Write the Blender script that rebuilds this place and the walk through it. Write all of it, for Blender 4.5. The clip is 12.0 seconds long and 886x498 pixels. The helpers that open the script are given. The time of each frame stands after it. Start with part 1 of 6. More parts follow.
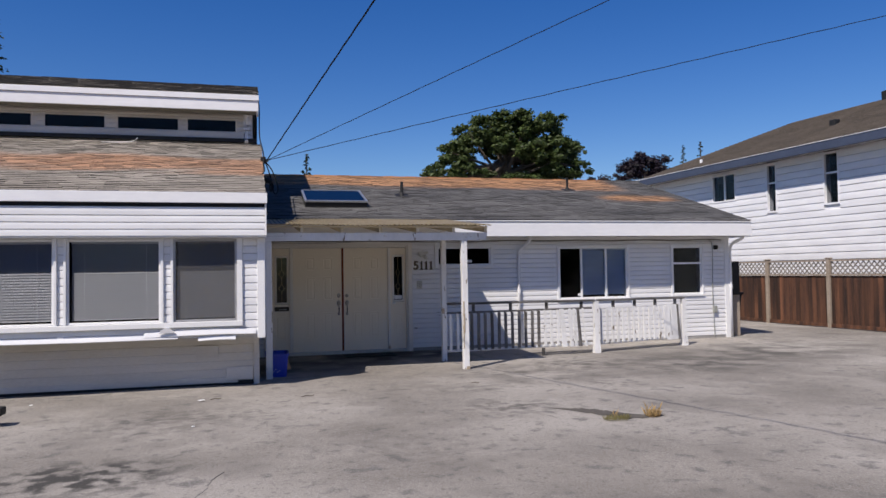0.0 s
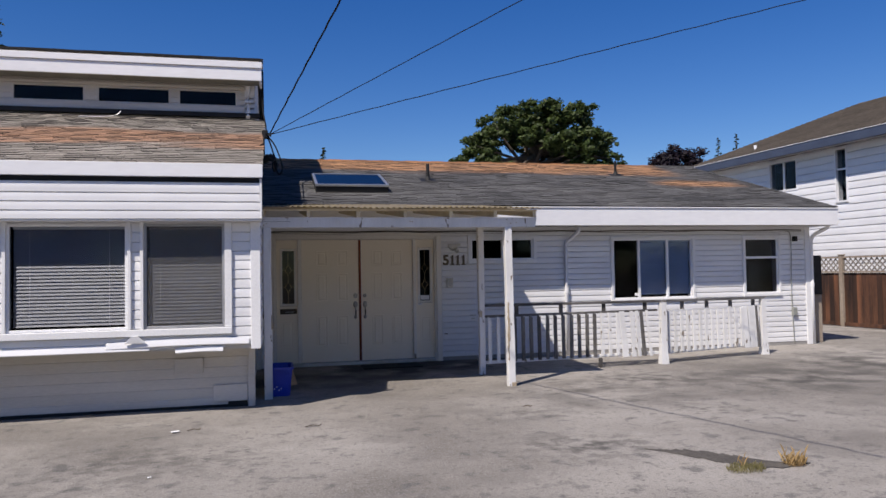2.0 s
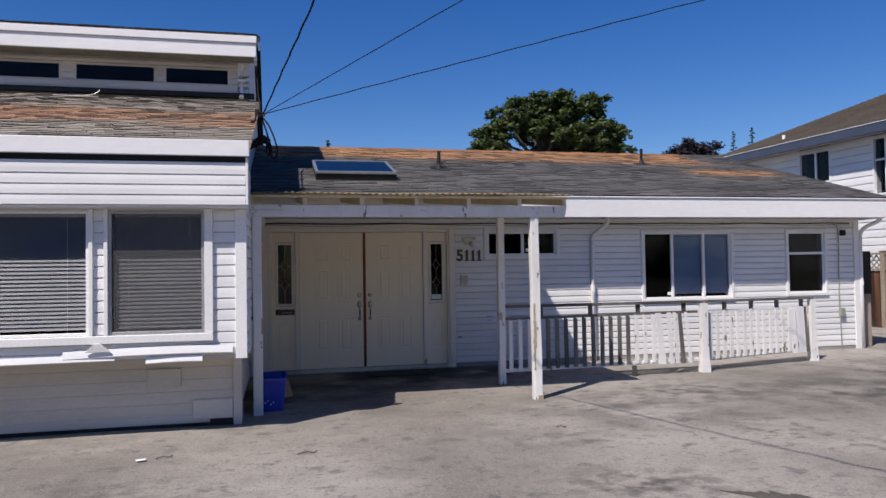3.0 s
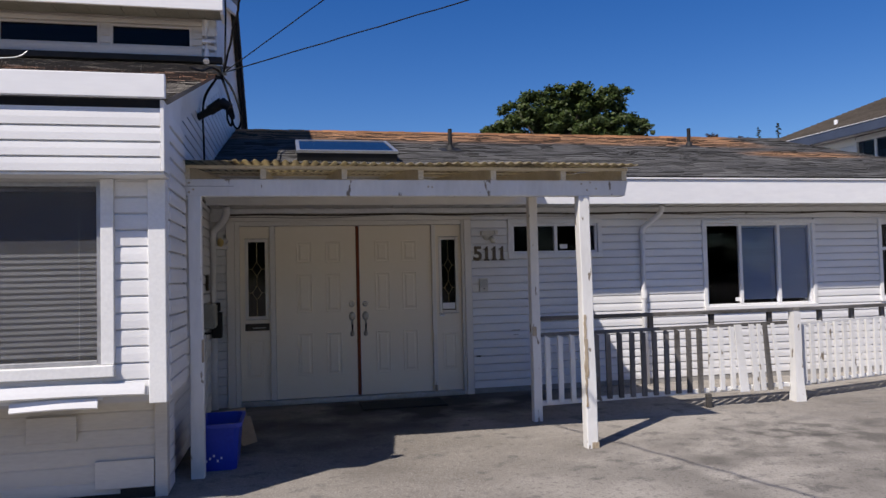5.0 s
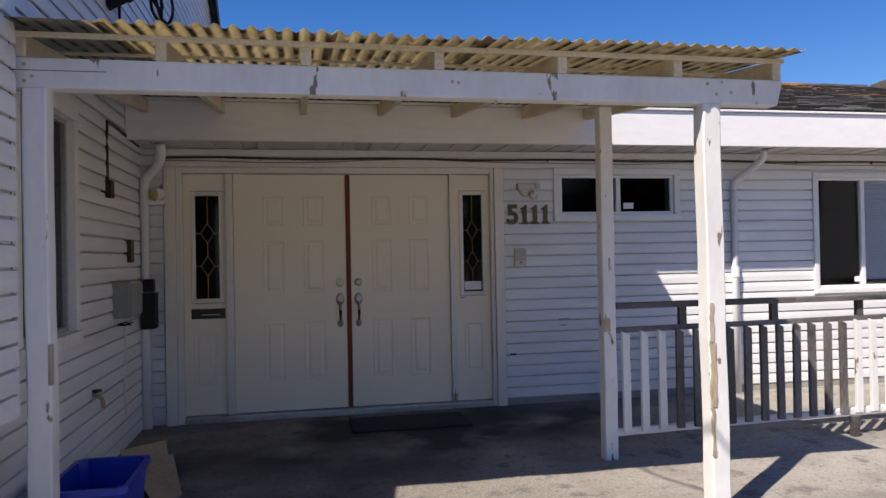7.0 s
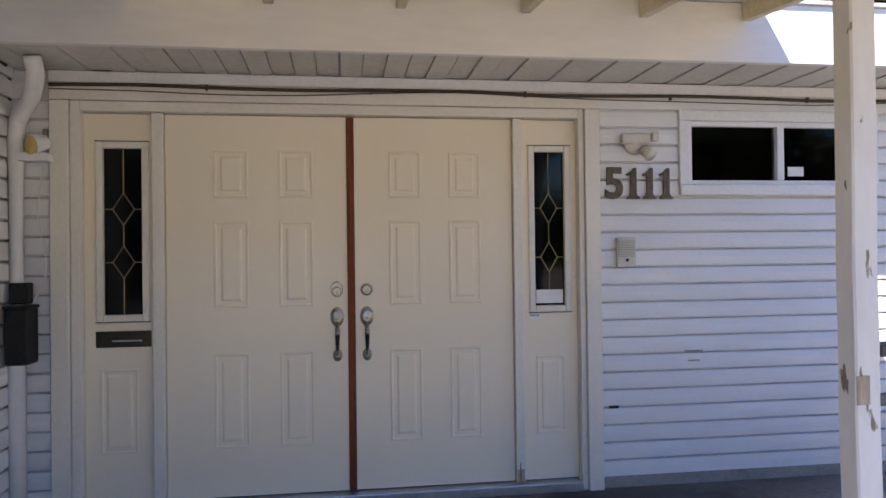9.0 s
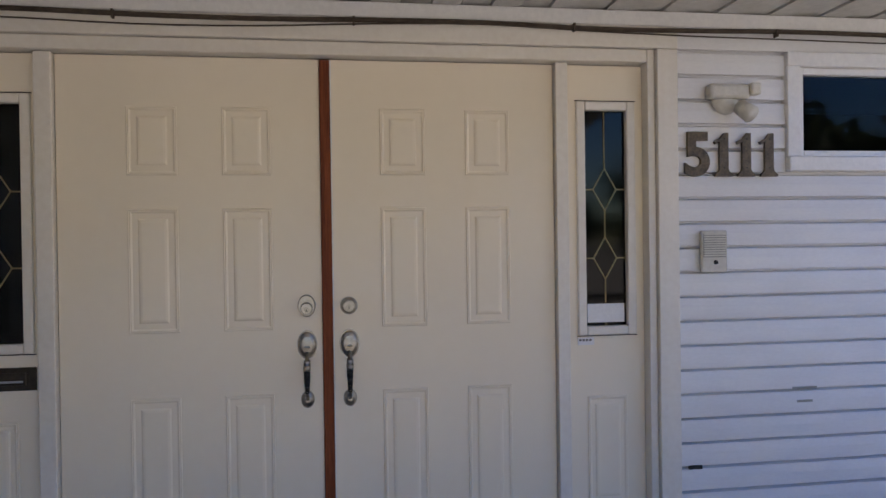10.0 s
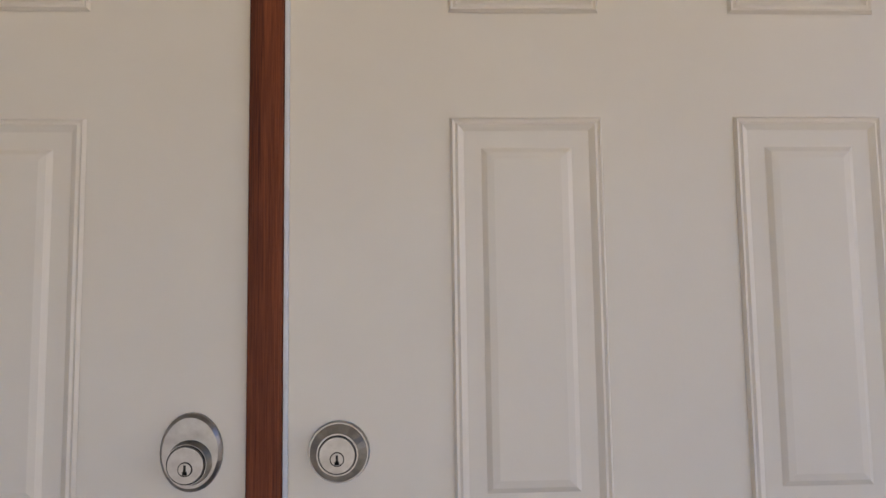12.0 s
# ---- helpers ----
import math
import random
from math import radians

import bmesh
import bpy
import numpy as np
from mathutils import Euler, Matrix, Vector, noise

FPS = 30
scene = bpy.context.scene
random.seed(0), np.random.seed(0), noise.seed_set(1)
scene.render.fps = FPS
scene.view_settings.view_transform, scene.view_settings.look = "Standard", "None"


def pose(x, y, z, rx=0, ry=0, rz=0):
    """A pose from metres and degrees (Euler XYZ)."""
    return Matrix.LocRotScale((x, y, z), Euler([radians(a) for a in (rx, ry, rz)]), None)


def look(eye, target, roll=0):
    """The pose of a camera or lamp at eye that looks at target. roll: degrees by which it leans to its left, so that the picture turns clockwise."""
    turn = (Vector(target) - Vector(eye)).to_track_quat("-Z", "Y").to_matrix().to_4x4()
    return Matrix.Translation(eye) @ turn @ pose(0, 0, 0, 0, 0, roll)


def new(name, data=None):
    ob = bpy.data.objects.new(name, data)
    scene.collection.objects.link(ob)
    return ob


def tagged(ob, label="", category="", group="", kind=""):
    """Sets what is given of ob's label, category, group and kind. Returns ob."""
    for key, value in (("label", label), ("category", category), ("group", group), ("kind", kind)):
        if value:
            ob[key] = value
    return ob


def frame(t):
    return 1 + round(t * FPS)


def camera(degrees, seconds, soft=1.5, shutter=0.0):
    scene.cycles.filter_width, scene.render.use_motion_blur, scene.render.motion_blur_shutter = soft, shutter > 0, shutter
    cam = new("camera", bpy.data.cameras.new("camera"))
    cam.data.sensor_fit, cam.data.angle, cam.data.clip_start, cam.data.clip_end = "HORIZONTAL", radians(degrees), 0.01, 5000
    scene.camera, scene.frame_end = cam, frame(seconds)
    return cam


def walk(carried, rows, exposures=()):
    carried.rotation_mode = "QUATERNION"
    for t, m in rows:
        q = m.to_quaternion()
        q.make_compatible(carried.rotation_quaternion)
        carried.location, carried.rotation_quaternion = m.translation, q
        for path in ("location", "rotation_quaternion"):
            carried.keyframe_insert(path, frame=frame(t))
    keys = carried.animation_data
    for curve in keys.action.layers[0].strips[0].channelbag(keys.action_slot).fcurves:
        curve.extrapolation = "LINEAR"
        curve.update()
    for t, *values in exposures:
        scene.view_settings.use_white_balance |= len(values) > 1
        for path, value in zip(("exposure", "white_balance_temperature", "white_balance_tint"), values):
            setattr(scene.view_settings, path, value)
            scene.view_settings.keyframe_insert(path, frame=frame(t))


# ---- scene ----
cam = camera(62.7, 12.0)
PATH = [
    (0, (0.364, -0.152, 1.62), (0.871, 1.782, 1.684), -0.9),
    (0.5, (0.417, 0.374, 1.605), (0.916, 2.31, 1.679), -0.6),
    (1, (0.483, 0.907, 1.598), (0.97, 2.846, 1.65), -0.8),
    (1.5, (0.554, 1.485, 1.545), (1.023, 3.428, 1.613), -0.8),
    (2, (0.664, 2.056, 1.539), (1.12, 4.002, 1.606), -1.0),
    (2.5, (0.737, 2.661, 1.536), (1.183, 4.61, 1.591), -0.8),
    (3, (0.822, 3.278, 1.537), (1.263, 5.228, 1.596), -0.9),
    (5, (1.287, 5.519, 1.483), (1.7, 7.474, 1.561), -1.4),
    (5.5, (1.412, 6.06, 1.471), (1.82, 8.017, 1.514), -1.4),
    (6, (1.515, 6.648, 1.429), (1.922, 8.606, 1.459), -1.7),
    (6.5, (1.613, 7.282, 1.419), (2.013, 9.241, 1.442), -1.4),
    (7, (1.675, 7.904, 1.401), (2.06, 9.866, 1.421), -1.1),
    (9, (2.016, 10.308, 1.366), (2.302, 12.287, 1.386), -0.7),
    (9.5, (2.028, 10.952, 1.403), (2.346, 12.927, 1.411), -0.9),
    (10, (2.128, 11.485, 1.424), (2.415, 13.464, 1.408), -0.8),
    (10.5, (2.199, 12.022, 1.367), (2.455, 14.005, 1.408), -0.9),
    (11, (2.226, 12.54, 1.348), (2.388, 14.533, 1.414), -0.7),
    (11.5, (2.203, 13.045, 1.305), (2.379, 15.032, 1.456), -0.8),
    (12, (2.25, 13.478, 1.338), (2.336, 15.468, 1.519), -0.8),
]
EXPOSURES = [(0, 0.19, 6650, 13), (4, 0.19, 6650, 13), (6, 0.27, 6800, 12), (7, 0.64, 7000, 12), (9, 1.80, 7250, 12), (9.5, 1.80, 7200, 12), (10, 1.74, 7100, 12), (10.5, 2.32, 6950, 12), (11, 2.64, 6850, 12), (12, 2.24, 6700, 13)]
walk(cam, [(t, look(eye, target, roll)) for t, eye, target, roll in PATH], EXPOSURES)

# ---- world and sun ----
SUN_WAY = Vector((0.595, 0.487, -1.0)).normalized()
world = bpy.data.worlds.new("world")
scene.world = world
world.use_nodes = True
sky = world.node_tree.nodes.new("ShaderNodeTexSky")
sky.sky_type, sky.sun_disc = "NISHITA", False
sky.sun_elevation, sky.sun_rotation = math.asin(-SUN_WAY.z), math.atan2(-SUN_WAY.x, -SUN_WAY.y)
sky.air_density, sky.dust_density, sky.ozone_density, sky.altitude = 1.0, 0.15, 4.0, 100
background = world.node_tree.nodes["Background"]
background.inputs["Strength"].default_value = 0.091
clear_blue = world.node_tree.nodes.new("ShaderNodeHueSaturation")
clear_blue.inputs["Hue"].default_value, clear_blue.inputs["Saturation"].default_value = 0.515, 1.36
world.node_tree.links.new(sky.outputs["Color"], clear_blue.inputs["Color"])
world.node_tree.links.new(clear_blue.outputs["Color"], background.inputs["Color"])
sun = new("sun", bpy.data.lights.new("sun", "SUN"))
sun.data.energy, sun.data.angle, sun.data.color = 5.0, radians(0.53), (1.0, 0.945, 0.87)
sun.matrix_world = look((0, 0, 40), Vector((0, 0, 40)) + SUN_WAY)

# ---- materials ----
def surface(name, dark, light, rough=0.6, scale=3.0, grain=60.0, bump=0.15, metal=0.0, stretch=(1, 1, 1), spread=0.0, blotch=0.5, bump_dist=0.01, spec=0.5):
    """A plain surface: colour between two tones at two scales, fine relief, and a spread from piece to piece."""
    m = bpy.data.materials.new(name)
    m.use_nodes = True
    n, l = m.node_tree.nodes, m.node_tree.links
    b = n["Principled BSDF"]
    geo = n.new("ShaderNodeNewGeometry")
    mapping = n.new("ShaderNodeMapping")
    mapping.inputs["Scale"].default_value = stretch
    l.new(geo.outputs["Position"], mapping.inputs["Vector"])
    big, small = n.new("ShaderNodeTexNoise"), n.new("ShaderNodeTexNoise")
    for tex, s, d in ((big, scale, 4), (small, grain, 5)):
        tex.inputs["Scale"].default_value, tex.inputs["Detail"].default_value = s, d
        l.new(mapping.outputs["Vector"], tex.inputs["Vector"])
    both = n.new("ShaderNodeMix")
    both.inputs["Factor"].default_value = 1 - blotch
    l.new(big.outputs["Fac"], both.inputs[2])
    l.new(small.outputs["Fac"], both.inputs[3])
    ramp = n.new("ShaderNodeValToRGB")
    ramp.color_ramp.elements[0].position, ramp.color_ramp.elements[1].position = 0.33, 0.67
    ramp.color_ramp.elements[0].color, ramp.color_ramp.elements[1].color = (*dark, 1), (*light, 1)
    l.new(both.outputs[0], ramp.inputs["Fac"])
    out = ramp.outputs["Color"]
    if spread:
        info = n.new("ShaderNodeObjectInfo")
        span = n.new("ShaderNodeMapRange")
        span.inputs["To Min"].default_value, span.inputs["To Max"].default_value = 1 - spread, 1 + spread * 0.4
        l.new(info.outputs["Random"], span.inputs["Value"])
        hsv = n.new("ShaderNodeHueSaturation")
        l.new(out, hsv.inputs["Color"])
        l.new(span.outputs["Result"], hsv.inputs["Value"])
        out = hsv.outputs["Color"]
    l.new(out, b.inputs["Base Color"])
    b.inputs["Roughness"].default_value, b.inputs["Metallic"].default_value = rough, metal
    b.inputs["Specular IOR Level"].default_value = spec
    if bump:
        relief = n.new("ShaderNodeBump")
        relief.inputs["Strength"].default_value, relief.inputs["Distance"].default_value = bump, bump_dist
        l.new(small.outputs["Fac"], relief.inputs["Height"])
        l.new(relief.outputs["Normal"], b.inputs["Normal"])
    return m


def glass(name, tint, rough=0.02, ior=1.45, clear=0.5, mirror=1.0):
    """A window pane: a dark see-through sheet with a real reflection."""
    m = bpy.data.materials.new(name)
    m.use_nodes = True
    n, l = m.node_tree.nodes, m.node_tree.links
    n.remove(n["Principled BSDF"])
    see, gloss, mix, edge = n.new("ShaderNodeBsdfTransparent"), n.new("ShaderNodeBsdfGlossy"), n.new("ShaderNodeMixShader"), n.new("ShaderNodeFresnel")
    see.inputs["Color"].default_value = (*[clear * c for c in tint], 1)
    gloss.inputs["Roughness"].default_value = rough
    gloss.inputs["Color"].default_value = (mirror, mirror, mirror, 1)
    edge.inputs["IOR"].default_value = ior
    l.new(edge.outputs["Fac"], mix.inputs["Fac"])
    l.new(see.outputs["BSDF"], mix.inputs[1])
    l.new(gloss.outputs["BSDF"], mix.inputs[2])
    l.new(mix.outputs["Shader"], n["Material Output"].inputs["Surface"])
    return m


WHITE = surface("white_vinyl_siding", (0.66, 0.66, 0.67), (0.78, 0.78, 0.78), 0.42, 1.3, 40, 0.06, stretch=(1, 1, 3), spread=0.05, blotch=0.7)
# Old vinyl, darkened further for shade below the bay and upper eave.
WHITE_OLD_SHADED = surface("weathered_shade_darkened_vinyl", (0.47, 0.44, 0.40), (0.64, 0.605, 0.55), 0.5, 0.9, 25, 0.08, stretch=(0.6, 1, 3), spread=0.08, blotch=0.7)
PAINT = surface("white_trim_paint", (0.66, 0.66, 0.66), (0.78, 0.78, 0.77), 0.45, 2.0, 50, 0.08)
FASCIA = surface("white_metal_fascia", (0.70, 0.70, 0.71), (0.79, 0.79, 0.79), 0.35, 0.7, 12, 0.03, stretch=(0.5, 1, 2))
# Grime plus the deep eave shade, both put into this darker soffit colour.
SOFFIT_DIRTY_SHADED = surface("grimy_shade_darkened_soffit", (0.13, 0.125, 0.10), (0.26, 0.25, 0.21), 0.6, 1.5, 30, 0.05)
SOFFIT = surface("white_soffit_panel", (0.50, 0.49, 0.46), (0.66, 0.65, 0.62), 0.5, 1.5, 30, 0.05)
PEELING = surface("flaking_white_paint_on_wood", (0.60, 0.595, 0.58), (0.78, 0.775, 0.76), 0.55, 2.2, 30, 0.12, stretch=(1, 1, 0.35), spread=0.06, blotch=0.75)
def flaking(m, tone, scale, lo, hi, stretch):
    """Chips of bare grey-brown wood showing through paint, drawn out along the grain."""
    n, l = m.node_tree.nodes, m.node_tree.links
    b, geo = n["Principled BSDF"], n.new("ShaderNodeNewGeometry")
    mapping, tex, span, mix = n.new("ShaderNodeMapping"), n.new("ShaderNodeTexNoise"), n.new("ShaderNodeMapRange"), n.new("ShaderNodeMix")
    mapping.inputs["Scale"].default_value = stretch
    tex.inputs["Scale"].default_value, tex.inputs["Detail"].default_value = scale, 6
    l.new(geo.outputs["Position"], mapping.inputs["Vector"])
    l.new(mapping.outputs["Vector"], tex.inputs["Vector"])
    span.inputs["From Min"].default_value, span.inputs["From Max"].default_value = lo, hi
    l.new(tex.outputs["Fac"], span.inputs["Value"])
    mix.data_type = "RGBA"
    l.new(span.outputs["Result"], mix.inputs[0])
    l.new(b.inputs["Base Color"].links[0].from_socket, mix.inputs[6])
    mix.inputs[7].default_value = (*tone, 1)
    l.new(mix.outputs[2], b.inputs["Base Color"])
    return m


flaking(PEELING, (0.20, 0.165, 0.125), 13, 0.65, 0.67, (1, 1, 0.35))
BARE = surface("bare_weathered_wood", (0.26, 0.19, 0.11), (0.54, 0.47, 0.37), 0.8, 6, 60, 0.4, stretch=(1, 1, 0.2))
RAIL_TOP = surface("weathered_dark_handrail", (0.016, 0.014, 0.013), (0.13, 0.12, 0.11), 0.75, 3.0, 50, 0.4, stretch=(0.4, 1, 1), blotch=0.75)
RAIL_GREY = surface("greyed_handrail", (0.025, 0.023, 0.021), (0.20, 0.19, 0.18), 0.75, 3.0, 50, 0.4, stretch=(0.4, 1, 1), blotch=0.7)
# Worn grey wood, darkened further for porch shadow on the balusters.
PICKET_WORN_SHADED = surface("worn_shade_darkened_picket", (0.045, 0.040, 0.036), (0.21, 0.20, 0.19), 0.75, 5.0, 60, 0.35, stretch=(1, 1, 0.3), spread=0.3, blotch=0.7)
RAFTER = surface("cream_painted_rafter", (0.50, 0.43, 0.31), (0.70, 0.64, 0.52), 0.65, 4, 60, 0.2)
CREAM = surface("cream_door_enamel", (0.79, 0.705, 0.565), (0.84, 0.765, 0.63), 0.38, 0.8, 20, 0.03, blotch=0.8)
JAMB = surface("off_white_door_frame", (0.68, 0.64, 0.57), (0.76, 0.73, 0.67), 0.42, 1.5, 40, 0.04)
BROWN = surface("red_brown_astragal_wood", (0.060, 0.013, 0.005), (0.27, 0.070, 0.024), 0.6, 10, 90, 0.25, stretch=(9, 6, 0.2), spec=0.25)
NICKEL = surface("satin_nickel", (0.26, 0.245, 0.22), (0.40, 0.375, 0.34), 0.31, 8, 90, 0.03, metal=1.0)
BRASS = surface("aged_brass", (0.30, 0.22, 0.10), (0.48, 0.37, 0.18), 0.38, 20, 90, 0.1, metal=1.0)
CAME = surface("bright_brass_came", (0.26, 0.21, 0.12), (0.40, 0.33, 0.19), 0.35, 20, 90, 0.05, metal=1.0)
BRONZE = surface("tarnished_bronze_digit", (0.045, 0.035, 0.025), (0.17, 0.13, 0.085), 0.5, 25, 120, 0.25, metal=0.5)
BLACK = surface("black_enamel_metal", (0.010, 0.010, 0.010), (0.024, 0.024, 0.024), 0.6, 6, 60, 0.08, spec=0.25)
SLOT = surface("dark_bronze_mail_slot", (0.025, 0.02, 0.015), (0.06, 0.048, 0.035), 0.4, 10, 60, 0.1, metal=0.6)
CABLE = surface("black_cable_sheath", (0.008, 0.008, 0.008), (0.016, 0.016, 0.016), 0.85, 5, 40, 0.1, spec=0.15)
CABLE_OLD = surface("faded_brown_cable_sheath", (0.045, 0.035, 0.027), (0.095, 0.075, 0.058), 0.8, 5, 40, 0.1, spec=0.2)
GREY_BOX = surface("grey_painted_meter_box", (0.20, 0.21, 0.19), (0.30, 0.31, 0.28), 0.5, 5, 50, 0.1)
BLUE = surface("blue_recycling_plastic", (0.008, 0.03, 0.32), (0.012, 0.045, 0.42), 0.42, 3, 40, 0.08)
CARD = surface("brown_corrugated_cardboard", (0.26, 0.18, 0.10), (0.38, 0.27, 0.17), 0.85, 5, 60, 0.2)
STONE = surface("grey_doorstep_concrete", (0.22, 0.21, 0.20), (0.34, 0.33, 0.31), 0.85, 4, 60, 0.3)
MAT = surface("black_rubber_doormat", (0.008, 0.008, 0.008), (0.022, 0.021, 0.02), 0.95, 6, 160, 0.8)
# Near-black tone stands in for the dimness of unlit rooms.
DARK_ROOM = surface("painted_interior_dimness", (0.02, 0.019, 0.018), (0.035, 0.033, 0.03), 0.9, 1, 20, 0.02)
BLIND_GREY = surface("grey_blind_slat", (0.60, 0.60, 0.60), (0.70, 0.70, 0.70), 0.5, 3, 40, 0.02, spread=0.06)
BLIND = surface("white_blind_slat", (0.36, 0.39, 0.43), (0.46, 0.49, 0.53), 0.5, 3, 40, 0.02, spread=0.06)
SHADE = surface("olive_roller_shade", (0.10, 0.095, 0.05), (0.15, 0.14, 0.08), 0.8, 3, 80, 0.1)
SCREEN_LABEL = surface("white_paper_label", (0.70, 0.70, 0.70), (0.80, 0.80, 0.80), 0.7, 10, 80, 0.02)
FRAME_W = surface("white_window_vinyl", (0.68, 0.68, 0.69), (0.78, 0.78, 0.78), 0.4, 3, 40, 0.03)
FRAME_D = surface("grey_aluminium_window_frame", (0.30, 0.30, 0.31), (0.45, 0.45, 0.46), 0.4, 5, 40, 0.05, metal=0.5)
GUTTER_BLUE = surface("slate_blue_gutter", (0.035, 0.045, 0.075), (0.055, 0.07, 0.11), 0.5, 2, 30, 0.03)
FENCE_WOOD = surface("stained_brown_fence_board", (0.010, 0.005, 0.004), (0.155, 0.064, 0.031), 0.75, 2.2, 30, 0.3, stretch=(2.5, 2.5, 0.25), spread=0.6, blotch=0.75)
FENCE_GREY = surface("greyed_fence_post", (0.20, 0.16, 0.12), (0.36, 0.30, 0.24), 0.8, 4, 50, 0.3, stretch=(1, 1, 0.3))
LATTICE = surface("weathered_lattice", (0.13, 0.115, 0.10), (0.27, 0.245, 0.22), 0.8, 4, 50, 0.2)
BARK = surface("grey_brown_bark", (0.05, 0.04, 0.03), (0.14, 0.11, 0.085), 0.9, 5, 30, 0.6)
PLASTIC = surface("aged_ivory_plastic", (0.50, 0.48, 0.42), (0.62, 0.60, 0.54), 0.45, 8, 60, 0.05)
SILVER = surface("dull_aluminium", (0.40, 0.41, 0.42), (0.56, 0.57, 0.58), 0.38, 8, 60, 0.05, metal=0.8)
YELLOW_LENS = surface("yellowed_lamp_lens", (0.55, 0.40, 0.13), (0.68, 0.52, 0.20), 0.3, 8, 60, 0.05)
TAR = surface("dark_joint_filler", (0.10, 0.097, 0.093), (0.16, 0.155, 0.15), 0.9, 8, 60, 0.3)
DIRT = surface("damp_brown_soil", (0.040, 0.035, 0.030), (0.11, 0.098, 0.083), 0.95, 5, 45, 0.8)
PANE = glass("window_glass", (0.86, 0.88, 0.93), ior=1.2, clear=0.72)
PANE_CLEAR = glass("clean_window_glass", (0.90, 0.94, 1.0), ior=1.27, clear=0.97)
SCREEN_MESH = surface("grey_insect_screen", (0.09, 0.09, 0.095), (0.13, 0.13, 0.135), 0.8, 3, 60, 0.0)
_n, _l = SCREEN_MESH.node_tree.nodes, SCREEN_MESH.node_tree.links
_holes, _mesh = _n.new("ShaderNodeBsdfTransparent"), _n.new("ShaderNodeMixShader")
_mesh.inputs["Fac"].default_value = 0.26
_l.new(_holes.outputs["BSDF"], _mesh.inputs[1])
_l.new(_n["Principled BSDF"].outputs["BSDF"], _mesh.inputs[2])
_l.new(_mesh.outputs["Shader"], _n["Material Output"].inputs["Surface"])
PANE_HIGH = glass("dark_clerestory_glass", (0.5, 0.52, 0.56), ior=1.24, clear=0.4)
PANE_DARK = glass("dark_leaded_glass", (0.25, 0.30, 0.30), rough=0.07, ior=1.35, clear=0.35, mirror=0.9)
SKY_PANE = glass("skylight_glass", (0.25, 0.28, 0.36), rough=0.14, ior=1.42, clear=0.4, mirror=0.72)


def leaf_material(name, dark, light):
    m = surface(name, dark, light, 0.55, 0.8, 12, 0.0, blotch=0.5, spec=0.3)
    n, l = m.node_tree.nodes, m.node_tree.links
    b, geo = n["Principled BSDF"], n.new("ShaderNodeNewGeometry")
    span, hsv = n.new("ShaderNodeMapRange"), n.new("ShaderNodeHueSaturation")
    span.inputs["To Min"].default_value, span.inputs["To Max"].default_value = 0.6, 1.4
    l.new(geo.outputs["Random Per Island"], span.inputs["Value"])
    l.new(b.inputs["Base Color"].links[0].from_socket, hsv.inputs["Color"])
    l.new(span.outputs["Result"], hsv.inputs["Value"])
    l.new(hsv.outputs["Color"], b.inputs["Base Color"])
    thin, mix = n.new("ShaderNodeBsdfTranslucent"), n.new("ShaderNodeMixShader")
    l.new(hsv.outputs["Color"], thin.inputs["Color"])
    mix.inputs["Fac"].default_value = 0.25
    l.new(b.outputs["BSDF"], mix.inputs[1])
    l.new(thin.outputs["BSDF"], mix.inputs[2])
    l.new(mix.outputs["Shader"], n["Material Output"].inputs["Surface"])
    return m


LEAF = leaf_material("green_broadleaf", (0.024, 0.044, 0.011), (0.080, 0.108, 0.028))
LEAF_DARK = leaf_material("dark_conifer_needle", (0.012, 0.028, 0.014), (0.03, 0.055, 0.025))
LEAF_PURPLE = leaf_material("purple_plum_leaf", (0.010, 0.008, 0.012), (0.022, 0.012, 0.018))
GRASS = leaf_material("dry_green_grass", (0.14, 0.13, 0.05), (0.36, 0.31, 0.14))
GRASS_ORANGE = leaf_material("dead_orange_grass", (0.27, 0.17, 0.07), (0.46, 0.33, 0.16))

# translucent corrugated plastic, dirt lying along the valleys
CORRUGATED = surface("yellowed_corrugated_fibreglass", (0.62, 0.53, 0.34), (0.86, 0.78, 0.58), 0.45, 3.0, 30, 0.1, stretch=(2, 0.5, 1))


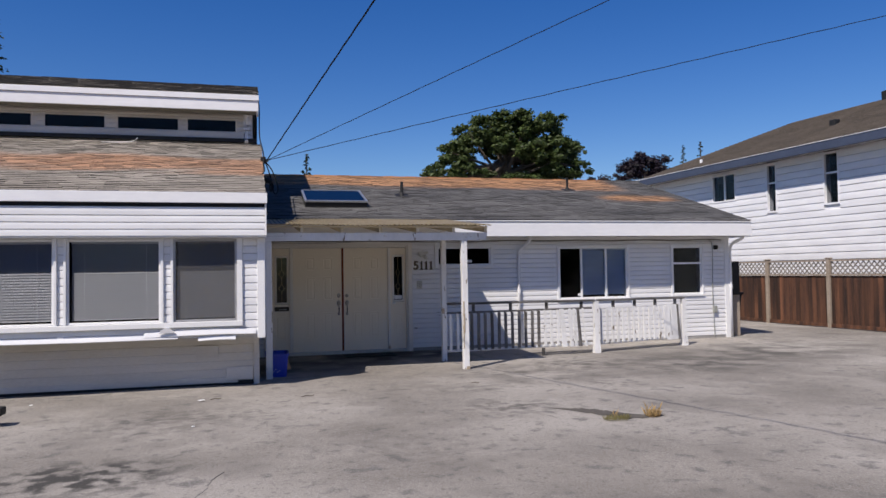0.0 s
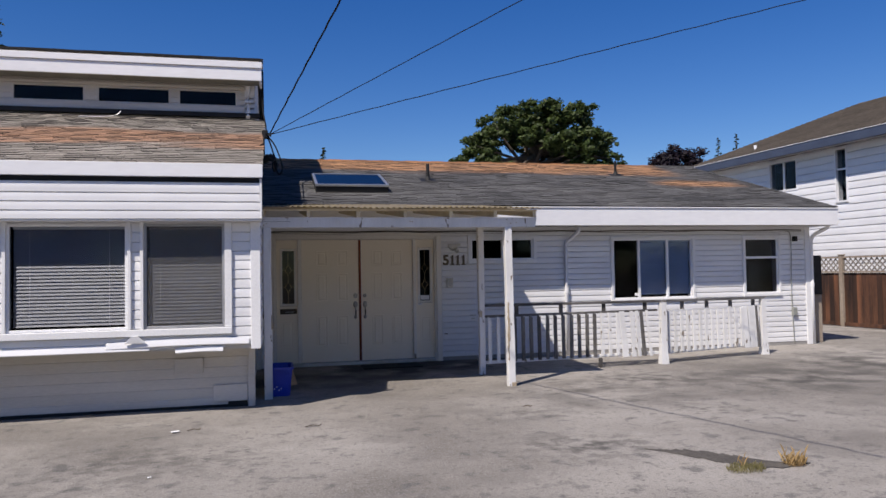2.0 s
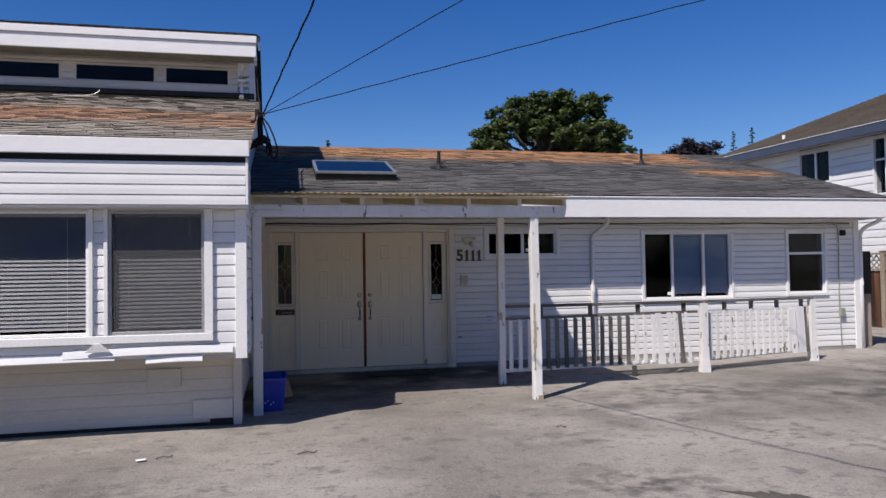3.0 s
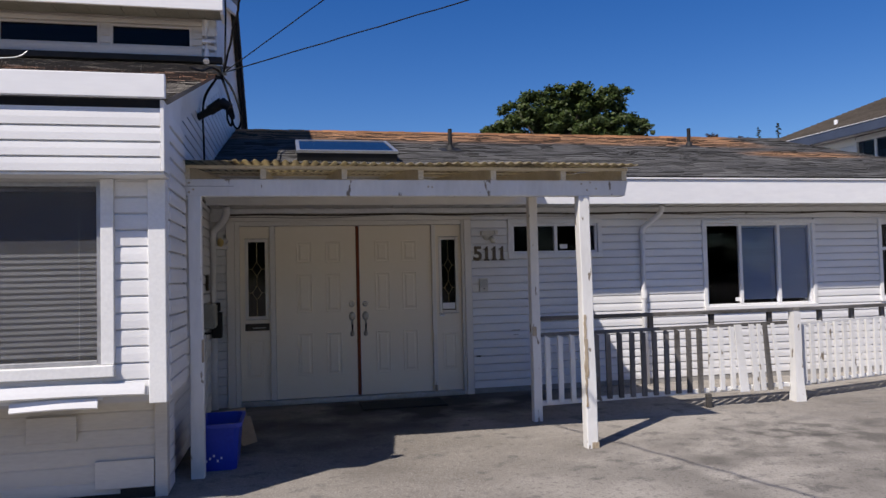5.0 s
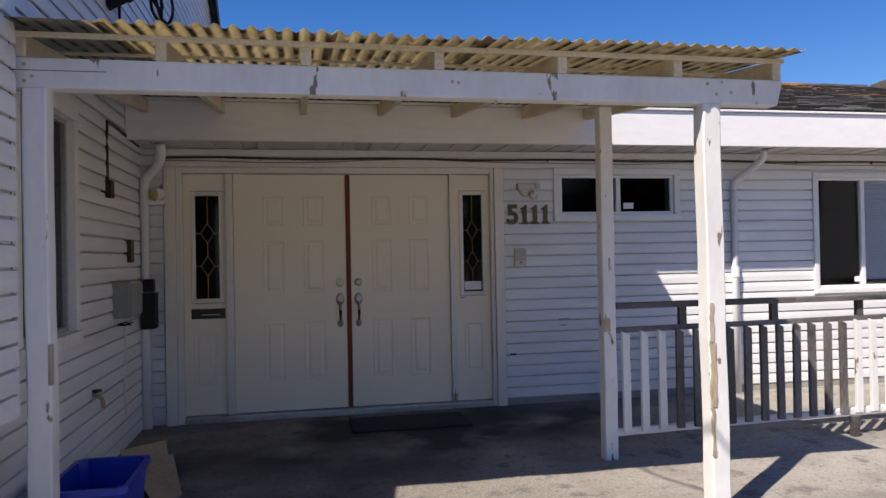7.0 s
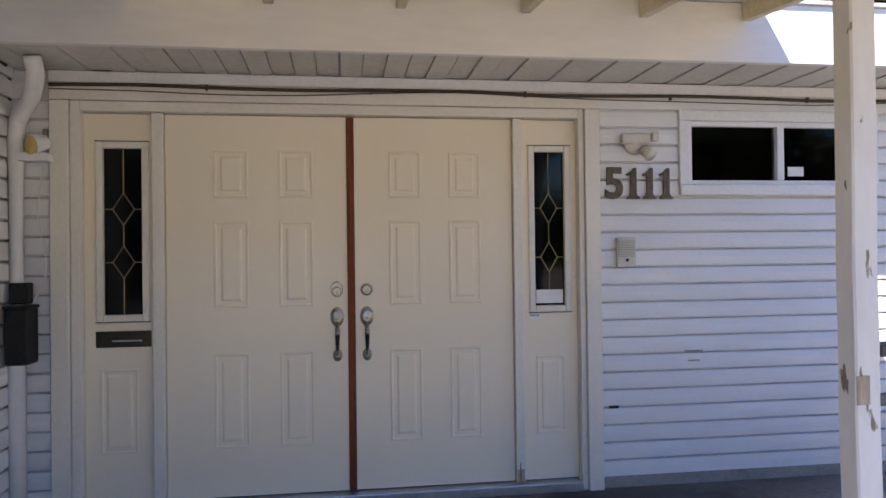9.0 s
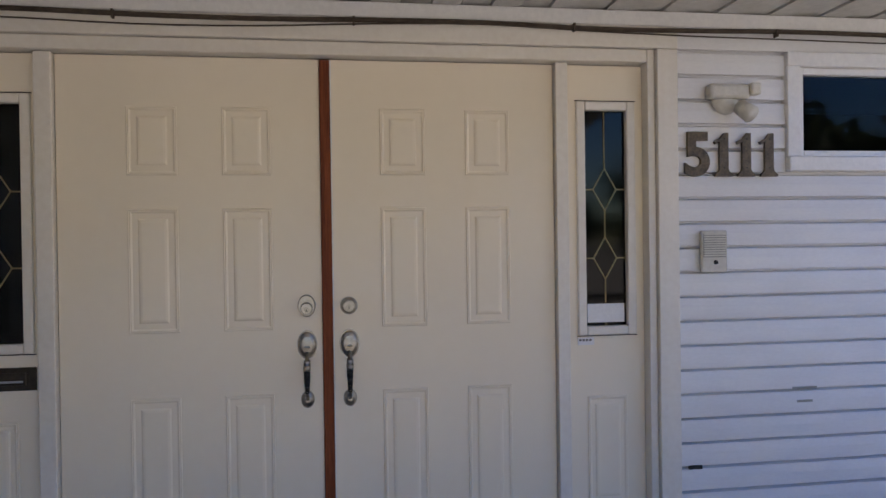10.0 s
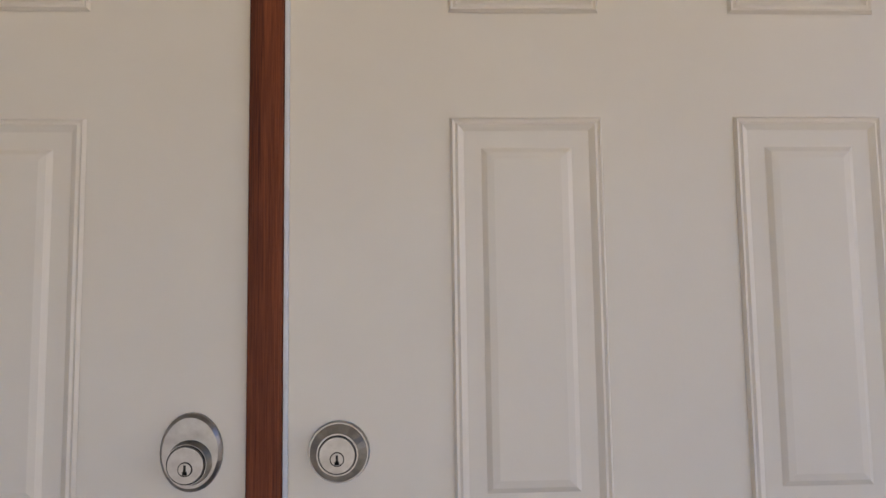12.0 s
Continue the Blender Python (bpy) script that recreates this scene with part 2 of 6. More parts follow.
def dirty_valleys(m, wave):
    n, l = m.node_tree.nodes, m.node_tree.links
    b, geo, pos = n["Principled BSDF"], n.new("ShaderNodeNewGeometry"), n.new("ShaderNodeSeparateXYZ")
    l.new(geo.outputs["Position"], pos.inputs["Vector"])
    turn, sine, span, rough, cover_all = n.new("ShaderNodeMath"), n.new("ShaderNodeMath"), n.new("ShaderNodeMapRange"), n.new("ShaderNodeMapRange"), n.new("ShaderNodeMath")
    turn.operation, sine.operation, cover_all.operation = "MULTIPLY", "SINE", "MULTIPLY"
    turn.inputs[1].default_value = 2 * math.pi / wave
    l.new(pos.outputs["X"], turn.inputs[0])
    l.new(turn.outputs[0], sine.inputs[0])
    span.inputs["From Min"].default_value, span.inputs["From Max"].default_value = -0.05, -0.8
    l.new(sine.outputs[0], span.inputs["Value"])
    tex = n.new("ShaderNodeTexNoise")
    tex.inputs["Scale"].default_value, tex.inputs["Detail"].default_value = 7.0, 6
    l.new(geo.outputs["Position"], tex.inputs["Vector"])
    rough.inputs["From Min"].default_value, rough.inputs["From Max"].default_value = 0.36, 0.60
    l.new(tex.outputs["Fac"], rough.inputs["Value"])
    l.new(span.outputs["Result"], cover_all.inputs[0])
    l.new(rough.outputs["Result"], cover_all.inputs[1])
    mix = n.new("ShaderNodeMix")
    mix.data_type = "RGBA"
    l.new(cover_all.outputs[0], mix.inputs[0])
    l.new(b.inputs["Base Color"].links[0].from_socket, mix.inputs[6])
    mix.inputs[7].default_value = (0.05, 0.032, 0.014, 1)
    grime = n.new("ShaderNodeMix")
    grime.data_type, grime.blend_type = "RGBA", "MULTIPLY"
    grime.inputs[0].default_value = 1.0
    grime.inputs[7].default_value = (0.36, 0.34, 0.31, 1)
    l.new(mix.outputs[2], grime.inputs[6])
    l.new(grime.outputs[2], b.inputs["Base Color"])
    thin, both = n.new("ShaderNodeBsdfTranslucent"), n.new("ShaderNodeMixShader")
    l.new(mix.outputs[2], thin.inputs["Color"])
    both.inputs["Fac"].default_value = 0.42
    l.new(b.outputs["BSDF"], both.inputs[1])
    l.new(thin.outputs["BSDF"], both.inputs[2])
    l.new(both.outputs["Shader"], n["Material Output"].inputs["Surface"])


dirty_valleys(CORRUGATED, 0.0735)


def shingle_material(name, greys, rust, bands):
    """Asphalt shingles: grey tones from tab to tab, rusty lichen in bands across the slope (y from, y to, x from, x to, strength)."""
    m = surface(name, greys[0], greys[1], 0.9, 1.2, 45, 0.5, stretch=(0.5, 1, 1), blotch=0.6, bump_dist=0.02, spec=0.2)
    n, l = m.node_tree.nodes, m.node_tree.links
    b, geo = n["Principled BSDF"], n.new("ShaderNodeNewGeometry")
    span, hsv = n.new("ShaderNodeMapRange"), n.new("ShaderNodeHueSaturation")
    span.inputs["To Min"].default_value, span.inputs["To Max"].default_value = 0.80, 1.14
    info, both, part_of = n.new("ShaderNodeObjectInfo"), n.new("ShaderNodeMath"), n.new("ShaderNodeMath")
    part_of.operation = "FRACT"
    l.new(geo.outputs["Random Per Island"], both.inputs[0])
    l.new(info.outputs["Random"], both.inputs[1])
    l.new(both.outputs[0], part_of.inputs[0])
    l.new(part_of.outputs[0], span.inputs["Value"])
    l.new(b.inputs["Base Color"].links[0].from_socket, hsv.inputs["Color"])
    l.new(span.outputs["Result"], hsv.inputs["Value"])
    pos = n.new("ShaderNodeSeparateXYZ")
    l.new(geo.outputs["Position"], pos.inputs["Vector"])
    tex = n.new("ShaderNodeTexNoise")
    tex.inputs["Scale"].default_value, tex.inputs["Detail"].default_value = 1.1, 6
    stretch = n.new("ShaderNodeMapping")
    stretch.inputs["Scale"].default_value = (0.35, 1.6, 1.6)
    l.new(geo.outputs["Position"], stretch.inputs["Vector"])
    l.new(stretch.outputs["Vector"], tex.inputs["Vector"])

    def maths(kind, a, c):
        node = n.new("ShaderNodeMath")
        node.operation = kind
        for k, v in enumerate((a, c)):
            if isinstance(v, (int, float)):
                node.inputs[k].default_value = v
            else:
                l.new(v, node.inputs[k])
        return node.outputs[0]

    def ramp(v, a, c):
        node = n.new("ShaderNodeMapRange")
        node.interpolation_type = "SMOOTHSTEP"
        node.inputs["From Min"].default_value, node.inputs["From Max"].default_value = a, c
        l.new(v, node.inputs["Value"])
        return node.outputs["Result"]

    wob = maths("MULTIPLY", maths("SUBTRACT", tex.outputs["Fac"], 0.5), 1.6)
    y = maths("ADD", pos.outputs["Y"], wob)
    total = None
    for y0, y1, x0, x1, strength in bands:
        f = maths("MULTIPLY", ramp(y, y0, y0 + 0.45), ramp(y, y1, y1 - 0.45))
        f = maths("MULTIPLY", f, maths("MULTIPLY", ramp(pos.outputs["X"], x0, x0 + 0.6), ramp(pos.outputs["X"], x1, x1 - 0.6)))
        f = maths("MULTIPLY", f, strength)
        total = f if total is None else maths("MAXIMUM", total, f)
    spots = maths("ADD", 0.72, maths("MULTIPLY", 0.22, part_of.outputs[0]))
    total = maths("MULTIPLY", total, spots)
    col = n.new("ShaderNodeMix")
    col.data_type = "RGBA"
    l.new(total, col.inputs[0])
    l.new(hsv.outputs["Color"], col.inputs[6])
    hue = n.new("ShaderNodeHueSaturation")
    hue.inputs["Color"].default_value = (*rust, 1)
    l.new(span.outputs["Result"], hue.inputs["Value"])
    l.new(hue.outputs["Color"], col.inputs[7])
    l.new(col.outputs[2], b.inputs["Base Color"])
    return m


SHINGLE_MAIN = shingle_material("grey_shingle_with_lichen", ((0.052, 0.052, 0.053), (0.15, 0.147, 0.143)), (0.42, 0.225, 0.115), ((17.1, 19.6, 0, 10.2, 1.05), (15.5, 16.6, 8.4, 10.9, 0.95)))
SHINGLE_WING = shingle_material("brown_grey_shingle_with_lichen", ((0.16, 0.144, 0.122), (0.34, 0.305, 0.26)), (0.42, 0.215, 0.115), ((12.2, 13.9, -9, 1.2, 0.8),))
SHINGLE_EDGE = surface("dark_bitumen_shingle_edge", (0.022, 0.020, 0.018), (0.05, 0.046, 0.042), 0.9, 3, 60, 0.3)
SHINGLE_FAR = surface("brown_far_shingle", (0.05, 0.04, 0.031), (0.105, 0.085, 0.067), 0.9, 1.0, 8, 0.4, stretch=(1, 1, 4))


def ground_material():
    m = surface("worn_grey_asphalt", (0.110, 0.098, 0.085), (0.28, 0.256, 0.226), 0.9, 0.9, 60, 0.7, blotch=0.45, bump_dist=0.008, spec=0.25)
    n, l = m.node_tree.nodes, m.node_tree.links
    b, geo = n["Principled BSDF"], n.new("ShaderNodeNewGeometry")
    out = b.inputs["Base Color"].links[0].from_socket

    def layer(colour_from, fac, colour):
        mix = n.new("ShaderNodeMix")
        mix.data_type = "RGBA"
        l.new(fac, mix.inputs[0])
        l.new(colour_from, mix.inputs[6])
        mix.inputs[7].default_value = (*colour, 1)
        return mix.outputs[2]

    def noise(scale, detail, lo, hi, strength):
        tex, span = n.new("ShaderNodeTexNoise"), n.new("ShaderNodeMapRange")
        tex.inputs["Scale"].default_value, tex.inputs["Detail"].default_value = scale, detail
        l.new(geo.outputs["Position"], tex.inputs["Vector"])
        span.inputs["From Min"].default_value, span.inputs["From Max"].default_value = lo, hi
        span.inputs["To Max"].default_value = strength
        l.new(tex.outputs["Fac"], span.inputs["Value"])
        return span.outputs["Result"], tex

    def patch(x, y, r, colour_from, colour, strength, rough_scale=3.0, squash=1.0):
        """A dark patch of uneven outline round a place, for oil stains and for porch shade."""
        shift, length, span, times = n.new("ShaderNodeVectorMath"), n.new("ShaderNodeVectorMath"), n.new("ShaderNodeMapRange"), n.new("ShaderNodeMath")
        shift.operation, length.operation, times.operation = "SUBTRACT", "LENGTH", "MULTIPLY"
        l.new(geo.outputs["Position"], shift.inputs[0])
        shift.inputs[1].default_value = (x, y, 0.05)
        turn = n.new("ShaderNodeVectorMath")
        turn.operation = "MULTIPLY"
        turn.inputs[1].default_value = (1, squash, 1)
        l.new(shift.outputs[0], turn.inputs[0])
        l.new(turn.outputs[0], length.inputs[0])
        span.inputs["From Min"].default_value, span.inputs["From Max"].default_value = r, r * 0.2
        span.inputs["To Max"].default_value = strength
        l.new(length.outputs["Value"], span.inputs["Value"])
        fac, _ = noise(rough_scale, 5, 0.44, 0.60, 1.0)
        l.new(span.outputs["Result"], times.inputs[0])
        l.new(fac, times.inputs[1])
        return layer(colour_from, times.outputs[0], colour)

    fac, _ = noise(0.33, 5, 0.42, 0.60, 0.75)
    out = layer(out, fac, (0.34, 0.315, 0.283))
    fac, _ = noise(5.5, 6, 0.57, 0.68, 0.75)
    out = layer(out, fac, (0.10, 0.095, 0.09))
    fac, _ = noise(95, 2, 0.54, 0.66, 0.42)
    out = layer(out, fac, (0.44, 0.425, 0.40))
    fac, _ = noise(60, 2, 0.56, 0.67, 0.50)
    out = layer(out, fac, (0.07, 0.067, 0.062))
    fac, _ = noise(21, 3, 0.58, 0.68, 0.5)
    out = layer(out, fac, (0.085, 0.08, 0.073))
    fac, _ = noise(1.3, 7, 0.52, 0.68, 0.5)
    out = layer(out, fac, (0.13, 0.118, 0.105))
    # The last three patches deepen the shade on the porch floor, with grime.
    for x, y, r, s, k in ((-0.95, 6.2, 0.95, 1.6, 6.0), (5.6, 11.2, 1.2, 0.8, 4.0), (7.6, 10.6, 2.2, 0.8, 2.0), (3.3, 9.4, 0.8, 0.45, 4.0), (4.7, 10.4, 2.0, 0.6, 1.4), (5.2, 9.0, 0.5, 0.7, 8.0), (-0.4, 8.35, 1.5, 0.45, 6.5), (3.3, 7.9, 0.9, 0.7, 7.0), (1.7, 6.3, 1.2, 0.25, 6.0), (9.8, 11.6, 2.6, 0.8, 1.5), (2.3, 13.6, 2.4, 1.5, 0.9), (1.0, 12.6, 1.7, 1.2, 1.1), (3.7, 13.7, 1.5, 1.3, 1.0)):
        out = patch(x, y, r, out, (0.052, 0.049, 0.045), s, k, 1.4)
    l.new(out, b.inputs["Base Color"])
    return m


ASPHALT = ground_material()

# ---- building helpers ----
def block(bm, x0, y0, z0, x1, y1, z1, soft=0.0):
    """A box between two corners, its edges softened."""
    made = bmesh.ops.create_cube(bm, size=1.0, matrix=Matrix.Translation(((x0 + x1) / 2, (y0 + y1) / 2, (z0 + z1) / 2)) @ Matrix.Diagonal((abs(x1 - x0), abs(y1 - y0), abs(z1 - z0), 1)))
    if soft:
        edges = list({e for v in made["verts"] for e in v.link_edges})
        bmesh.ops.bevel(bm, geom=edges, offset=soft, segments=2, affect="EDGES", profile=0.5)
    return bm


def boxed(*args, soft=0.0):
    return block(bmesh.new(), *args, soft=soft)


def rod(bm, a, b, r0, r1=None, n=12):
    a, b = Vector(a), Vector(b)
    turn = (b - a).to_track_quat("Z", "Y").to_matrix().to_4x4()
    bmesh.ops.create_cone(bm, cap_ends=True, segments=n, radius1=r0, radius2=r0 if r1 is None else r1, depth=(b - a).length, matrix=Matrix.Translation((a + b) / 2) @ turn)
    return bm


def mesh_of(bm, name, material, smooth=False):
    bmesh.ops.recalc_face_normals(bm, faces=bm.faces)
    me = bpy.data.meshes.new(name)
    bm.to_mesh(me)
    bm.free()
    me.materials.append(material)
    if smooth:
        for p in me.polygons:
            p.use_smooth = True
    return me


def part(name, bm, material, parent=None, label="", smooth=False):
    ob = new(name, mesh_of(bm, name, material, smooth))
    ob.parent = parent
    return tagged(ob, label)


def thing(name, label, category, group="", kind="", at=(0, 0, 0)):
    ob = new(name)
    ob.empty_display_size = 0.1
    ob.location = at
    return tagged(ob, label, category, group, kind)


def setting(name, bm, material, label="", category="", smooth=False):
    return tagged(part(name, bm, material, None, label, smooth), "", category or name.split("_")[0], "", "structure")


def sweep(points, radius, n=8):
    """A tube along points."""
    bm = bmesh.new()
    pts = [Vector(p) for p in points]
    rings = []
    for k, p in enumerate(pts):
        way = (pts[min(k + 1, len(pts) - 1)] - pts[max(k - 1, 0)]).normalized()
        q = way.to_track_quat("Z", "Y")
        rings.append([bm.verts.new(p + q @ Vector((radius * math.cos(2 * math.pi * j / n), radius * math.sin(2 * math.pi * j / n), 0))) for j in range(n)])
    for a, b in zip(rings, rings[1:]):
        for j in range(n):
            bm.faces.new((a[j], a[(j + 1) % n], b[(j + 1) % n], b[j]))
    bm.faces.new(rings[0][::-1])
    bm.faces.new(rings[-1])
    return bm


def spline(points, steps=6):
    """Smooth points through the given ones."""
    p = [Vector(q) for q in points]
    p = [p[0] * 2 - p[1]] + p + [p[-1] * 2 - p[-2]]
    out = []
    for a, b, c, d in zip(p, p[1:], p[2:], p[3:]):
        for k in range(steps):
            t = k / steps
            out.append(0.5 * (2 * b + (c - a) * t + (2 * a - 5 * b + 4 * c - d) * t * t + (3 * b - a - 3 * c + d) * t ** 3))
    return out + [p[-2]]


def cut_wall(u0, u1, z0, z1, d0, d1, holes, axis):
    """A wall with openings through it, along x (axis 0) or y (axis 1): holes are (u from, u to, z from, z to)."""
    bm = bmesh.new()
    us = sorted({u0, u1, *[v for h in holes for v in h[:2] if u0 < v < u1]})
    for a, b in zip(us, us[1:]):
        spans, z = [], z0
        for h in sorted((h for h in holes if h[0] < (a + b) / 2 < h[1]), key=lambda h: h[2]):
            if h[2] > z:
                spans.append((z, h[2]))
            z = h[3]
        if z < z1:
            spans.append((z, z1))
        for c, d in spans:
            if axis == 0:
                block(bm, a, d0, c, b, d1, d)
            else:
                block(bm, d0, a, c, d1, b, d)
    return bm


PLANKS = {}


def plank_mesh(length, height, proud, material):
    """One lapped siding board: thick at its lower edge, rolled under, thin at the top."""
    key = (round(length, 2), round(height, 3), round(proud, 3), material.name)
    if key not in PLANKS:
        h, p = height, proud
        prof = [(0, 0.014), (-p * 0.50, 0.014), (-p * 0.62, 0.0), (-p, 0.002), (-p, h * 0.50), (-p * 0.84, h * 0.86), (-p * 0.10, h * 0.93), (-p * 0.08, h + 0.010), (0, h + 0.014)]
        verts = [(x, y, z) for x in (0, length) for y, z in prof]
        k = len(prof)
        faces = [(j, (j + 1) % k, k + (j + 1) % k, k + j) for j in range(k)] + [tuple(range(k))[::-1], tuple(range(k, 2 * k))]
        me = bpy.data.meshes.new("plank")
        me.from_pydata(verts, [], faces)
        me.materials.append(material)
        PLANKS[key] = me
    return PLANKS[key]


def courses(parent, matrix, u0, u1, z0, z1, step, holes, material, proud=0.016, limits=None):
    """Lapped siding on a wall face: matrix puts u along the wall, -y out of it. One object a board."""
    count = round((z1 - z0) / step)
    step = (z1 - z0) / count
    for k in range(count):
        z = z0 + k * step
        spans = [limits(z + step / 2) if limits else (u0, u1)]
        for h in holes:
            if h[2] < z + step * 0.6 and h[3] > z + step * 0.4:
                spans = [s for a, b in spans for s in ((a, min(b, h[0])), (max(a, h[1]), b)) if s[1] - s[0] > 0.02]
        for a, b in spans:
            if b - a > 0.02:
                ob = new("plank", plank_mesh(b - a, step, proud, material))
                ob.parent = parent
                ob.matrix_basis = matrix @ Matrix.Translation((a, 0, z))

# ---- ground ----
G = 0.045


def ground_sheet():
    bm = bmesh.new()
    near = [-12 + 0.4 * k for k in range(86)]
    xs = [-400, -150, -60, -25] + near + [28, 60, 150, 400]
    ys = [-400, -150, -60, -25] + [-10 + 0.4 * k for k in range(86)] + [32, 60, 150, 400]
    grid = []
    for y in ys:
        row = []
        for x in xs:
            z = G
            if -12 < x < 22 and -10 < y < 24:
                z += 0.010 * noise.noise(Vector((x * 0.7, y * 0.7, 0))) * (0 if y > 10.8 else 1)
            row.append(bm.verts.new((x, y, z)))
        grid.append(row)
    for a, b in zip(grid, grid[1:]):
        for k in range(len(xs) - 1):
            bm.faces.new((a[k], a[k + 1], b[k + 1], b[k]))
    return bm


setting("ground", ground_sheet(), ASPHALT, "worn grey asphalt yard with cracks, dark oil stains and painted porch shade", "ground", smooth=True)

def gable_sheet(x0, x1, pts):
    bm = bmesh.new()
    a = [bm.verts.new((x1, y, z)) for y, z in pts]
    b = [bm.verts.new((x0, y, z)) for y, z in pts]
    bm.faces.new(a)
    bm.faces.new(b[::-1])
    for k in range(len(pts)):
        bm.faces.new((a[k], b[k], b[(k + 1) % len(pts)], a[(k + 1) % len(pts)]))
    return bm


# ---- main house: walls, roof, soffit ----
MX0, MX1, MY, MYB = 0.38, 10.85, 14.26, 23.0
SLOPE = 0.30
RIDGE_Y, EAVE_Y, EAVE_Z = 18.65, 13.72, 2.66
RIDGE_Z = EAVE_Z + SLOPE * (RIDGE_Y - EAVE_Y)
DOOR_HOLE = (0.66, 3.42, 0.0, 2.17)
SMALL_HOLE = (4.02, 5.16, 1.76, 2.13)
MID_HOLE = (6.70, 8.31, 1.01, 2.11)
RIGHT_HOLE = (9.43, 10.16, 1.05, 2.11)
MAIN_HOLES = [DOOR_HOLE, SMALL_HOLE, MID_HOLE, RIGHT_HOLE]

wall_main = setting("wall_front", cut_wall(MX0, MX1, 0.0, 2.42, MY + 0.018, MY + 0.16, MAIN_HOLES, 0), WHITE, "front wall of white lapped vinyl siding", "wall")
setting("wall_gable_east", gable_sheet(MX1 - 0.15, MX1, [(MY + 0.17, 0), (MYB, 0), (MYB, 2.6), (RIDGE_Y, RIDGE_Z - 0.1), (MY + 0.17, 2.6)]), WHITE, "white gable wall of the low house", "wall")
setting("wall_rear", boxed(MX0, MYB - 0.15, 0, MX1 - 0.16, MYB, 2.6), WHITE, "white rear wall of the low house", "wall")
# Inner surfaces are coloured near black so the rooms look unlit.
setting("floor", boxed(MX0, MY + 0.17, 0.0, MX1 - 0.16, MYB - 0.16, 0.09), DARK_ROOM, "interior floor behind the windows, dimness in its colour", "floor")
setting("ceiling", boxed(MX0, MY + 0.02, 2.43, MX1 - 0.16, MYB - 0.16, 2.47), DARK_ROOM, "plain interior ceiling, dimness in its colour", "ceiling")
setting("wall_inner", boxed(MX0, MY + 2.6, 0.1, MX1 - 0.16, MY + 2.7, 2.42), DARK_ROOM, "partition behind the windows, dimness in its colour", "wall")


def roof_slab(x0, x1, profile, thick, name, label, material=None):
    """A roof deck of one thickness: profile is the line of its top in y and z."""
    bm = bmesh.new()
    top = [[bm.verts.new((x, y, z)) for y, z in profile] for x in (x0, x1)]
    low = [[bm.verts.new((x, y, z - thick)) for y, z in profile] for x in (x0, x1)]
    k = len(profile)
    for j in range(k - 1):
        bm.faces.new((top[0][j], top[1][j], top[1][j + 1], top[0][j + 1]))
        bm.faces.new((low[0][j], low[0][j + 1], low[1][j + 1], low[1][j]))
        for s in (0, 1):
            bm.faces.new((top[s][j], top[s][j + 1], low[s][j + 1], low[s][j]))
    for j in (0, k - 1):
        bm.faces.new((top[0][j], low[0][j], low[1][j], top[1][j]))
    return setting(name, bm, material or SHINGLE_MAIN, label, "roof")


TABS = {}


def tab(width, lift, run, slope, material):
    """One shingle tab, its lower corner at the origin."""
    c, s = 1 / math.hypot(1, slope), slope / math.hypot(1, slope)
    verts = []
    for xx in (0, width):
        verts += [(xx, 0, 0.001), (xx, -s * lift, c * lift), (xx, run, slope * run + 0.003), (xx, run, slope * run - 0.002)]
    return verts, [(0, 4, 5, 1), (1, 5, 6, 2), (0, 1, 2, 3), (4, 7, 6, 5)]


def shingles(parent, x0, x1, y0, z0, y1, slope, material, seed, near=None):
    """Lapped shingle tabs, course by course up a slope. Those in the near stretch (x from, y to) are objects of their own."""
    rnd = random.Random(seed)
    verts, faces = [], []
    run = 0.125
    y = y0
    single = 0
    while y < y1 - 0.05:
        x = x0 - rnd.uniform(0, 0.25)
        while x < x1:
            w = rnd.choice((0.18, 0.22, 0.26, 0.32))
            a, b = max(x, x0), min(x + w - 0.006, x1)
            x += w
            if b - a < 0.03:
                continue
            lift, drop = rnd.choice((0.008, 0.010, 0.013, 0.016)), rnd.choice((-0.004, 0.0, 0.0, 0.006, 0.014))
            reach = min(run * 1.08, y1 - y - drop)
            place = (a, y + drop, z0 + slope * (y + drop - y0))
            if near and a > near[0] and y < near[1] and single < 300 and reach > run:
                key = (round(b - a, 2), lift, slope, material.name)
                if key not in TABS:
                    TABS[key] = bpy.data.meshes.new("shingle")
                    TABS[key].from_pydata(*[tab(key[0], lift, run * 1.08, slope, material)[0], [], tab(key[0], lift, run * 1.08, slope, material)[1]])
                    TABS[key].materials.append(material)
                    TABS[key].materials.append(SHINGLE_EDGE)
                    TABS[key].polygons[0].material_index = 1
                ob = new("shingle", TABS[key])
                ob.parent, ob.location = parent, place
                single += 1
                continue
            v, f = tab(b - a, lift, reach, slope, material)
            k = len(verts)
            verts += [(p + place[0], q + place[1], r + place[2]) for p, q, r in v]
            faces += [tuple(k + m for m in g) for g in f]
        y += run
    me = bpy.data.meshes.new("shingles")
    me.from_pydata(verts, [], faces)
    me.materials.append(material)
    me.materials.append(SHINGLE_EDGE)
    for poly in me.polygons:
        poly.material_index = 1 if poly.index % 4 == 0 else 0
    ob = new("shingles", me)
    ob.parent = parent
    return tagged(ob, "lapped asphalt shingles, grey and rusty", "", "", "stuff")


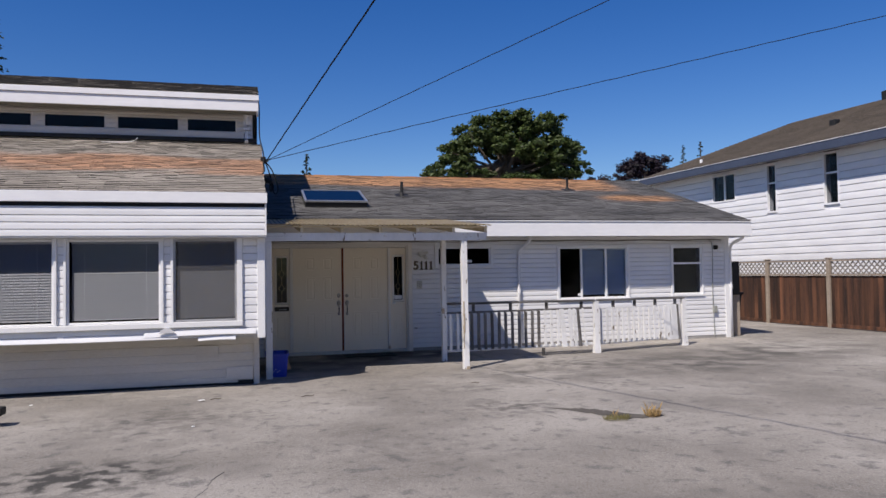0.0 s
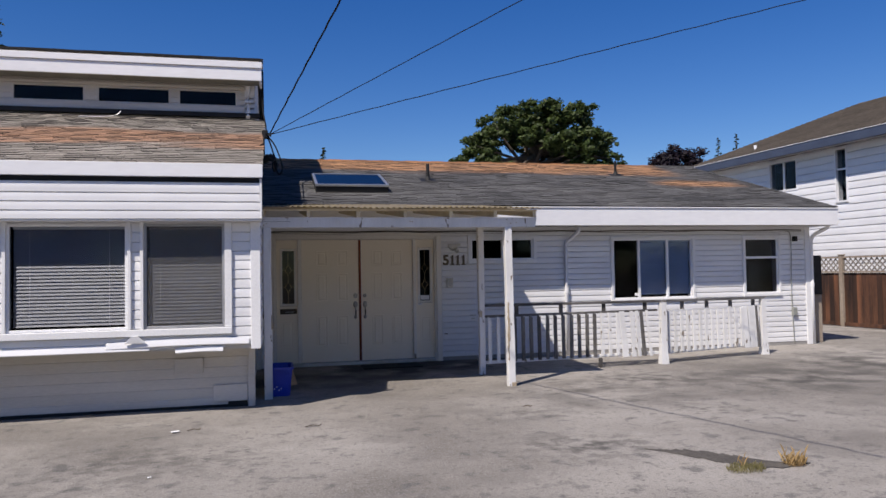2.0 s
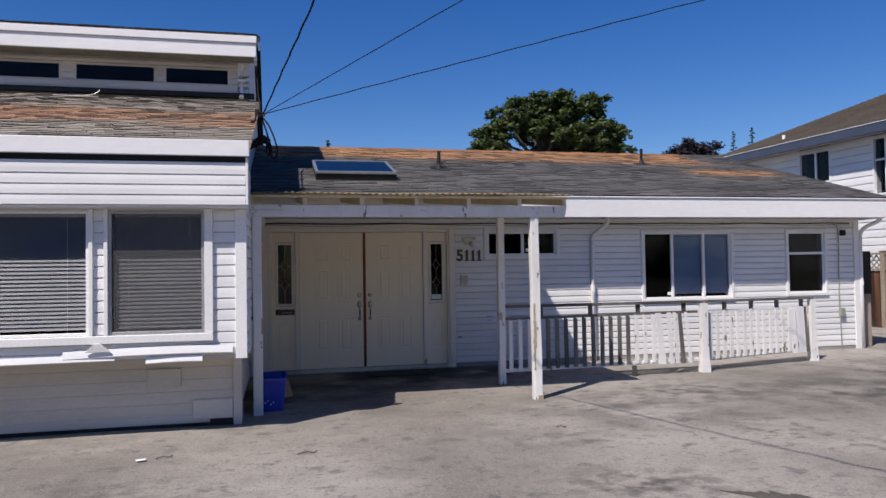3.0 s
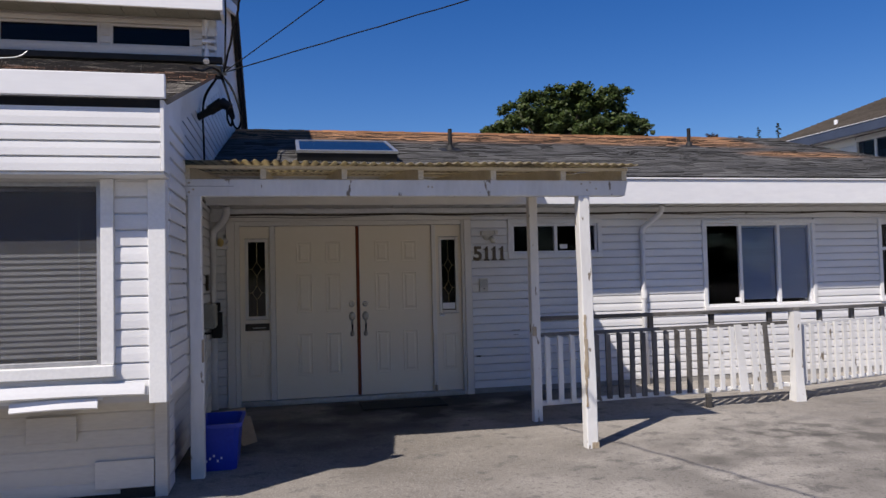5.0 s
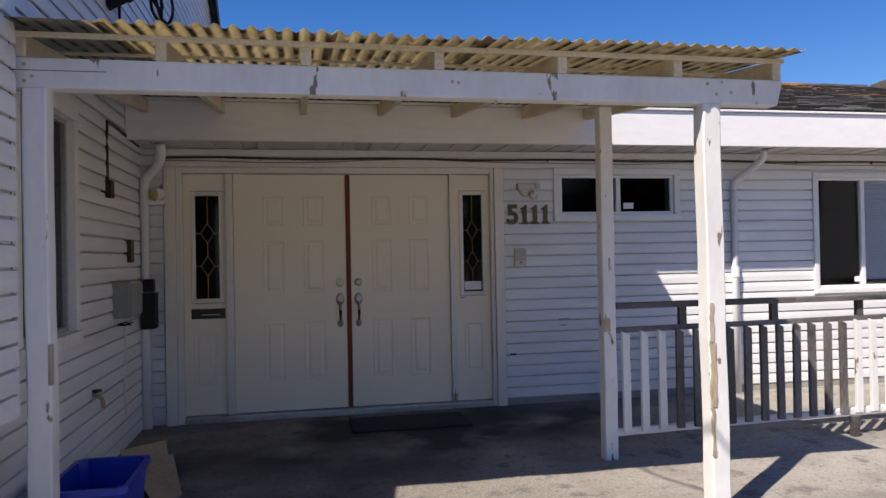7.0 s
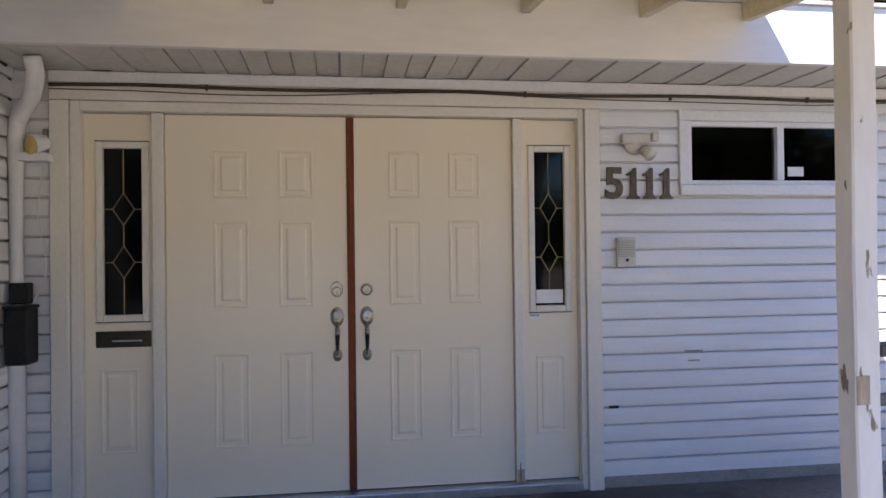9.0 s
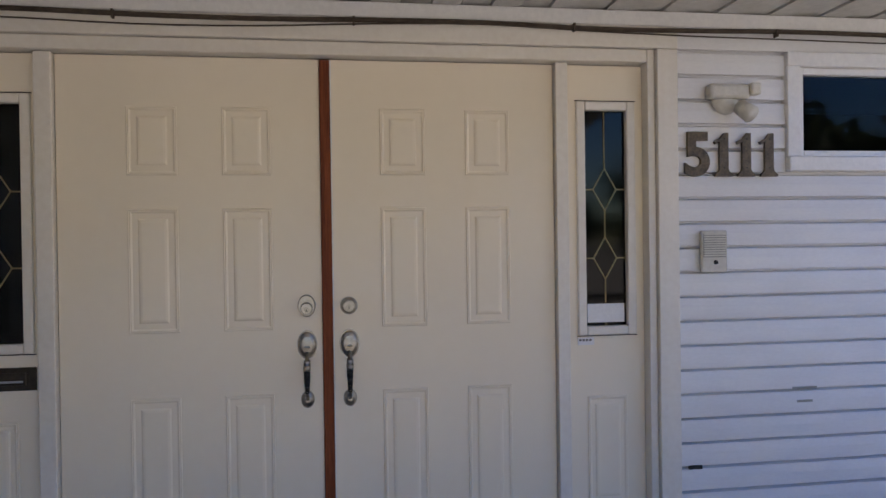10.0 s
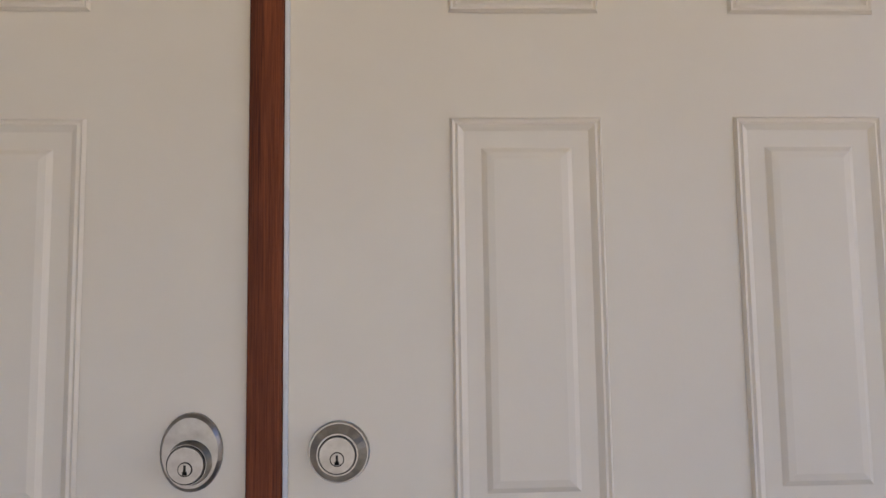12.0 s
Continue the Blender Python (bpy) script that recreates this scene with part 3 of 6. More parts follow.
roof_main = roof_slab(0.39, 11.06, [(EAVE_Y, EAVE_Z), (RIDGE_Y, RIDGE_Z), (MYB + 0.5, RIDGE_Z - SLOPE * (MYB + 0.5 - RIDGE_Y))], 0.07, "roof_low", "low gable roof of grey shingles with orange lichen")
shingles(roof_main, 0.39, 11.07, EAVE_Y - 0.03, EAVE_Z, RIDGE_Y, SLOPE, SHINGLE_MAIN, 4, (0.4, 14.8))
ridge = bmesh.new()
for k in range(36):
    x = 0.4 + 0.298 * k
    block(ridge, x, RIDGE_Y - 0.12, RIDGE_Z - 0.02, x + 0.292, RIDGE_Y + 0.12, RIDGE_Z + 0.012 + 0.006 * (k % 2))
part("ridge_cap", ridge, SHINGLE_MAIN, roof_main, "rusty shingle ridge cap")
fascia = setting("trim_fascia_low", boxed(0.40, EAVE_Y - 0.012, 2.325, 11.06, EAVE_Y + 0.03, 2.625, soft=0.004), FASCIA, "smooth white metal fascia of the low roof", "fascia")
part("drip_edge", boxed(0.40, EAVE_Y - 0.03, 2.628, 11.08, EAVE_Y + 0.03, 2.648, soft=0.004), FASCIA, fascia, "bright white drip edge")
setting("trim_fascia_return", boxed(11.062, EAVE_Y - 0.012, 2.325, 11.082, EAVE_Y + 0.9, 2.626, soft=0.003), FASCIA, "white return at the fascia's end", "fascia")
soffit = bmesh.new()
for k in range(92):
    x = 0.42 + 0.1155 * k
    block(soffit, x, EAVE_Y + 0.032, 2.336 + 0.007 * (k % 2), x + 0.108, MY + 0.016, 2.352)
block(soffit, 0.4, EAVE_Y + 0.032, 2.354, 11.05, MY + 0.016, 2.362)
setting("trim_soffit_low", soffit, SOFFIT, "ribbed white soffit panels under the low eave", "soffit")
setting("trim_frieze", boxed(0.57, MY - 0.032, 2.275, MX1, MY + 0.017, 2.335, soft=0.006), PAINT, "white frieze moulding under the soffit", "trim")
setting("trim_corner_east", boxed(MX1 - 0.09, MY - 0.028, G, MX1 + 0.02, MY + 0.06, 2.33, soft=0.005), PAINT, "white corner board", "trim")

# ---- tall wing: walls and roofs ----
WX = -9.0
WF, WLOW = 10.34, 10.82
LOW_Z = 0.78
L_SLOPE = 0.3315
L_EAVE_Y, L_EAVE_Z = 10.16, 2.594
CL_Y = 15.46
UP_Y, UP_Z = 15.06, 5.31
UP_RIDGE_Y, UP_RIDGE_Z = 18.05, 6.21
BACK_Y, BACK_Z = 22.0, 3.76
WIN_Z = (1.0, 2.125)
WIN_1, WIN_2, WIN_3 = (-3.45, -2.15), (-2.0, -0.837), (-0.677, 0.152)
SIDE_HOLE = (11.61, 12.44, 1.01, 2.23)


def roof_line(y):
    return L_EAVE_Z + L_SLOPE * (y - L_EAVE_Y)


wing_holes = [(*w, *WIN_Z) for w in (WIN_1, WIN_2, WIN_3)]
wall_wing = setting("wall_wing_front", cut_wall(WX, 0.51, LOW_Z + 0.02, 2.60, WF + 0.018, WF + 0.16, wing_holes, 0), WHITE, "front wall of the tall wing with three picture windows", "wall")
# Base wall and bay underside carry part of their shade in the colour.
wall_low = setting("wall_wing_base", boxed(WX, WLOW + 0.02, 0.0, 0.41, WLOW + 0.16, LOW_Z - 0.024), WHITE_OLD_SHADED, "recessed base wall of old siding, shade in its colour", "wall")
# Black strip stands in for the shade along the wall's foot.
setting("trim_base_gap", boxed(WX, WLOW - 0.004, G - 0.02, 0.37, WLOW + 0.015, G + 0.035), BLACK, "black strip for shade in the gap at the base wall's foot", "trim")
setting("wall_wing_floor", boxed(WX, WF + 0.02, LOW_Z - 0.02, 0.51, WLOW + 0.3, LOW_Z + 0.018), WHITE_OLD_SHADED, "underside of the jutting window bay", "soffit")
side_front = setting("wall_wing_side_front", boxed(0.40, WF + 0.165, LOW_Z + 0.02, 0.51, 11.16, 2.62), WHITE, "white siding on the bay's side", "wall")
side_low = setting("wall_wing_side_base", boxed(0.33, WLOW + 0.165, 0.0, 0.425, 11.16, LOW_Z - 0.025), WHITE, "white siding at the side of the base", "wall")
setting("wall_wing_side_upper", gable_sheet(0.40, 0.512, [(WF + 0.02, 2.622), (11.16, 2.622), (11.16, roof_line(11.16) - 0.04), (WF + 0.02, roof_line(WF + 0.02) - 0.04)]), WHITE, "plain white board under the wing's rake", "wall")
wall_side = setting("wall_wing_side", cut_wall(11.165, MY + 0.017, 0.0, 2.70, 0.20, 0.362, [SIDE_HOLE], 1), WHITE, "side wall of the tall wing beside the porch", "wall")


wall_gable = setting("wall_wing_gable", gable_sheet(0.20, 0.362, [(11.17, 2.705), (BACK_Y, 2.705), (BACK_Y, BACK_Z - 0.1), (UP_RIDGE_Y, UP_RIDGE_Z - 0.12), (CL_Y, 5.25), (CL_Y, roof_line(CL_Y) - 0.1), (11.17, roof_line(11.17) - 0.1)]), WHITE, "tall white gable wall above the porch", "wall")
setting("trim_rake_frieze", gable_sheet(0.366, 0.400, [(11.18, roof_line(11.18) - 0.34), (CL_Y, roof_line(CL_Y) - 0.34), (CL_Y, roof_line(CL_Y) - 0.04), (11.18, roof_line(11.18) - 0.04)]), PAINT, "plain white board under the wing's rake", "trim")
setting("wall_wing_rear", boxed(WX, BACK_Y - 0.15, 0, 0.19, BACK_Y, BACK_Z - 0.1), WHITE, "rear wall of the tall wing", "wall")
setting("wall_wing_west", boxed(WX - 0.15, WLOW, 0, WX - 0.005, BACK_Y, 2.75), WHITE, "far side wall of the tall wing", "wall")
# Wing interior, its darkness put into the colour.
setting("floor_wing", boxed(WX, WLOW + 0.17, 0.0, 0.19, BACK_Y - 0.16, 0.3), DARK_ROOM, "interior floor of the wing, dimness in its colour", "floor")
setting("wall_wing_inner", boxed(WX, 13.4, 0.3, 0.19, 13.5, 3.3), DARK_ROOM, "partition inside the wing, dimness in its colour", "wall")

roof_wing = roof_slab(WX - 0.2, 0.55, [(L_EAVE_Y + 0.11, roof_line(L_EAVE_Y + 0.11)), (CL_Y + 0.02, roof_line(CL_Y + 0.02))], 0.035, "roof_wing", "lower wing roof of brown-grey shingles with a rusty band", SHINGLE_WING)
shingles(roof_wing, WX - 0.2, 0.56, L_EAVE_Y + 0.09, roof_line(L_EAVE_Y + 0.09), CL_Y - 0.03, L_SLOPE, SHINGLE_WING, 8, (-2.6, 13.6))
up_slope = (UP_RIDGE_Z - UP_Z) / (UP_RIDGE_Y - UP_Y)
roof_up = roof_slab(WX - 0.2, 0.50, [(UP_Y, UP_Z), (UP_RIDGE_Y, UP_RIDGE_Z), (BACK_Y + 0.3, BACK_Z - 0.186)], 0.09, "roof_upper", "upper wing roof of dark shingles above the clerestory", SHINGLE_WING)
shingles(roof_up, WX - 0.2, 0.51, UP_Y - 0.03, UP_Z, UP_RIDGE_Y, up_slope, SHINGLE_WING, 15)

up_fascia = setting("trim_fascia_upper", boxed(WX - 0.2, UP_Y - 0.01, 4.96, 0.50, UP_Y + 0.03, 5.17, soft=0.004), FASCIA, "white metal fascia over the clerestory", "fascia")
part("fascia_cap", boxed(WX - 0.2, UP_Y - 0.035, 5.175, 0.51, UP_Y + 0.03, 5.285, soft=0.006), FASCIA, up_fascia, "white folded upper fascia strip")
setting("trim_rake_front", boxed(0.462, UP_Y + 0.04, 4.93, 0.502, UP_Y + 0.42, 5.22, soft=0.003), FASCIA, "white end board of the upper eave", "trim")
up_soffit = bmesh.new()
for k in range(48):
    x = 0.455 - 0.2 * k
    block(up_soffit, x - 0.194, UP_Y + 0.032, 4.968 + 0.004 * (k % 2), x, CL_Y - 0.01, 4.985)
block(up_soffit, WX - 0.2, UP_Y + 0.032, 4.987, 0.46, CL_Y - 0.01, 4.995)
# The eave's shade is part of this soffit's colour.
setting("trim_soffit_upper", up_soffit, SOFFIT_DIRTY_SHADED, "grimy ribbed soffit over the clerestory, darkened for eave shade", "soffit")
rake = bmesh.new()
rake_way = Vector((0, BACK_Y + 0.3 - UP_RIDGE_Y, BACK_Z - 0.186 - UP_RIDGE_Z))
bmesh.ops.create_cube(rake, size=1, matrix=Matrix.Translation(Vector((0.475, UP_RIDGE_Y, UP_RIDGE_Z - 0.16)) + rake_way / 2) @ rake_way.to_track_quat("Y", "Z").to_matrix().to_4x4() @ Matrix.Diagonal((0.05, rake_way.length, 0.15, 1)))
setting("trim_rake_rear", rake, BLACK, "dark rake board down the gable's back slope", "trim")
rake = bmesh.new()
rake_way = Vector((0, UP_RIDGE_Y - UP_Y - 0.42, (UP_RIDGE_Y - UP_Y - 0.42) * up_slope))
bmesh.ops.create_cube(rake, size=1, matrix=Matrix.Translation(Vector((0.475, UP_Y + 0.42, UP_Z + 0.42 * up_slope - 0.17)) + rake_way / 2) @ rake_way.to_track_quat("Y", "Z").to_matrix().to_4x4() @ Matrix.Diagonal((0.05, rake_way.length, 0.15, 1)))
setting("trim_rake_upper", rake, FASCIA, "white rake board up the gable", "trim")

wing_fascia = setting("trim_fascia_wing", boxed(WX - 0.2, L_EAVE_Y - 0.045, 2.608, 0.565, L_EAVE_Y - 0.004, 2.752, soft=0.004), FASCIA, "white metal fascia of the wing eave", "fascia")
# Black filler paints the shadow gap between fascia and apron.
part("gutter_shade_strip", boxed(WX - 0.2, L_EAVE_Y + 0.06, 2.557, 0.528, L_EAVE_Y + 0.082, 2.618), BLACK, wing_fascia, "black strip for shade in the open gap behind the eave")
apron = setting("trim_apron", boxed(WX - 0.2, L_EAVE_Y + 0.012, 2.165, 0.53, WF + 0.015, 2.555), WHITE, "siding-clad apron over the picture windows", "trim")
part("apron_base", boxed(WX - 0.2, L_EAVE_Y + 0.004, 2.145, 0.55, WF + 0.015, 2.163, soft=0.003), PAINT, apron)
part("apron_end", boxed(0.532, L_EAVE_Y - 0.015, 2.165, 0.555, WF + 0.012, 2.60, soft=0.003), PAINT, apron)
setting("trim_wing_corner", boxed(0.425, WF - 0.024, LOW_Z - 0.03, 0.53, WF + 0.09, 2.142, soft=0.005), PAINT, "white corner board of the window bay", "trim")
# Thin black strip draws the shade at the open board ends.
setting("trim_side_gap", boxed(0.506, 11.162, LOW_Z, 0.516, 11.170, 2.62), BLACK, "black strip for shade at the open ends of the bay's side boards", "trim")
setting("trim_base_corner", boxed(0.372, WLOW - 0.015, G, 0.452, WLOW + 0.09, LOW_Z - 0.03, soft=0.004), WHITE_OLD_SHADED, "scuffed corner post of the base wall", "trim")

# clerestory band
CL_Z0 = roof_line(CL_Y) + 0.06
CL_WINS = [(-0.93, 0.07), (-2.25, -1.06), (-3.57, -2.44), (-4.90, -3.76), (-6.20, -5.10)]
# Clerestory boards are toned down for the overhang's shade as well as grime.
wall_cl = setting("wall_clerestory", cut_wall(WX, 0.36, CL_Z0 - 0.2, 4.99, CL_Y + 0.018, CL_Y + 0.15, [(*w, CL_Z0 + 0.165, 4.865) for w in CL_WINS], 0), WHITE_OLD_SHADED, "narrow clerestory wall between the two roofs", "wall")
setting("trim_flashing", boxed(WX, CL_Y - 0.10, CL_Z0 - 0.035, 0.46, CL_Y + 0.015, CL_Z0 + 0.04, soft=0.004), BLACK, "dark flashing along the clerestory's foot", "trim")
setting("trim_clerestory_sill", boxed(WX, CL_Y - 0.035, CL_Z0 + 0.045, 0.20, CL_Y + 0.016, CL_Z0 + 0.16, soft=0.005), WHITE_OLD_SHADED, "white sill under the clerestory windows", "trim")
setting("trim_clerestory_head", boxed(WX, CL_Y - 0.03, 4.875, 0.20, CL_Y + 0.016, 4.93, soft=0.005), WHITE_OLD_SHADED, "white head over the clerestory windows", "trim")


# ---- windows ----
def window(name, label, x0, x1, z0, z1, y, splits, pane, frame_mat, casing=0.07, cross=(), proud=0.03, panes=None, sill=True):
    """A window in an opening along x: casing boards, sash frame, mullions, a pane for each light."""
    w = thing(name, label, "window", kind="structure", at=((x0 + x1) / 2, y, z0))
    move = Matrix.Translation((-(x0 + x1) / 2, -y, -z0))

    def piece(n, bm, m, lab=""):
        bmesh.ops.transform(bm, matrix=move, verts=bm.verts)
        return part(n, bm, m, w, lab)

    if casing:
        for n, a in (("casing", (x0 - casing, y - proud, z0, x0, y + 0.016, z1)), ("casing", (x1, y - proud, z0, x1 + casing, y + 0.016, z1)), ("casing", (x0 - casing, y - proud - 0.002, z1, x1 + casing, y + 0.016, z1 + casing))):
            piece(n, boxed(*a, soft=0.005), PAINT)
        piece("window_sill", boxed(x0 - casing, y - proud - 0.012, z0 - casing, x1 + casing, y + 0.016, z0, soft=0.006), PAINT)
    t, d0, d1 = 0.028, y - 0.004, y + 0.05
    for a in ((x0, d0, z0, x0 + t, d1, z1), (x1 - t, d0, z0, x1, d1, z1), (x0 + t, d0, z0, x1 - t, d1, z0 + t), (x0 + t, d0, z1 - t, x1 - t, d1, z1)):
        piece("window_frame", boxed(*a, soft=0.004), frame_mat)
    xs = [x0 + t, *splits, x1 - t]
    zs = [z0 + t, *cross, z1 - t]
    for s in splits:
        piece("mullion", boxed(s - 0.022, d0 - 0.006, z0 + t, s + 0.022, d1, z1 - t, soft=0.004), frame_mat)
    for s in cross:
        piece("mullion", boxed(x0 + t, d0 - 0.006, s - 0.022, x1 - t, d1, s + 0.022, soft=0.004), frame_mat)
    k = 0
    for a, b in zip(xs, xs[1:]):
        for c, d in zip(zs, zs[1:]):
            g = piece("pane", boxed(a + 0.001, y + 0.022, c + 0.001, b - 0.001, y + 0.027, d - 0.001), panes[k] if panes else pane)
            g.visible_shadow = False
            k += 1
    return w


def blind(label, x0, x1, z0, z1, y, pitch=0.036, tilt=68, group="window blinds", paint=None):
    """A venetian blind: head rail, slats, two cords."""
    b = thing("venetian_blind", label, "blind", group, at=((x0 + x1) / 2, y, z1))
    part("head_rail", boxed(-(x1 - x0) / 2, -0.02, -0.04, (x1 - x0) / 2, 0.02, 0, soft=0.004), paint or BLIND_GREY, b)
    bm = boxed(-(x1 - x0) / 2 + 0.006, -pitch * 0.56, -0.001, (x1 - x0) / 2 - 0.006, pitch * 0.56, 0.001)
    bmesh.ops.transform(bm, matrix=Matrix.Rotation(radians(tilt), 4, "X"), verts=bm.verts)
    slat = mesh_of(bm, "slat", paint or BLIND_GREY)
    for k in range(int((z1 - z0 - 0.06) / pitch)):
        ob = new("slat", slat)
        ob.parent = b
        ob.location = (0, 0, -0.06 - k * pitch)
    for s in (-0.35, 0.35):
        part("cord", rod(bmesh.new(), (s * (x1 - x0), -0.024, -0.04), (s * (x1 - x0), -0.024, z0 - z1 + 0.02), 0.0007, n=6), paint or BLIND_GREY, b)
    return b


for k, (w, pane, lab) in enumerate(((WIN_1, PANE, "white-framed picture window with a lowered blind"), (WIN_2, PANE, "white-framed picture window with a lowered blind"), (WIN_3, PANE, "picture window behind a dark insect screen"))):
    made = window("window_%d" % (k + 1), lab, *w, *WIN_Z, WF, [], pane, FRAME_W if k < 2 else FRAME_D, casing=0.0)
    if k == 2:
        wide, high = (w[1] - w[0]) / 2 - 0.03, WIN_Z[1] - WIN_Z[0]
        part("insect_screen", boxed(-wide, 0.006, 0.03, wide, 0.008, high - 0.03), SCREEN_MESH, made, "grey insect screen")
    blind("white venetian blind hanging behind a picture window", w[0] + 0.05, w[1] - 0.02, WIN_Z[0] + 0.01, WIN_Z[1] - 0.02, WF + 0.046)
for a, b in ((WIN_1[1], WIN_2[0]), (WIN_2[1], WIN_3[0])):
    for x in ((a, a + 0.035), (b - 0.035, b)):
        setting("trim_window_jamb", boxed(x[0], WF - 0.03, WIN_Z[0], x[1], WF + 0.016, 2.142, soft=0.004), PAINT, "white board between picture windows", "trim")
setting("trim_window_jamb", boxed(WIN_3[1], WF - 0.03, WIN_Z[0], WIN_3[1] + 0.075, WF + 0.016, 2.142, soft=0.004), PAINT, "white board beside a picture window", "trim")
setting("trim_window_sill", boxed(WX, WF - 0.045, 0.925, WIN_3[1] + 0.075, WF + 0.016, 0.998, soft=0.006), PAINT, "long white sill board under the picture windows", "trim")

for k, w in enumerate(CL_WINS):
    window("window_%d" % (k + 4), "dark narrow clerestory window in a white frame", *w, CL_Z0 + 0.165, 4.865, CL_Y, [], PANE_HIGH, WHITE_OLD_SHADED, casing=0.0)
window("window_9", "small sliding window with dark panes", *SMALL_HOLE, MY, [4.60], PANE, FRAME_W, casing=0.06)
window("window_10", "three-light sliding window, one light dark, two with blinds", *MID_HOLE, MY, [7.22, 7.80], PANE, FRAME_W, casing=0.05, panes=[PANE, PANE_CLEAR, PANE_CLEAR])
window("window_11", "narrow sash window with an olive shade", *RIGHT_HOLE, MY, [], PANE, FRAME_W, casing=0.05, cross=[1.74])
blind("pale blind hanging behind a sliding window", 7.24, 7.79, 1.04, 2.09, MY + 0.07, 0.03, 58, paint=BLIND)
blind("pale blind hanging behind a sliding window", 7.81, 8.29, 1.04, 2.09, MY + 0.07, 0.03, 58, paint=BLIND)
shade = thing("roller_shade", "olive roller shade drawn behind a sash window", "shade", at=(9.8, MY + 0.14, 2.06))
part("fabric", boxed(-0.33, -0.003, -0.97, 0.33, 0.003, 0), SHADE, shade)
part("roller", rod(bmesh.new(), (-0.34, 0, 0.012), (0.34, 0, 0.012), 0.016), SHADE, shade)
for x, z, w, h in ((4.66, 1.815, 0.10, 0.055), (7.13, 1.07, 0.075, 0.05)):
    tagged(part("window_sticker", boxed(x, MY + 0.014, z, x + w, MY + 0.018, z + h), SCREEN_LABEL, None, "small white paper sticker on a window pane"), "", "sticker")

# side window of the wing, seen edge-on beside the porch post
side = thing("window_12", "tall dark side window with white casing", "window", kind="structure", at=(0.36, 11.61, 1.01))
for a in ((0, -0.075, 0, 0.045, -0.002, 1.22), (0, 0.832, 0, 0.045, 0.905, 1.22), (0, -0.075, 1.222, 0.047, 0.905, 1.295), (0, -0.075, -0.08, 0.055, 0.905, -0.002)):
    part("casing", boxed(*a, soft=0.005), PAINT, side)
for a in ((-0.05, 0, 0, 0.0, 0.03, 1.22), (-0.05, 0.80, 0, 0.0, 0.83, 1.22), (-0.05, 0.03, 0, 0.0, 0.80, 0.03), (-0.05, 0.03, 1.19, 0.0, 0.80, 1.22)):
    part("window_frame", boxed(*a, soft=0.003), FRAME_D, side)
part("pane", boxed(-0.03, 0.031, 0.031, -0.025, 0.799, 1.189), PANE, side)

# ---- entrance: frame, two doors, sidelights ----
DY = 14.30
entry = thing("door_frame", "off-white frame round double doors and two sidelights", "door frame", kind="structure", at=(2.08, DY, G))


def fr(n, a, m=JAMB, soft=0.004, label=""):
    bm = boxed(a[0] - 2.08, a[1] - DY, a[2] - G, a[3] - 2.08, a[4] - DY, a[5] - G, soft=soft)
    return part(n, bm, m, entry, label)


fr("casing", (0.575, MY - 0.035, G, 0.665, MY + 0.016, 2.185))
fr("casing", (3.395, MY - 0.035, G, 3.482, MY + 0.016, 2.185))
fr("casing", (0.575, MY - 0.037, 2.187, 3.482, MY + 0.016, 2.272))
fr("inner_casing", (0.667, MY - 0.015, G, 0.715, DY + 0.10, 2.185))
fr("inner_casing", (3.362, MY - 0.015, G, 3.393, DY + 0.10, 2.185))
fr("head_jamb", (0.717, MY - 0.017, 2.135, 3.360, DY + 0.10, 2.185))
fr("mullion_post", (1.058, DY - 0.030, 0.10, 1.118, DY + 0.10, 2.133))
fr("mullion_post", (2.990, DY - 0.030, 0.10, 3.040, DY + 0.10, 2.133))
fr("threshold", (0.717, DY - 0.075, G, 3.360, DY + 0.10, 0.098), SILVER, 0.006, "worn aluminium threshold")


def carved(x0, x1, z0, z1, thick, fields, mould=0.028, depth=0.007):
    """A moulded door leaf: a slab whose face steps down round each raised field."""
    bm = boxed(x0, 0, z0, x1, thick, z1)
    for a, b, c, d in fields:
        rings = []
        for inset, y in ((0.0, -0.0008), (0.003, -0.0050), (0.006, -0.0034), (0.009, -0.0050), (0.016, -0.0008), (0.036, -0.0008), (0.042, -0.0046), (0.05, -0.0060)):
            rings.append([bm.verts.new((x, y, z)) for x, z in ((a + inset, c + inset), (b - inset, c + inset), (b - inset, d - inset), (a + inset, d - inset))])
        for p, q in zip(rings, rings[1:]):
            for k in range(4):
                bm.faces.new((p[k], p[(k + 1) % 4], q[(k + 1) % 4], q[k]))
        bm.faces.new(rings[-1])
    return bm


ROWS_Z = ((1.69, 1.945), (1.105, 1.565), (0.36, 0.862))


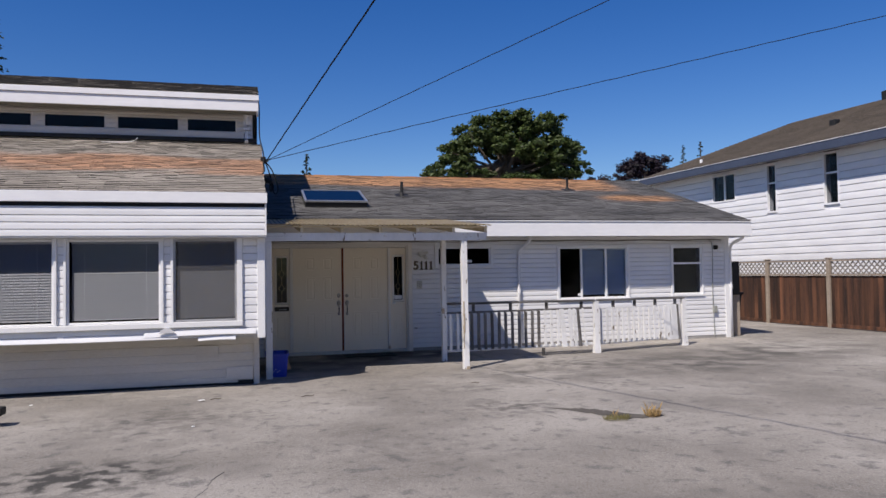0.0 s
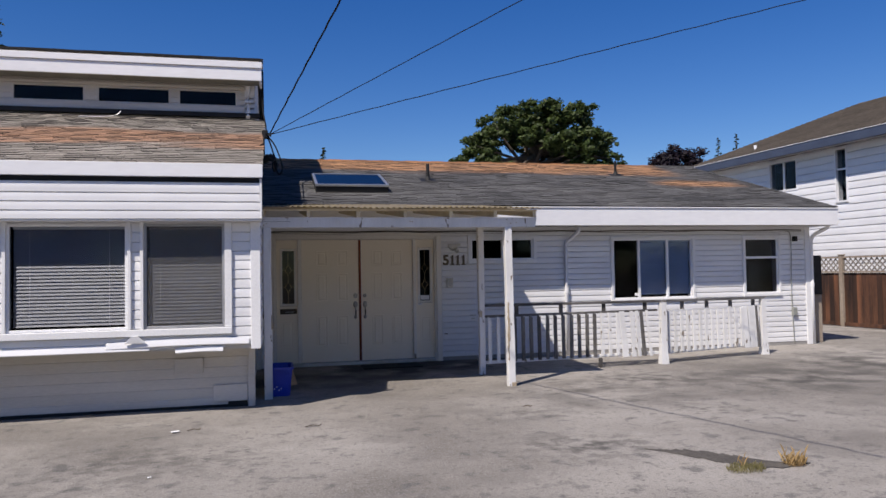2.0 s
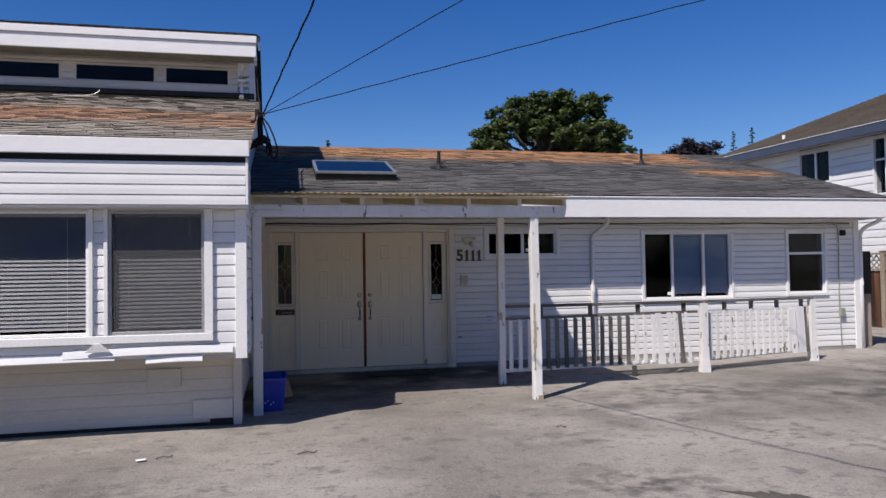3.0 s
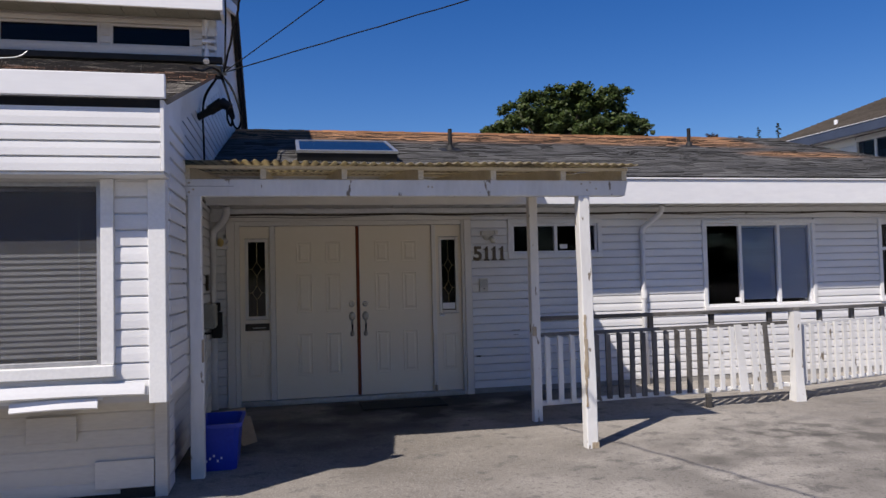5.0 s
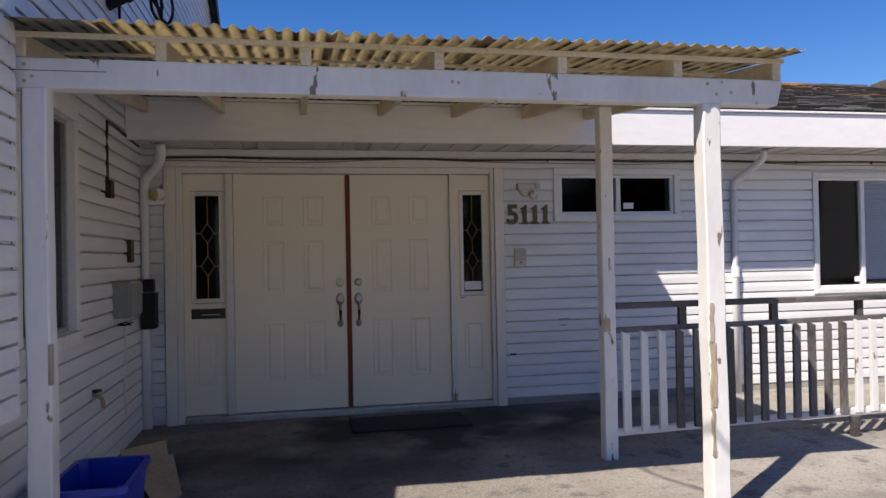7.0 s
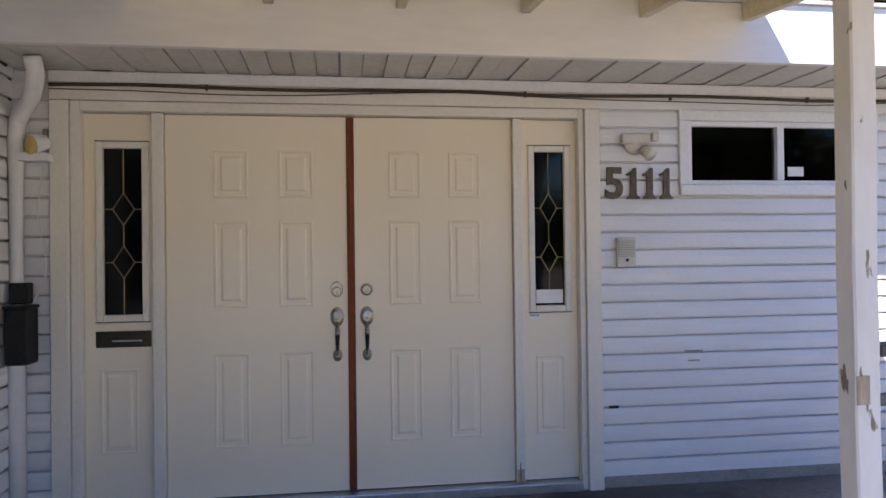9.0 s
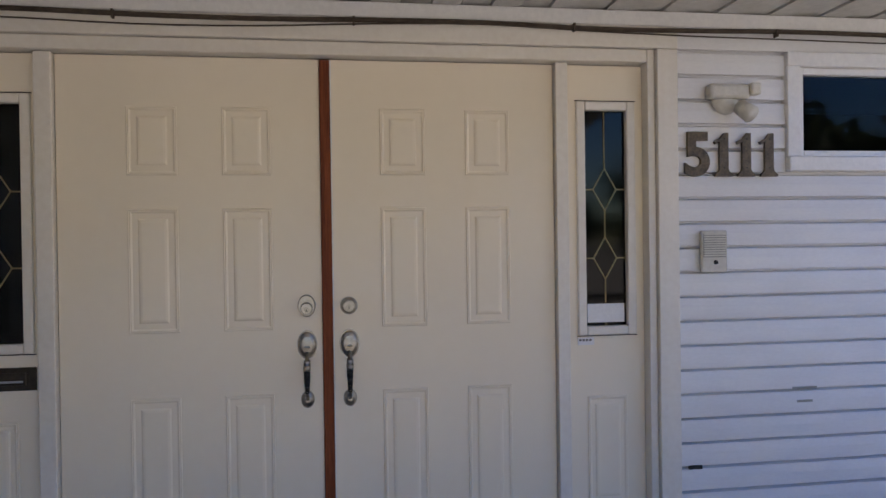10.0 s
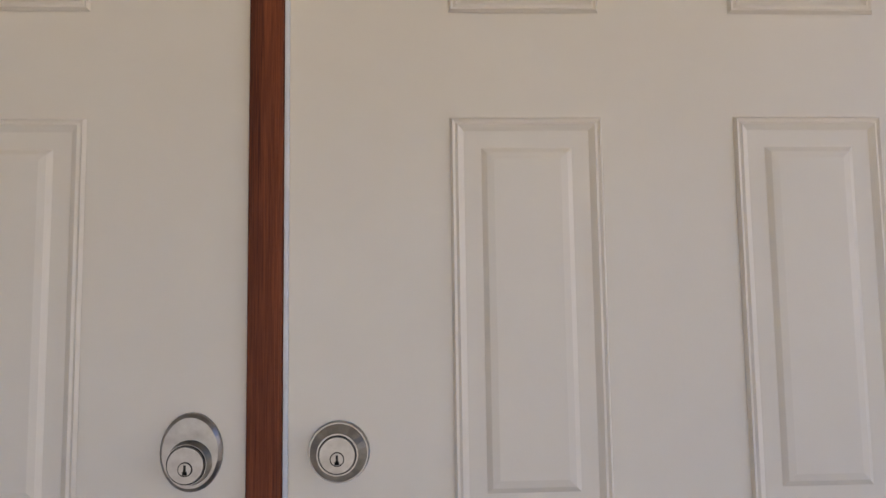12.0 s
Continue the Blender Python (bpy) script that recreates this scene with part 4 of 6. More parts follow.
def handle_set(door, x, side, oval):
    """Deadbolt above a thumb-latch pull handle, on a door face at y 0."""
    zc = 1.183 if oval else 1.190
    bolt = bmesh.new()
    rod(bolt, (x, 0, zc), (x, -0.004, zc), 0.034, 0.0335, 28)
    rod(bolt, (x, -0.004, zc), (x, -0.008, zc), 0.0335, 0.030 if oval else 0.0325, 28)
    if oval:
        for v in bolt.verts:
            v.co.z = zc + (v.co.z - zc) * 1.26 + 0.010
    rod(bolt, (x, -0.006, zc), (x, -0.021, zc), 0.0245 if oval else 0.0325, 0.0215 if oval else 0.0225, 28)
    d = part("deadbolt", bolt, NICKEL, door, "satin nickel deadbolt with a key cylinder", smooth=False)
    rim = rod(bmesh.new(), (x, -0.021, zc), (x, -0.0216, zc), 0.0208, 0.0208, 28)
    part("cylinder_gap", rim, BLACK, d)
    face = rod(bmesh.new(), (x, -0.0216, zc), (x, -0.0240, zc), 0.0196, 0.0190, 28)
    part("cylinder_face", face, NICKEL, d)
    ring = rod(bmesh.new(), (x, -0.0240, zc - 0.004), (x, -0.0245, zc - 0.004), 0.0078, 0.0078, 20)
    part("cylinder_gap", ring, BLACK, d)
    key = rod(bmesh.new(), (x, -0.0245, zc - 0.004), (x, -0.0255, zc - 0.004), 0.0068, 0.0066, 20)
    part("key_cylinder", key, NICKEL, d)
    slot = boxed(x - 0.0012, -0.0263, zc - 0.0095, x + 0.0012, -0.0254, zc + 0.0005)
    block(slot, x - 0.0024, -0.0263, zc - 0.0098, x + 0.0024, -0.0254, zc - 0.0060)
    part("keyhole", slot, BLACK, d)
    h = bmesh.new()
    for y0, y1, r0, r1 in ((0, -0.005, 0.038, 0.0375), (-0.005, -0.010, 0.0345, 0.030), (-0.010, -0.014, 0.030, 0.021), (-0.014, -0.016, 0.021, 0.008)):
        rod(h, (x, y0, 1.045), (x, y1, 1.045), r0, r1, 32)
    for v in h.verts:
        v.co.z = 1.045 + (v.co.z - 1.045) * 1.45
    plate = part("handle_plate", h, NICKEL, door, "domed oval satin nickel backplate")
    bow = [(x, -0.012, 1.012), (x, -0.032, 1.005), (x, -0.048, 0.98), (x, -0.054, 0.93), (x, -0.048, 0.875), (x, -0.028, 0.848), (x, -0.004, 0.838)]
    pull = part("pull_handle", sweep(spline(bow, 5), 0.0075, 12), NICKEL, door, "curved nickel pull handle", smooth=True)
    for z0, z1, y0, y1, r0, r1 in ((0.990, 0.974, -0.040, -0.049, 0.0115, 0.0130), (0.972, 0.950, -0.050, -0.053, 0.0135, 0.0125)):
        part("bead", rod(bmesh.new(), (x, y0, z0), (x, y1, z1), r0, r1, 16), NICKEL, pull, "bright collar above the grip", smooth=True)
    grip = bmesh.new()
    for z0, z1, y0, y1, r0, r1 in ((0.950, 0.925, -0.053, -0.0545, 0.0120, 0.0112), (0.925, 0.895, -0.0545, -0.052, 0.0112, 0.0096), (0.895, 0.868, -0.052, -0.045, 0.0096, 0.0080)):
        rod(grip, (x, y0, z0), (x, y1, z1), r0, r1, 16)
    part("grip", grip, BLACK, pull, "dark tapered grip", smooth=True)
    foot = bmesh.new()
    for y0, y1, r0, r1 in ((0, -0.004, 0.026, 0.0255), (-0.004, -0.009, 0.0235, 0.019), (-0.009, -0.013, 0.019, 0.009)):
        rod(foot, (x, y0, 0.836), (x, y1, 0.836), r0, r1, 24)
    for v in foot.verts:
        v.co.z = 0.836 + (v.co.z - 0.836) * 1.3
    part("handle_foot", foot, NICKEL, door, "domed oval foot of the pull")
    latch = boxed(x - 0.011, -0.045, 1.032, x + 0.011, -0.004, 1.039, soft=0.002)
    part("thumb_latch", latch, NICKEL, plate)


door_l = thing("door_1", "closed cream six-panel door with nickel handle", "door", "double entrance doors", "structure", at=(0, DY, 0))
part("leaf", carved(1.122, 2.066, 0.105, 2.130, 0.045, [(a, b, *r) for a, b in ((1.365, 1.545), (1.705, 1.885)) for r in ROWS_Z]), CREAM, door_l)
handle_set(door_l, 2.008, 1, True)
door_r = thing("door_2", "closed cream six-panel door with nickel handle", "door", "double entrance doors", "structure", at=(0, DY, 0))
part("leaf", carved(2.108, 2.986, 0.105, 2.130, 0.045, [(a, b, *r) for a, b in ((2.295, 2.472), (2.628, 2.805)) for r in ROWS_Z]), CREAM, door_r)
handle_set(door_r, 2.168, -1, False)
part("edge_bead", boxed(2.1072, -0.007, 0.105, 2.1125, -0.0006, 2.128, soft=0.001), PAINT, door_r, "thin white bead beside the wooden strip")
part("astragal", boxed(2.0675, -0.010, 0.105, 2.1065, 0.04, 2.128, soft=0.004), BROWN, door_l, "red-brown stained wooden strip between the doors")


def sidelight(name, x0, x1, gx0, gx1, label):
    s = thing(name, label, "sidelight", "sidelights beside the doors", "structure", at=(0, DY, 0))
    gz0, gz1 = 1.045, 1.985
    part("panel", cut_wall(x0, x1, 0.105, 2.130, 0.0, 0.045, [(gx0 + 0.035, gx1 - 0.035, gz0 + 0.035, gz1 - 0.035)], 0), CREAM, s)
    fld = bmesh.new()
    a, b, c, d = x0 + 0.075, x1 - 0.075, 0.36, 0.80
    rings = []
    for inset, y in ((0.0, -0.0008), (0.003, -0.0050), (0.006, -0.0034), (0.009, -0.0050), (0.016, -0.0008), (0.030, -0.0008), (0.036, -0.0046), (0.044, -0.0060)):
        rings.append([fld.verts.new((x, y, z)) for x, z in ((a + inset, c + inset), (b - inset, c + inset), (b - inset, d - inset), (a + inset, d - inset))])
    for p, q in zip(rings, rings[1:]):
        for k in range(4):
            fld.faces.new((p[k], p[(k + 1) % 4], q[(k + 1) % 4], q[k]))
    fld.faces.new(rings[-1])
    part("raised_field", fld, CREAM, s)
    t = 0.036
    for q in ((gx0, gz0, gx0 + t, gz1), (gx1 - t, gz0, gx1, gz1), (gx0 + t, gz0, gx1 - t, gz0 + t), (gx0 + t, gz1 - t, gx1 - t, gz1)):
        part("glass_frame", boxed(q[0], -0.014, q[1], q[2], 0.012, q[3], soft=0.006), JAMB, s)
    a, b, c, d = gx0 + t, gx1 - t, gz0 + t, gz1 - t
    g = part("pane", boxed(a, 0.016, c, b, 0.021, d), PANE_DARK, s, "dark leaded glass")
    mid, h = (a + b) / 2, d - c
    came = []
    z1, z2 = c + h * 0.635, c + h * 0.315
    r = h * 0.098
    for p, q in (((mid, d), (mid, z1 + r)), ((mid, z1 - r), (mid, z2 + r)), ((mid, z2 - r), (mid, c))):
        came.append((p, q))
    for z in (z1, z2):
        w = (b - a) * 0.28
        came += [((mid, z + r), (mid + w, z)), ((mid + w, z), (mid, z - r)), ((mid, z - r), (mid - w, z)), ((mid - w, z), (mid, z + r)), ((a, z), (mid - w, z)), ((mid + w, z), (b, z))]
    for p, q in came:
        part("came", rod(bmesh.new(), (p[0], 0.013, p[1]), (q[0], 0.013, q[1]), 0.0028, n=6), CAME, g)
    part("sealant_line", boxed(gx0 - 0.003, -0.006, gz1 + 0.001, gx1 + 0.003, 0.0, gz1 + 0.004), BLACK, s, "dark gap over the glass frame")
    part("sealant_line", boxed(gx0 - 0.003, -0.006, gz0 - 0.004, gx1 + 0.003, 0.0, gz0 - 0.001), BLACK, s)
    return s


slw = sidelight("window_13", 0.717, 1.056, 0.775, 1.040, "cream sidelight with leaded glass and a mail slot")
sle = sidelight("window_14", 3.042, 3.360, 3.080, 3.326, "cream sidelight with leaded glass and a paper notice")
slot = thing("mail_slot", "dark bronze mail slot in the sidelight", "mail slot", at=(0.908, DY, 0.955))
part("plate", boxed(-0.137, -0.008, -0.042, 0.137, -0.001, 0.042, soft=0.003), SLOT, slot)
part("flap", boxed(-0.105, -0.014, -0.022, 0.105, -0.008, 0.024, soft=0.003), SLOT, slot)
part("lift_bar", boxed(-0.055, -0.019, -0.012, 0.095, -0.014, -0.004, soft=0.002), SILVER, slot, "scratched bright bar")
note = thing("paper_notice", "small white paper notice behind leaded glass", "notice", at=(3.203, DY + 0.012, 1.082))
part("sheet", boxed(-0.078, -0.002, 0.012, 0.042 + 0.036, 0.0, 0.088), SCREEN_LABEL, note)
lab = thing("torn_label", "torn paper label below the sidelight glass", "label", at=(3.112, DY, 1.028))
part("paper", boxed(-0.033, -0.0018, -0.022, 0.035, 0.0, 0.008), SCREEN_LABEL, lab)
for k in range(4):
    part("print_bar", boxed(-0.028 + 0.014 * k, -0.0028, -0.006, -0.018 + 0.014 * k, -0.0019, 0.002), TAR, lab)

rot = thing("rotted_post_foot", "dark rotted foot of the door mullion", "wood rot", at=(3.012, DY - 0.032, 0.10))
part("bare_wood", boxed(-0.02, -0.004, 0.0, 0.022, 0.0, 0.075, soft=0.001), BARE, rot)
part("split", boxed(-0.004, -0.006, 0.01, 0.0, -0.0035, 0.11), BLACK, rot)

# ---- porch cover ----
BEAM_Y, BEAM_Z0, BEAM_Z1 = 11.24, 2.135, 2.264


def post(name, label, x, y, w, z1, lean=(0, 0), material=None, taper=0.0):
    """A square wooden post with worn arrises, a little out of plumb."""
    p = thing(name, label, "post", "porch posts", at=(x, y, G))
    bm = bmesh.new()
    rings = []
    rnd = random.Random(int(x * 100))
    n = 9
    for k in range(n + 1):
        f = k / n
        z, h = f * (z1 - G), w / 2 * (1 + taper * (1 - f))
        dx, dy = lean[0] * f + rnd.uniform(-0.003, 0.003), lean[1] * f + rnd.uniform(-0.003, 0.003)
        c = h * 0.86
        rings.append([bm.verts.new((dx + a, dy + b, z)) for a, b in ((-c, -h), (c, -h), (h, -c), (h, c), (c, h), (-c, h), (-h, c), (-h, -c))])
    for a, b in zip(rings, rings[1:]):
        for j in range(8):
            bm.faces.new((a[j], a[(j + 1) % 8], b[(j + 1) % 8], b[j]))
    bm.faces.new(rings[0][::-1])
    bm.faces.new(rings[-1])
    part("shaft", bm, material or PEELING, p)
    return p


post_l = post("porch_post", "white painted wooden porch post beside the wing", 0.602, BEAM_Y, 0.098, BEAM_Z0, (-0.006, 0))
part("bare_strip", boxed(0.036, -0.052, 0.85, 0.052, -0.02, 1.02, soft=0.003), BARE, post_l, "split bare wood at the edge")
post_r = post("porch_post", "white porch post with paint peeled to bare wood", 3.712, BEAM_Y, 0.098, BEAM_Z0, (-0.014, 0))
for a, b, c, d in ((-0.051, -0.034, 0.34, 0.58), (-0.053, -0.022, 0.584, 0.90), (-0.054, -0.030, 0.904, 1.10)):
    strip = bmesh.new()
    rnd = random.Random(int(c * 100))
    left, right = [], []
    for k in range(9):
        z = c + (d - c) * k / 8
        left.append((a + rnd.uniform(-0.003, 0.006), z))
        right.append((b + rnd.uniform(-0.004, 0.004), z))
    rim = left + right[::-1]
    front = [strip.verts.new((x, -0.0535, z)) for x, z in rim]
    back = [strip.verts.new((x, -0.040, z)) for x, z in rim]
    for k in range(8):
        strip.faces.new((front[k], front[17 - k], front[16 - k], front[k + 1]))
    for k in range(18):
        strip.faces.new((front[k], front[(k + 1) % 18], back[(k + 1) % 18], back[k]))
    part("bare_patch", strip, BARE, post_r, "bare brown wood where paint has peeled")
part("rusty_foot", boxed(-0.01, -0.053, 0.0, 0.052, -0.03, 0.05, soft=0.002), BARE, post_r, "rotted brown foot")
post_b = post("porch_post", "cream-white porch post at the railing", 3.66, 12.42, 0.088, 2.36, (0, 0), PEELING)
part("bare_patch", boxed(-0.045, -0.0465, 0.84, 0.0, -0.043, 0.93, soft=0.001), BARE, post_b, "dark bare patch")

beam = thing("porch_beam", "white painted timber beam across the porch", "beam", at=(0.46, BEAM_Y, BEAM_Z0))
bm = boxed(0, -0.045, 0, 3.64, 0.045, BEAM_Z1 - BEAM_Z0, soft=0.006)
for v in bm.verts:
    if v.co.x > 3.6 and v.co.z < 0.05:
        v.co.x -= 0.03
part("timber", bm, PEELING, beam)
for x, z in ((0.10, 0.10), (0.13, 0.05), (0.10, 0.03), (3.22, 0.10), (3.30, 0.11), (3.27, 0.05), (3.35, 0.06), (1.92, 0.075), (1.95, 0.07)):
    part("knot", rod(bmesh.new(), (x, -0.044, z), (x, -0.0468, z), 0.010, 0.007, 8), BARE, beam, "dark knot or nail hole")
part("crack", boxed(0.02, -0.0458, 0.073, 0.42, -0.044, 0.076), BLACK, beam, "thin split along the grain")

# rafters rise from the beam to the low roof's eave
R_Y0, R_Z0, R_Y1, R_Z1 = BEAM_Y - 0.05, BEAM_Z1, EAVE_Y - 0.02, 2.53
RAFTER_X = [0.545, 1.10, 1.715, 2.32, 2.92, 3.52, 4.065]
bm = bmesh.new()
pts = [(R_Y0, R_Z0), (R_Y1, R_Z1), (R_Y1, R_Z1 + 0.095), (R_Y0, R_Z0 + 0.095)]
sides = [[bm.verts.new((x, y - R_Y0, z - R_Z0)) for y, z in pts] for x in (-0.023, 0.023)]
bm.faces.new(sides[0])
bm.faces.new(sides[1][::-1])
for k in range(4):
    bm.faces.new((sides[0][k], sides[0][(k + 1) % 4], sides[1][(k + 1) % 4], sides[1][k]))
bmesh.ops.bevel(bm, geom=list(bm.edges), offset=0.003, segments=1, affect="EDGES")
rafter_mesh = mesh_of(bm, "rafter", RAFTER)
cover = thing("porch_cover", "yellowed corrugated plastic porch roof on cream rafters", "porch roof", at=(0.44, BEAM_Y, BEAM_Z1))
for x in RAFTER_X:
    ob = new("rafter", rafter_mesh)
    ob.parent = cover
    ob.location = (x - 0.44, R_Y0 - BEAM_Y, R_Z0 - BEAM_Z1)
slope = (R_Z1 - R_Z0) / (R_Y1 - R_Y0)
for y in (11.7, 12.45, 13.1):
    z = R_Z0 + 0.095 + slope * (y - R_Y0)
    part("purlin", boxed(0.0, y - BEAM_Y - 0.012, z - BEAM_Z1, 3.74, y - BEAM_Y + 0.012, z - BEAM_Z1 + 0.012), RAFTER, cover)


part("nailing_strip", boxed(0.03, R_Y0 - BEAM_Y - 0.024, R_Z0 - BEAM_Z1 + 0.078, 3.65, R_Y0 - BEAM_Y - 0.002, R_Z0 - BEAM_Z1 + 0.101, soft=0.003), RAFTER, cover, "thin batten under the front edge of the sheets")


def corrugated(x0, x1, y0, y1, z0, slope, wave=0.0735, amp=0.0105, lift=0.0):
    """A wavy sheet with thickness, ragged at its front edge."""
    bm = bmesh.new()
    n = int((x1 - x0) / wave * 8)
    rows = []
    rnd = random.Random(int(x0 * 50))
    edge = {}
    for side in (0, 0.002):
        for i, f in enumerate((0.0, 0.03, 0.35, 0.7, 1.0)):
            row = []
            for k in range(n + 1):
                x = x0 + (x1 - x0) * k / n
                y = y0 + (y1 - y0) * f
                if i == 0:
                    y += edge.setdefault(k, 0.008 * math.sin(x * 9) + rnd.uniform(-0.003, 0.003))
                z = z0 + slope * (y - y0) + amp * math.sin(2 * math.pi * x / wave) + side + lift + 0.006 * math.sin(x * 2.3 + f * 3)
                row.append(bm.verts.new((x, y, z)))
            rows.append(row)
    for base in (0, 5):
        for a, b in zip(rows[base:base + 5], rows[base + 1:base + 5]):
            for k in range(n):
                bm.faces.new((a[k], a[k + 1], b[k + 1], b[k]))
    for k in range(n):
        bm.faces.new((rows[0][k], rows[5][k], rows[5][k + 1], rows[0][k + 1]))
    return bm


S_Z = R_Z0 + 0.095 + 0.012 + 0.016
for k, (a, b) in enumerate(((0.44, 0.90), (0.86, 1.85), (1.80, 2.55), (2.50, 3.25), (3.20, 4.12))):
    bm = corrugated(a, b, BEAM_Y - 0.19, EAVE_Y + 0.12, S_Z - 0.012, slope, amp=0.0105 if k else 0.0015, lift=0.003 * (k % 2))
    bmesh.ops.transform(bm, matrix=Matrix.Translation((-0.44, -BEAM_Y, -BEAM_Z1)), verts=bm.verts)
    part("corrugated_sheet", bm, CORRUGATED, cover, "translucent yellowed fibreglass sheet", smooth=True)

# ---- railing ----
def railing():
    r = thing("railing", "weathered white wooden railing with leaning loose pickets", "railing", at=(6.7, 12.6, G))
    origin = Vector((6.7, 12.6, G))

    def at(bm):
        bmesh.ops.transform(bm, matrix=Matrix.Translation(-origin), verts=bm.verts)
        return bm

    def beam_between(a, b, w, h, soft=0.004):
        a, b = Vector(a), Vector(b)
        bm = boxed(0, -w / 2, 0, (b - a).length, w / 2, h, soft=soft)
        bmesh.ops.transform(bm, matrix=Matrix.Translation(a) @ (b - a).to_track_quat("X", "Z").to_matrix().to_4x4(), verts=bm.verts)
        return at(bm)

    bays = (((3.71, 12.43), (6.62, 12.60), 1.03, 1.02), ((6.76, 12.62), (8.90, 13.15), 1.02, 1.0))
    rnd = random.Random(3)
    for k, ((xa, ya), (xb, yb), za, zb) in enumerate(bays):
        cut = 0.47 if k == 0 else 0.0
        xm, ym, zm = xa + (xb + 0.06 - xa) * cut, ya + (yb - ya) * cut, za + (zb - za) * cut
        if cut:
            part("handrail", beam_between((xa, ya, za), (xm - 0.003, ym, zm), 0.09, 0.038), RAIL_TOP, r, "dark weathered handrail with flaking paint")
        part("handrail", beam_between((xm, ym, zm), (xb + 0.06, yb, zb), 0.09, 0.038), RAIL_GREY, r, "greyed handrail with flaking paint")
        za2, zb2 = za - 0.16, zb - 0.14
        part("top_rail", beam_between((xa, ya, za2), (xb, yb, zb2), 0.04, 0.035), RAIL_GREY if k == 0 else PEELING, r)
        part("bottom_rail", beam_between((xa, ya, 0.19), (xb, yb, 0.20), 0.045, 0.045), PEELING, r)
        n = 22 if k == 0 else 16
        for j in range(n):
            f = (j + 0.5) / n
            x, y = xa + (xb - xa) * f, ya + (yb - ya) * f
            zt = za2 + (zb2 - za2) * f
            if xb - x < (0.72 if k == 0 else 0.45):
                continue
            lean = rnd.uniform(-0.006, 0.006)
            bm = boxed(x - 0.026, y - 0.052, 0.215, x + 0.026, y - 0.024, zt + 0.012, soft=0.003)
            for v in bm.verts:
                if v.co.z > 0.5:
                    v.co.z -= 0.022 if v.co.x > x else 0.0
                    v.co.x += lean
            # Balusters within the porch shadow get the darkened, worn tone.
            part("baluster", at(bm), PICKET_WORN_SHADED if k == 0 and 0.15 < f < 0.62 else PEELING, r)
        for j in range(4):
            f = (j + 0.7) / 4
            x, y = xa + (xb - xa) * f, ya + (yb - ya) * f
            part("spacer_block", at(boxed(x - 0.025, y - 0.018, za - 0.135, x + 0.025, y + 0.018, za + (zb - za) * f + 0.002)), RAIL_TOP if k == 0 else PICKET_WORN_SHADED, r)
        for top, foot, w in ((-0.66, -0.60, 0.085), (-0.49, -0.45, 0.058), (-0.40, -0.36, 0.048), (-0.32, -0.27, 0.052), (-0.22, -0.15, 0.040)):
            top, foot = top * (1 if k == 0 else 0.62), foot * (1 if k == 0 else 0.62)
            y = ya + (yb - ya) * (xb + top - xa) / (xb - xa) - 0.052
            bm = boxed(xb + top - w / 2, y - 0.010, 0.185, xb + top + w / 2, y + 0.008, za2 + 0.03, soft=0.003)
            for v in bm.verts:
                if v.co.z < 0.5:
                    v.co.x += foot - top + (v.co.x - xb - top) * 0.25
            part("loose_picket", at(bm), PICKET_WORN_SHADED if top in (-0.32, -0.22 * 0.62) else PEELING, r, "wide loose picket leaning out of line")
    for x, y, z1 in ((6.69, 12.60, 1.015), (8.94, 13.17, 1.0)):
        bm = bmesh.new()
        rings = []
        for z, w in ((G, 0.125), (0.25, 0.100), (0.55, 0.088), (z1, 0.088)):
            rings.append([bm.verts.new((x + a * w / 2, y + b * w / 2 - 0.05, z)) for a, b in ((-1, -1), (1, -1), (1, 1), (-1, 1))])
        for a, b in zip(rings, rings[1:]):
            for j in range(4):
                bm.faces.new((a[j], a[(j + 1) % 4], b[(j + 1) % 4], b[j]))
        bm.faces.new(rings[-1])
        bm.faces.new(rings[0][::-1])
        part("post", at(bm), PEELING, r, "flared white railing post")
    part("foot", at(boxed(5.56, 12.48, G, 5.61, 12.53, 0.19, soft=0.004)), RAIL_TOP, r, "dark short foot under the bottom rail")
    return r


railing()

# ---- downspouts, cables and fittings on the low house ----
def downspout(label, pts, r=0.036):
    d = thing("downspout", label, "downspout", "downspouts", at=pts[0])
    o = Vector(pts[0])
    part("pipe", sweep([Vector(p) - o for p in pts], r, 12), FASCIA, d, smooth=True)
    for p in pts[-2:-1]:
        bm = sweep([Vector(p) - o + Vector((0, 0, -0.05)), Vector(p) - o + Vector((0, 0, 0.05))], r + 0.006, 12)
        part("collar", bm, FASCIA, d)
    return d


downspout("white downspout with ribbed elbows in the porch corner", spline([(0.60, MY - 0.30, 2.335), (0.60, MY - 0.26, 2.25), (0.54, MY - 0.16, 2.16), (0.45, MY - 0.07, 2.08), (0.43, MY - 0.06, 1.95)], 5) + [Vector((0.43, MY - 0.06, 1.0)), Vector((0.43, MY - 0.06, G))], 0.04)
downspout("white downspout on the siding beside the sliding window", spline([(5.93, MY - 0.30, 2.33), (5.93, MY - 0.26, 2.25), (5.86, MY - 0.12, 2.14), (5.78, MY - 0.05, 2.05), (5.77, MY - 0.045, 1.9)], 5) + [Vector((5.77, MY - 0.045, 1.2)), Vector((5.77, MY - 0.045, G))], 0.034)
downspout("white downspout at the far corner of the house", spline([(10.98, MY - 0.40, 2.33), (10.97, MY - 0.35, 2.27), (10.92, MY - 0.1, 2.17), (10.9, MY - 0.02, 2.05)], 5) + [Vector((10.9, MY - 0.02, 1.2)), Vector((10.9, MY - 0.02, G))], 0.034)

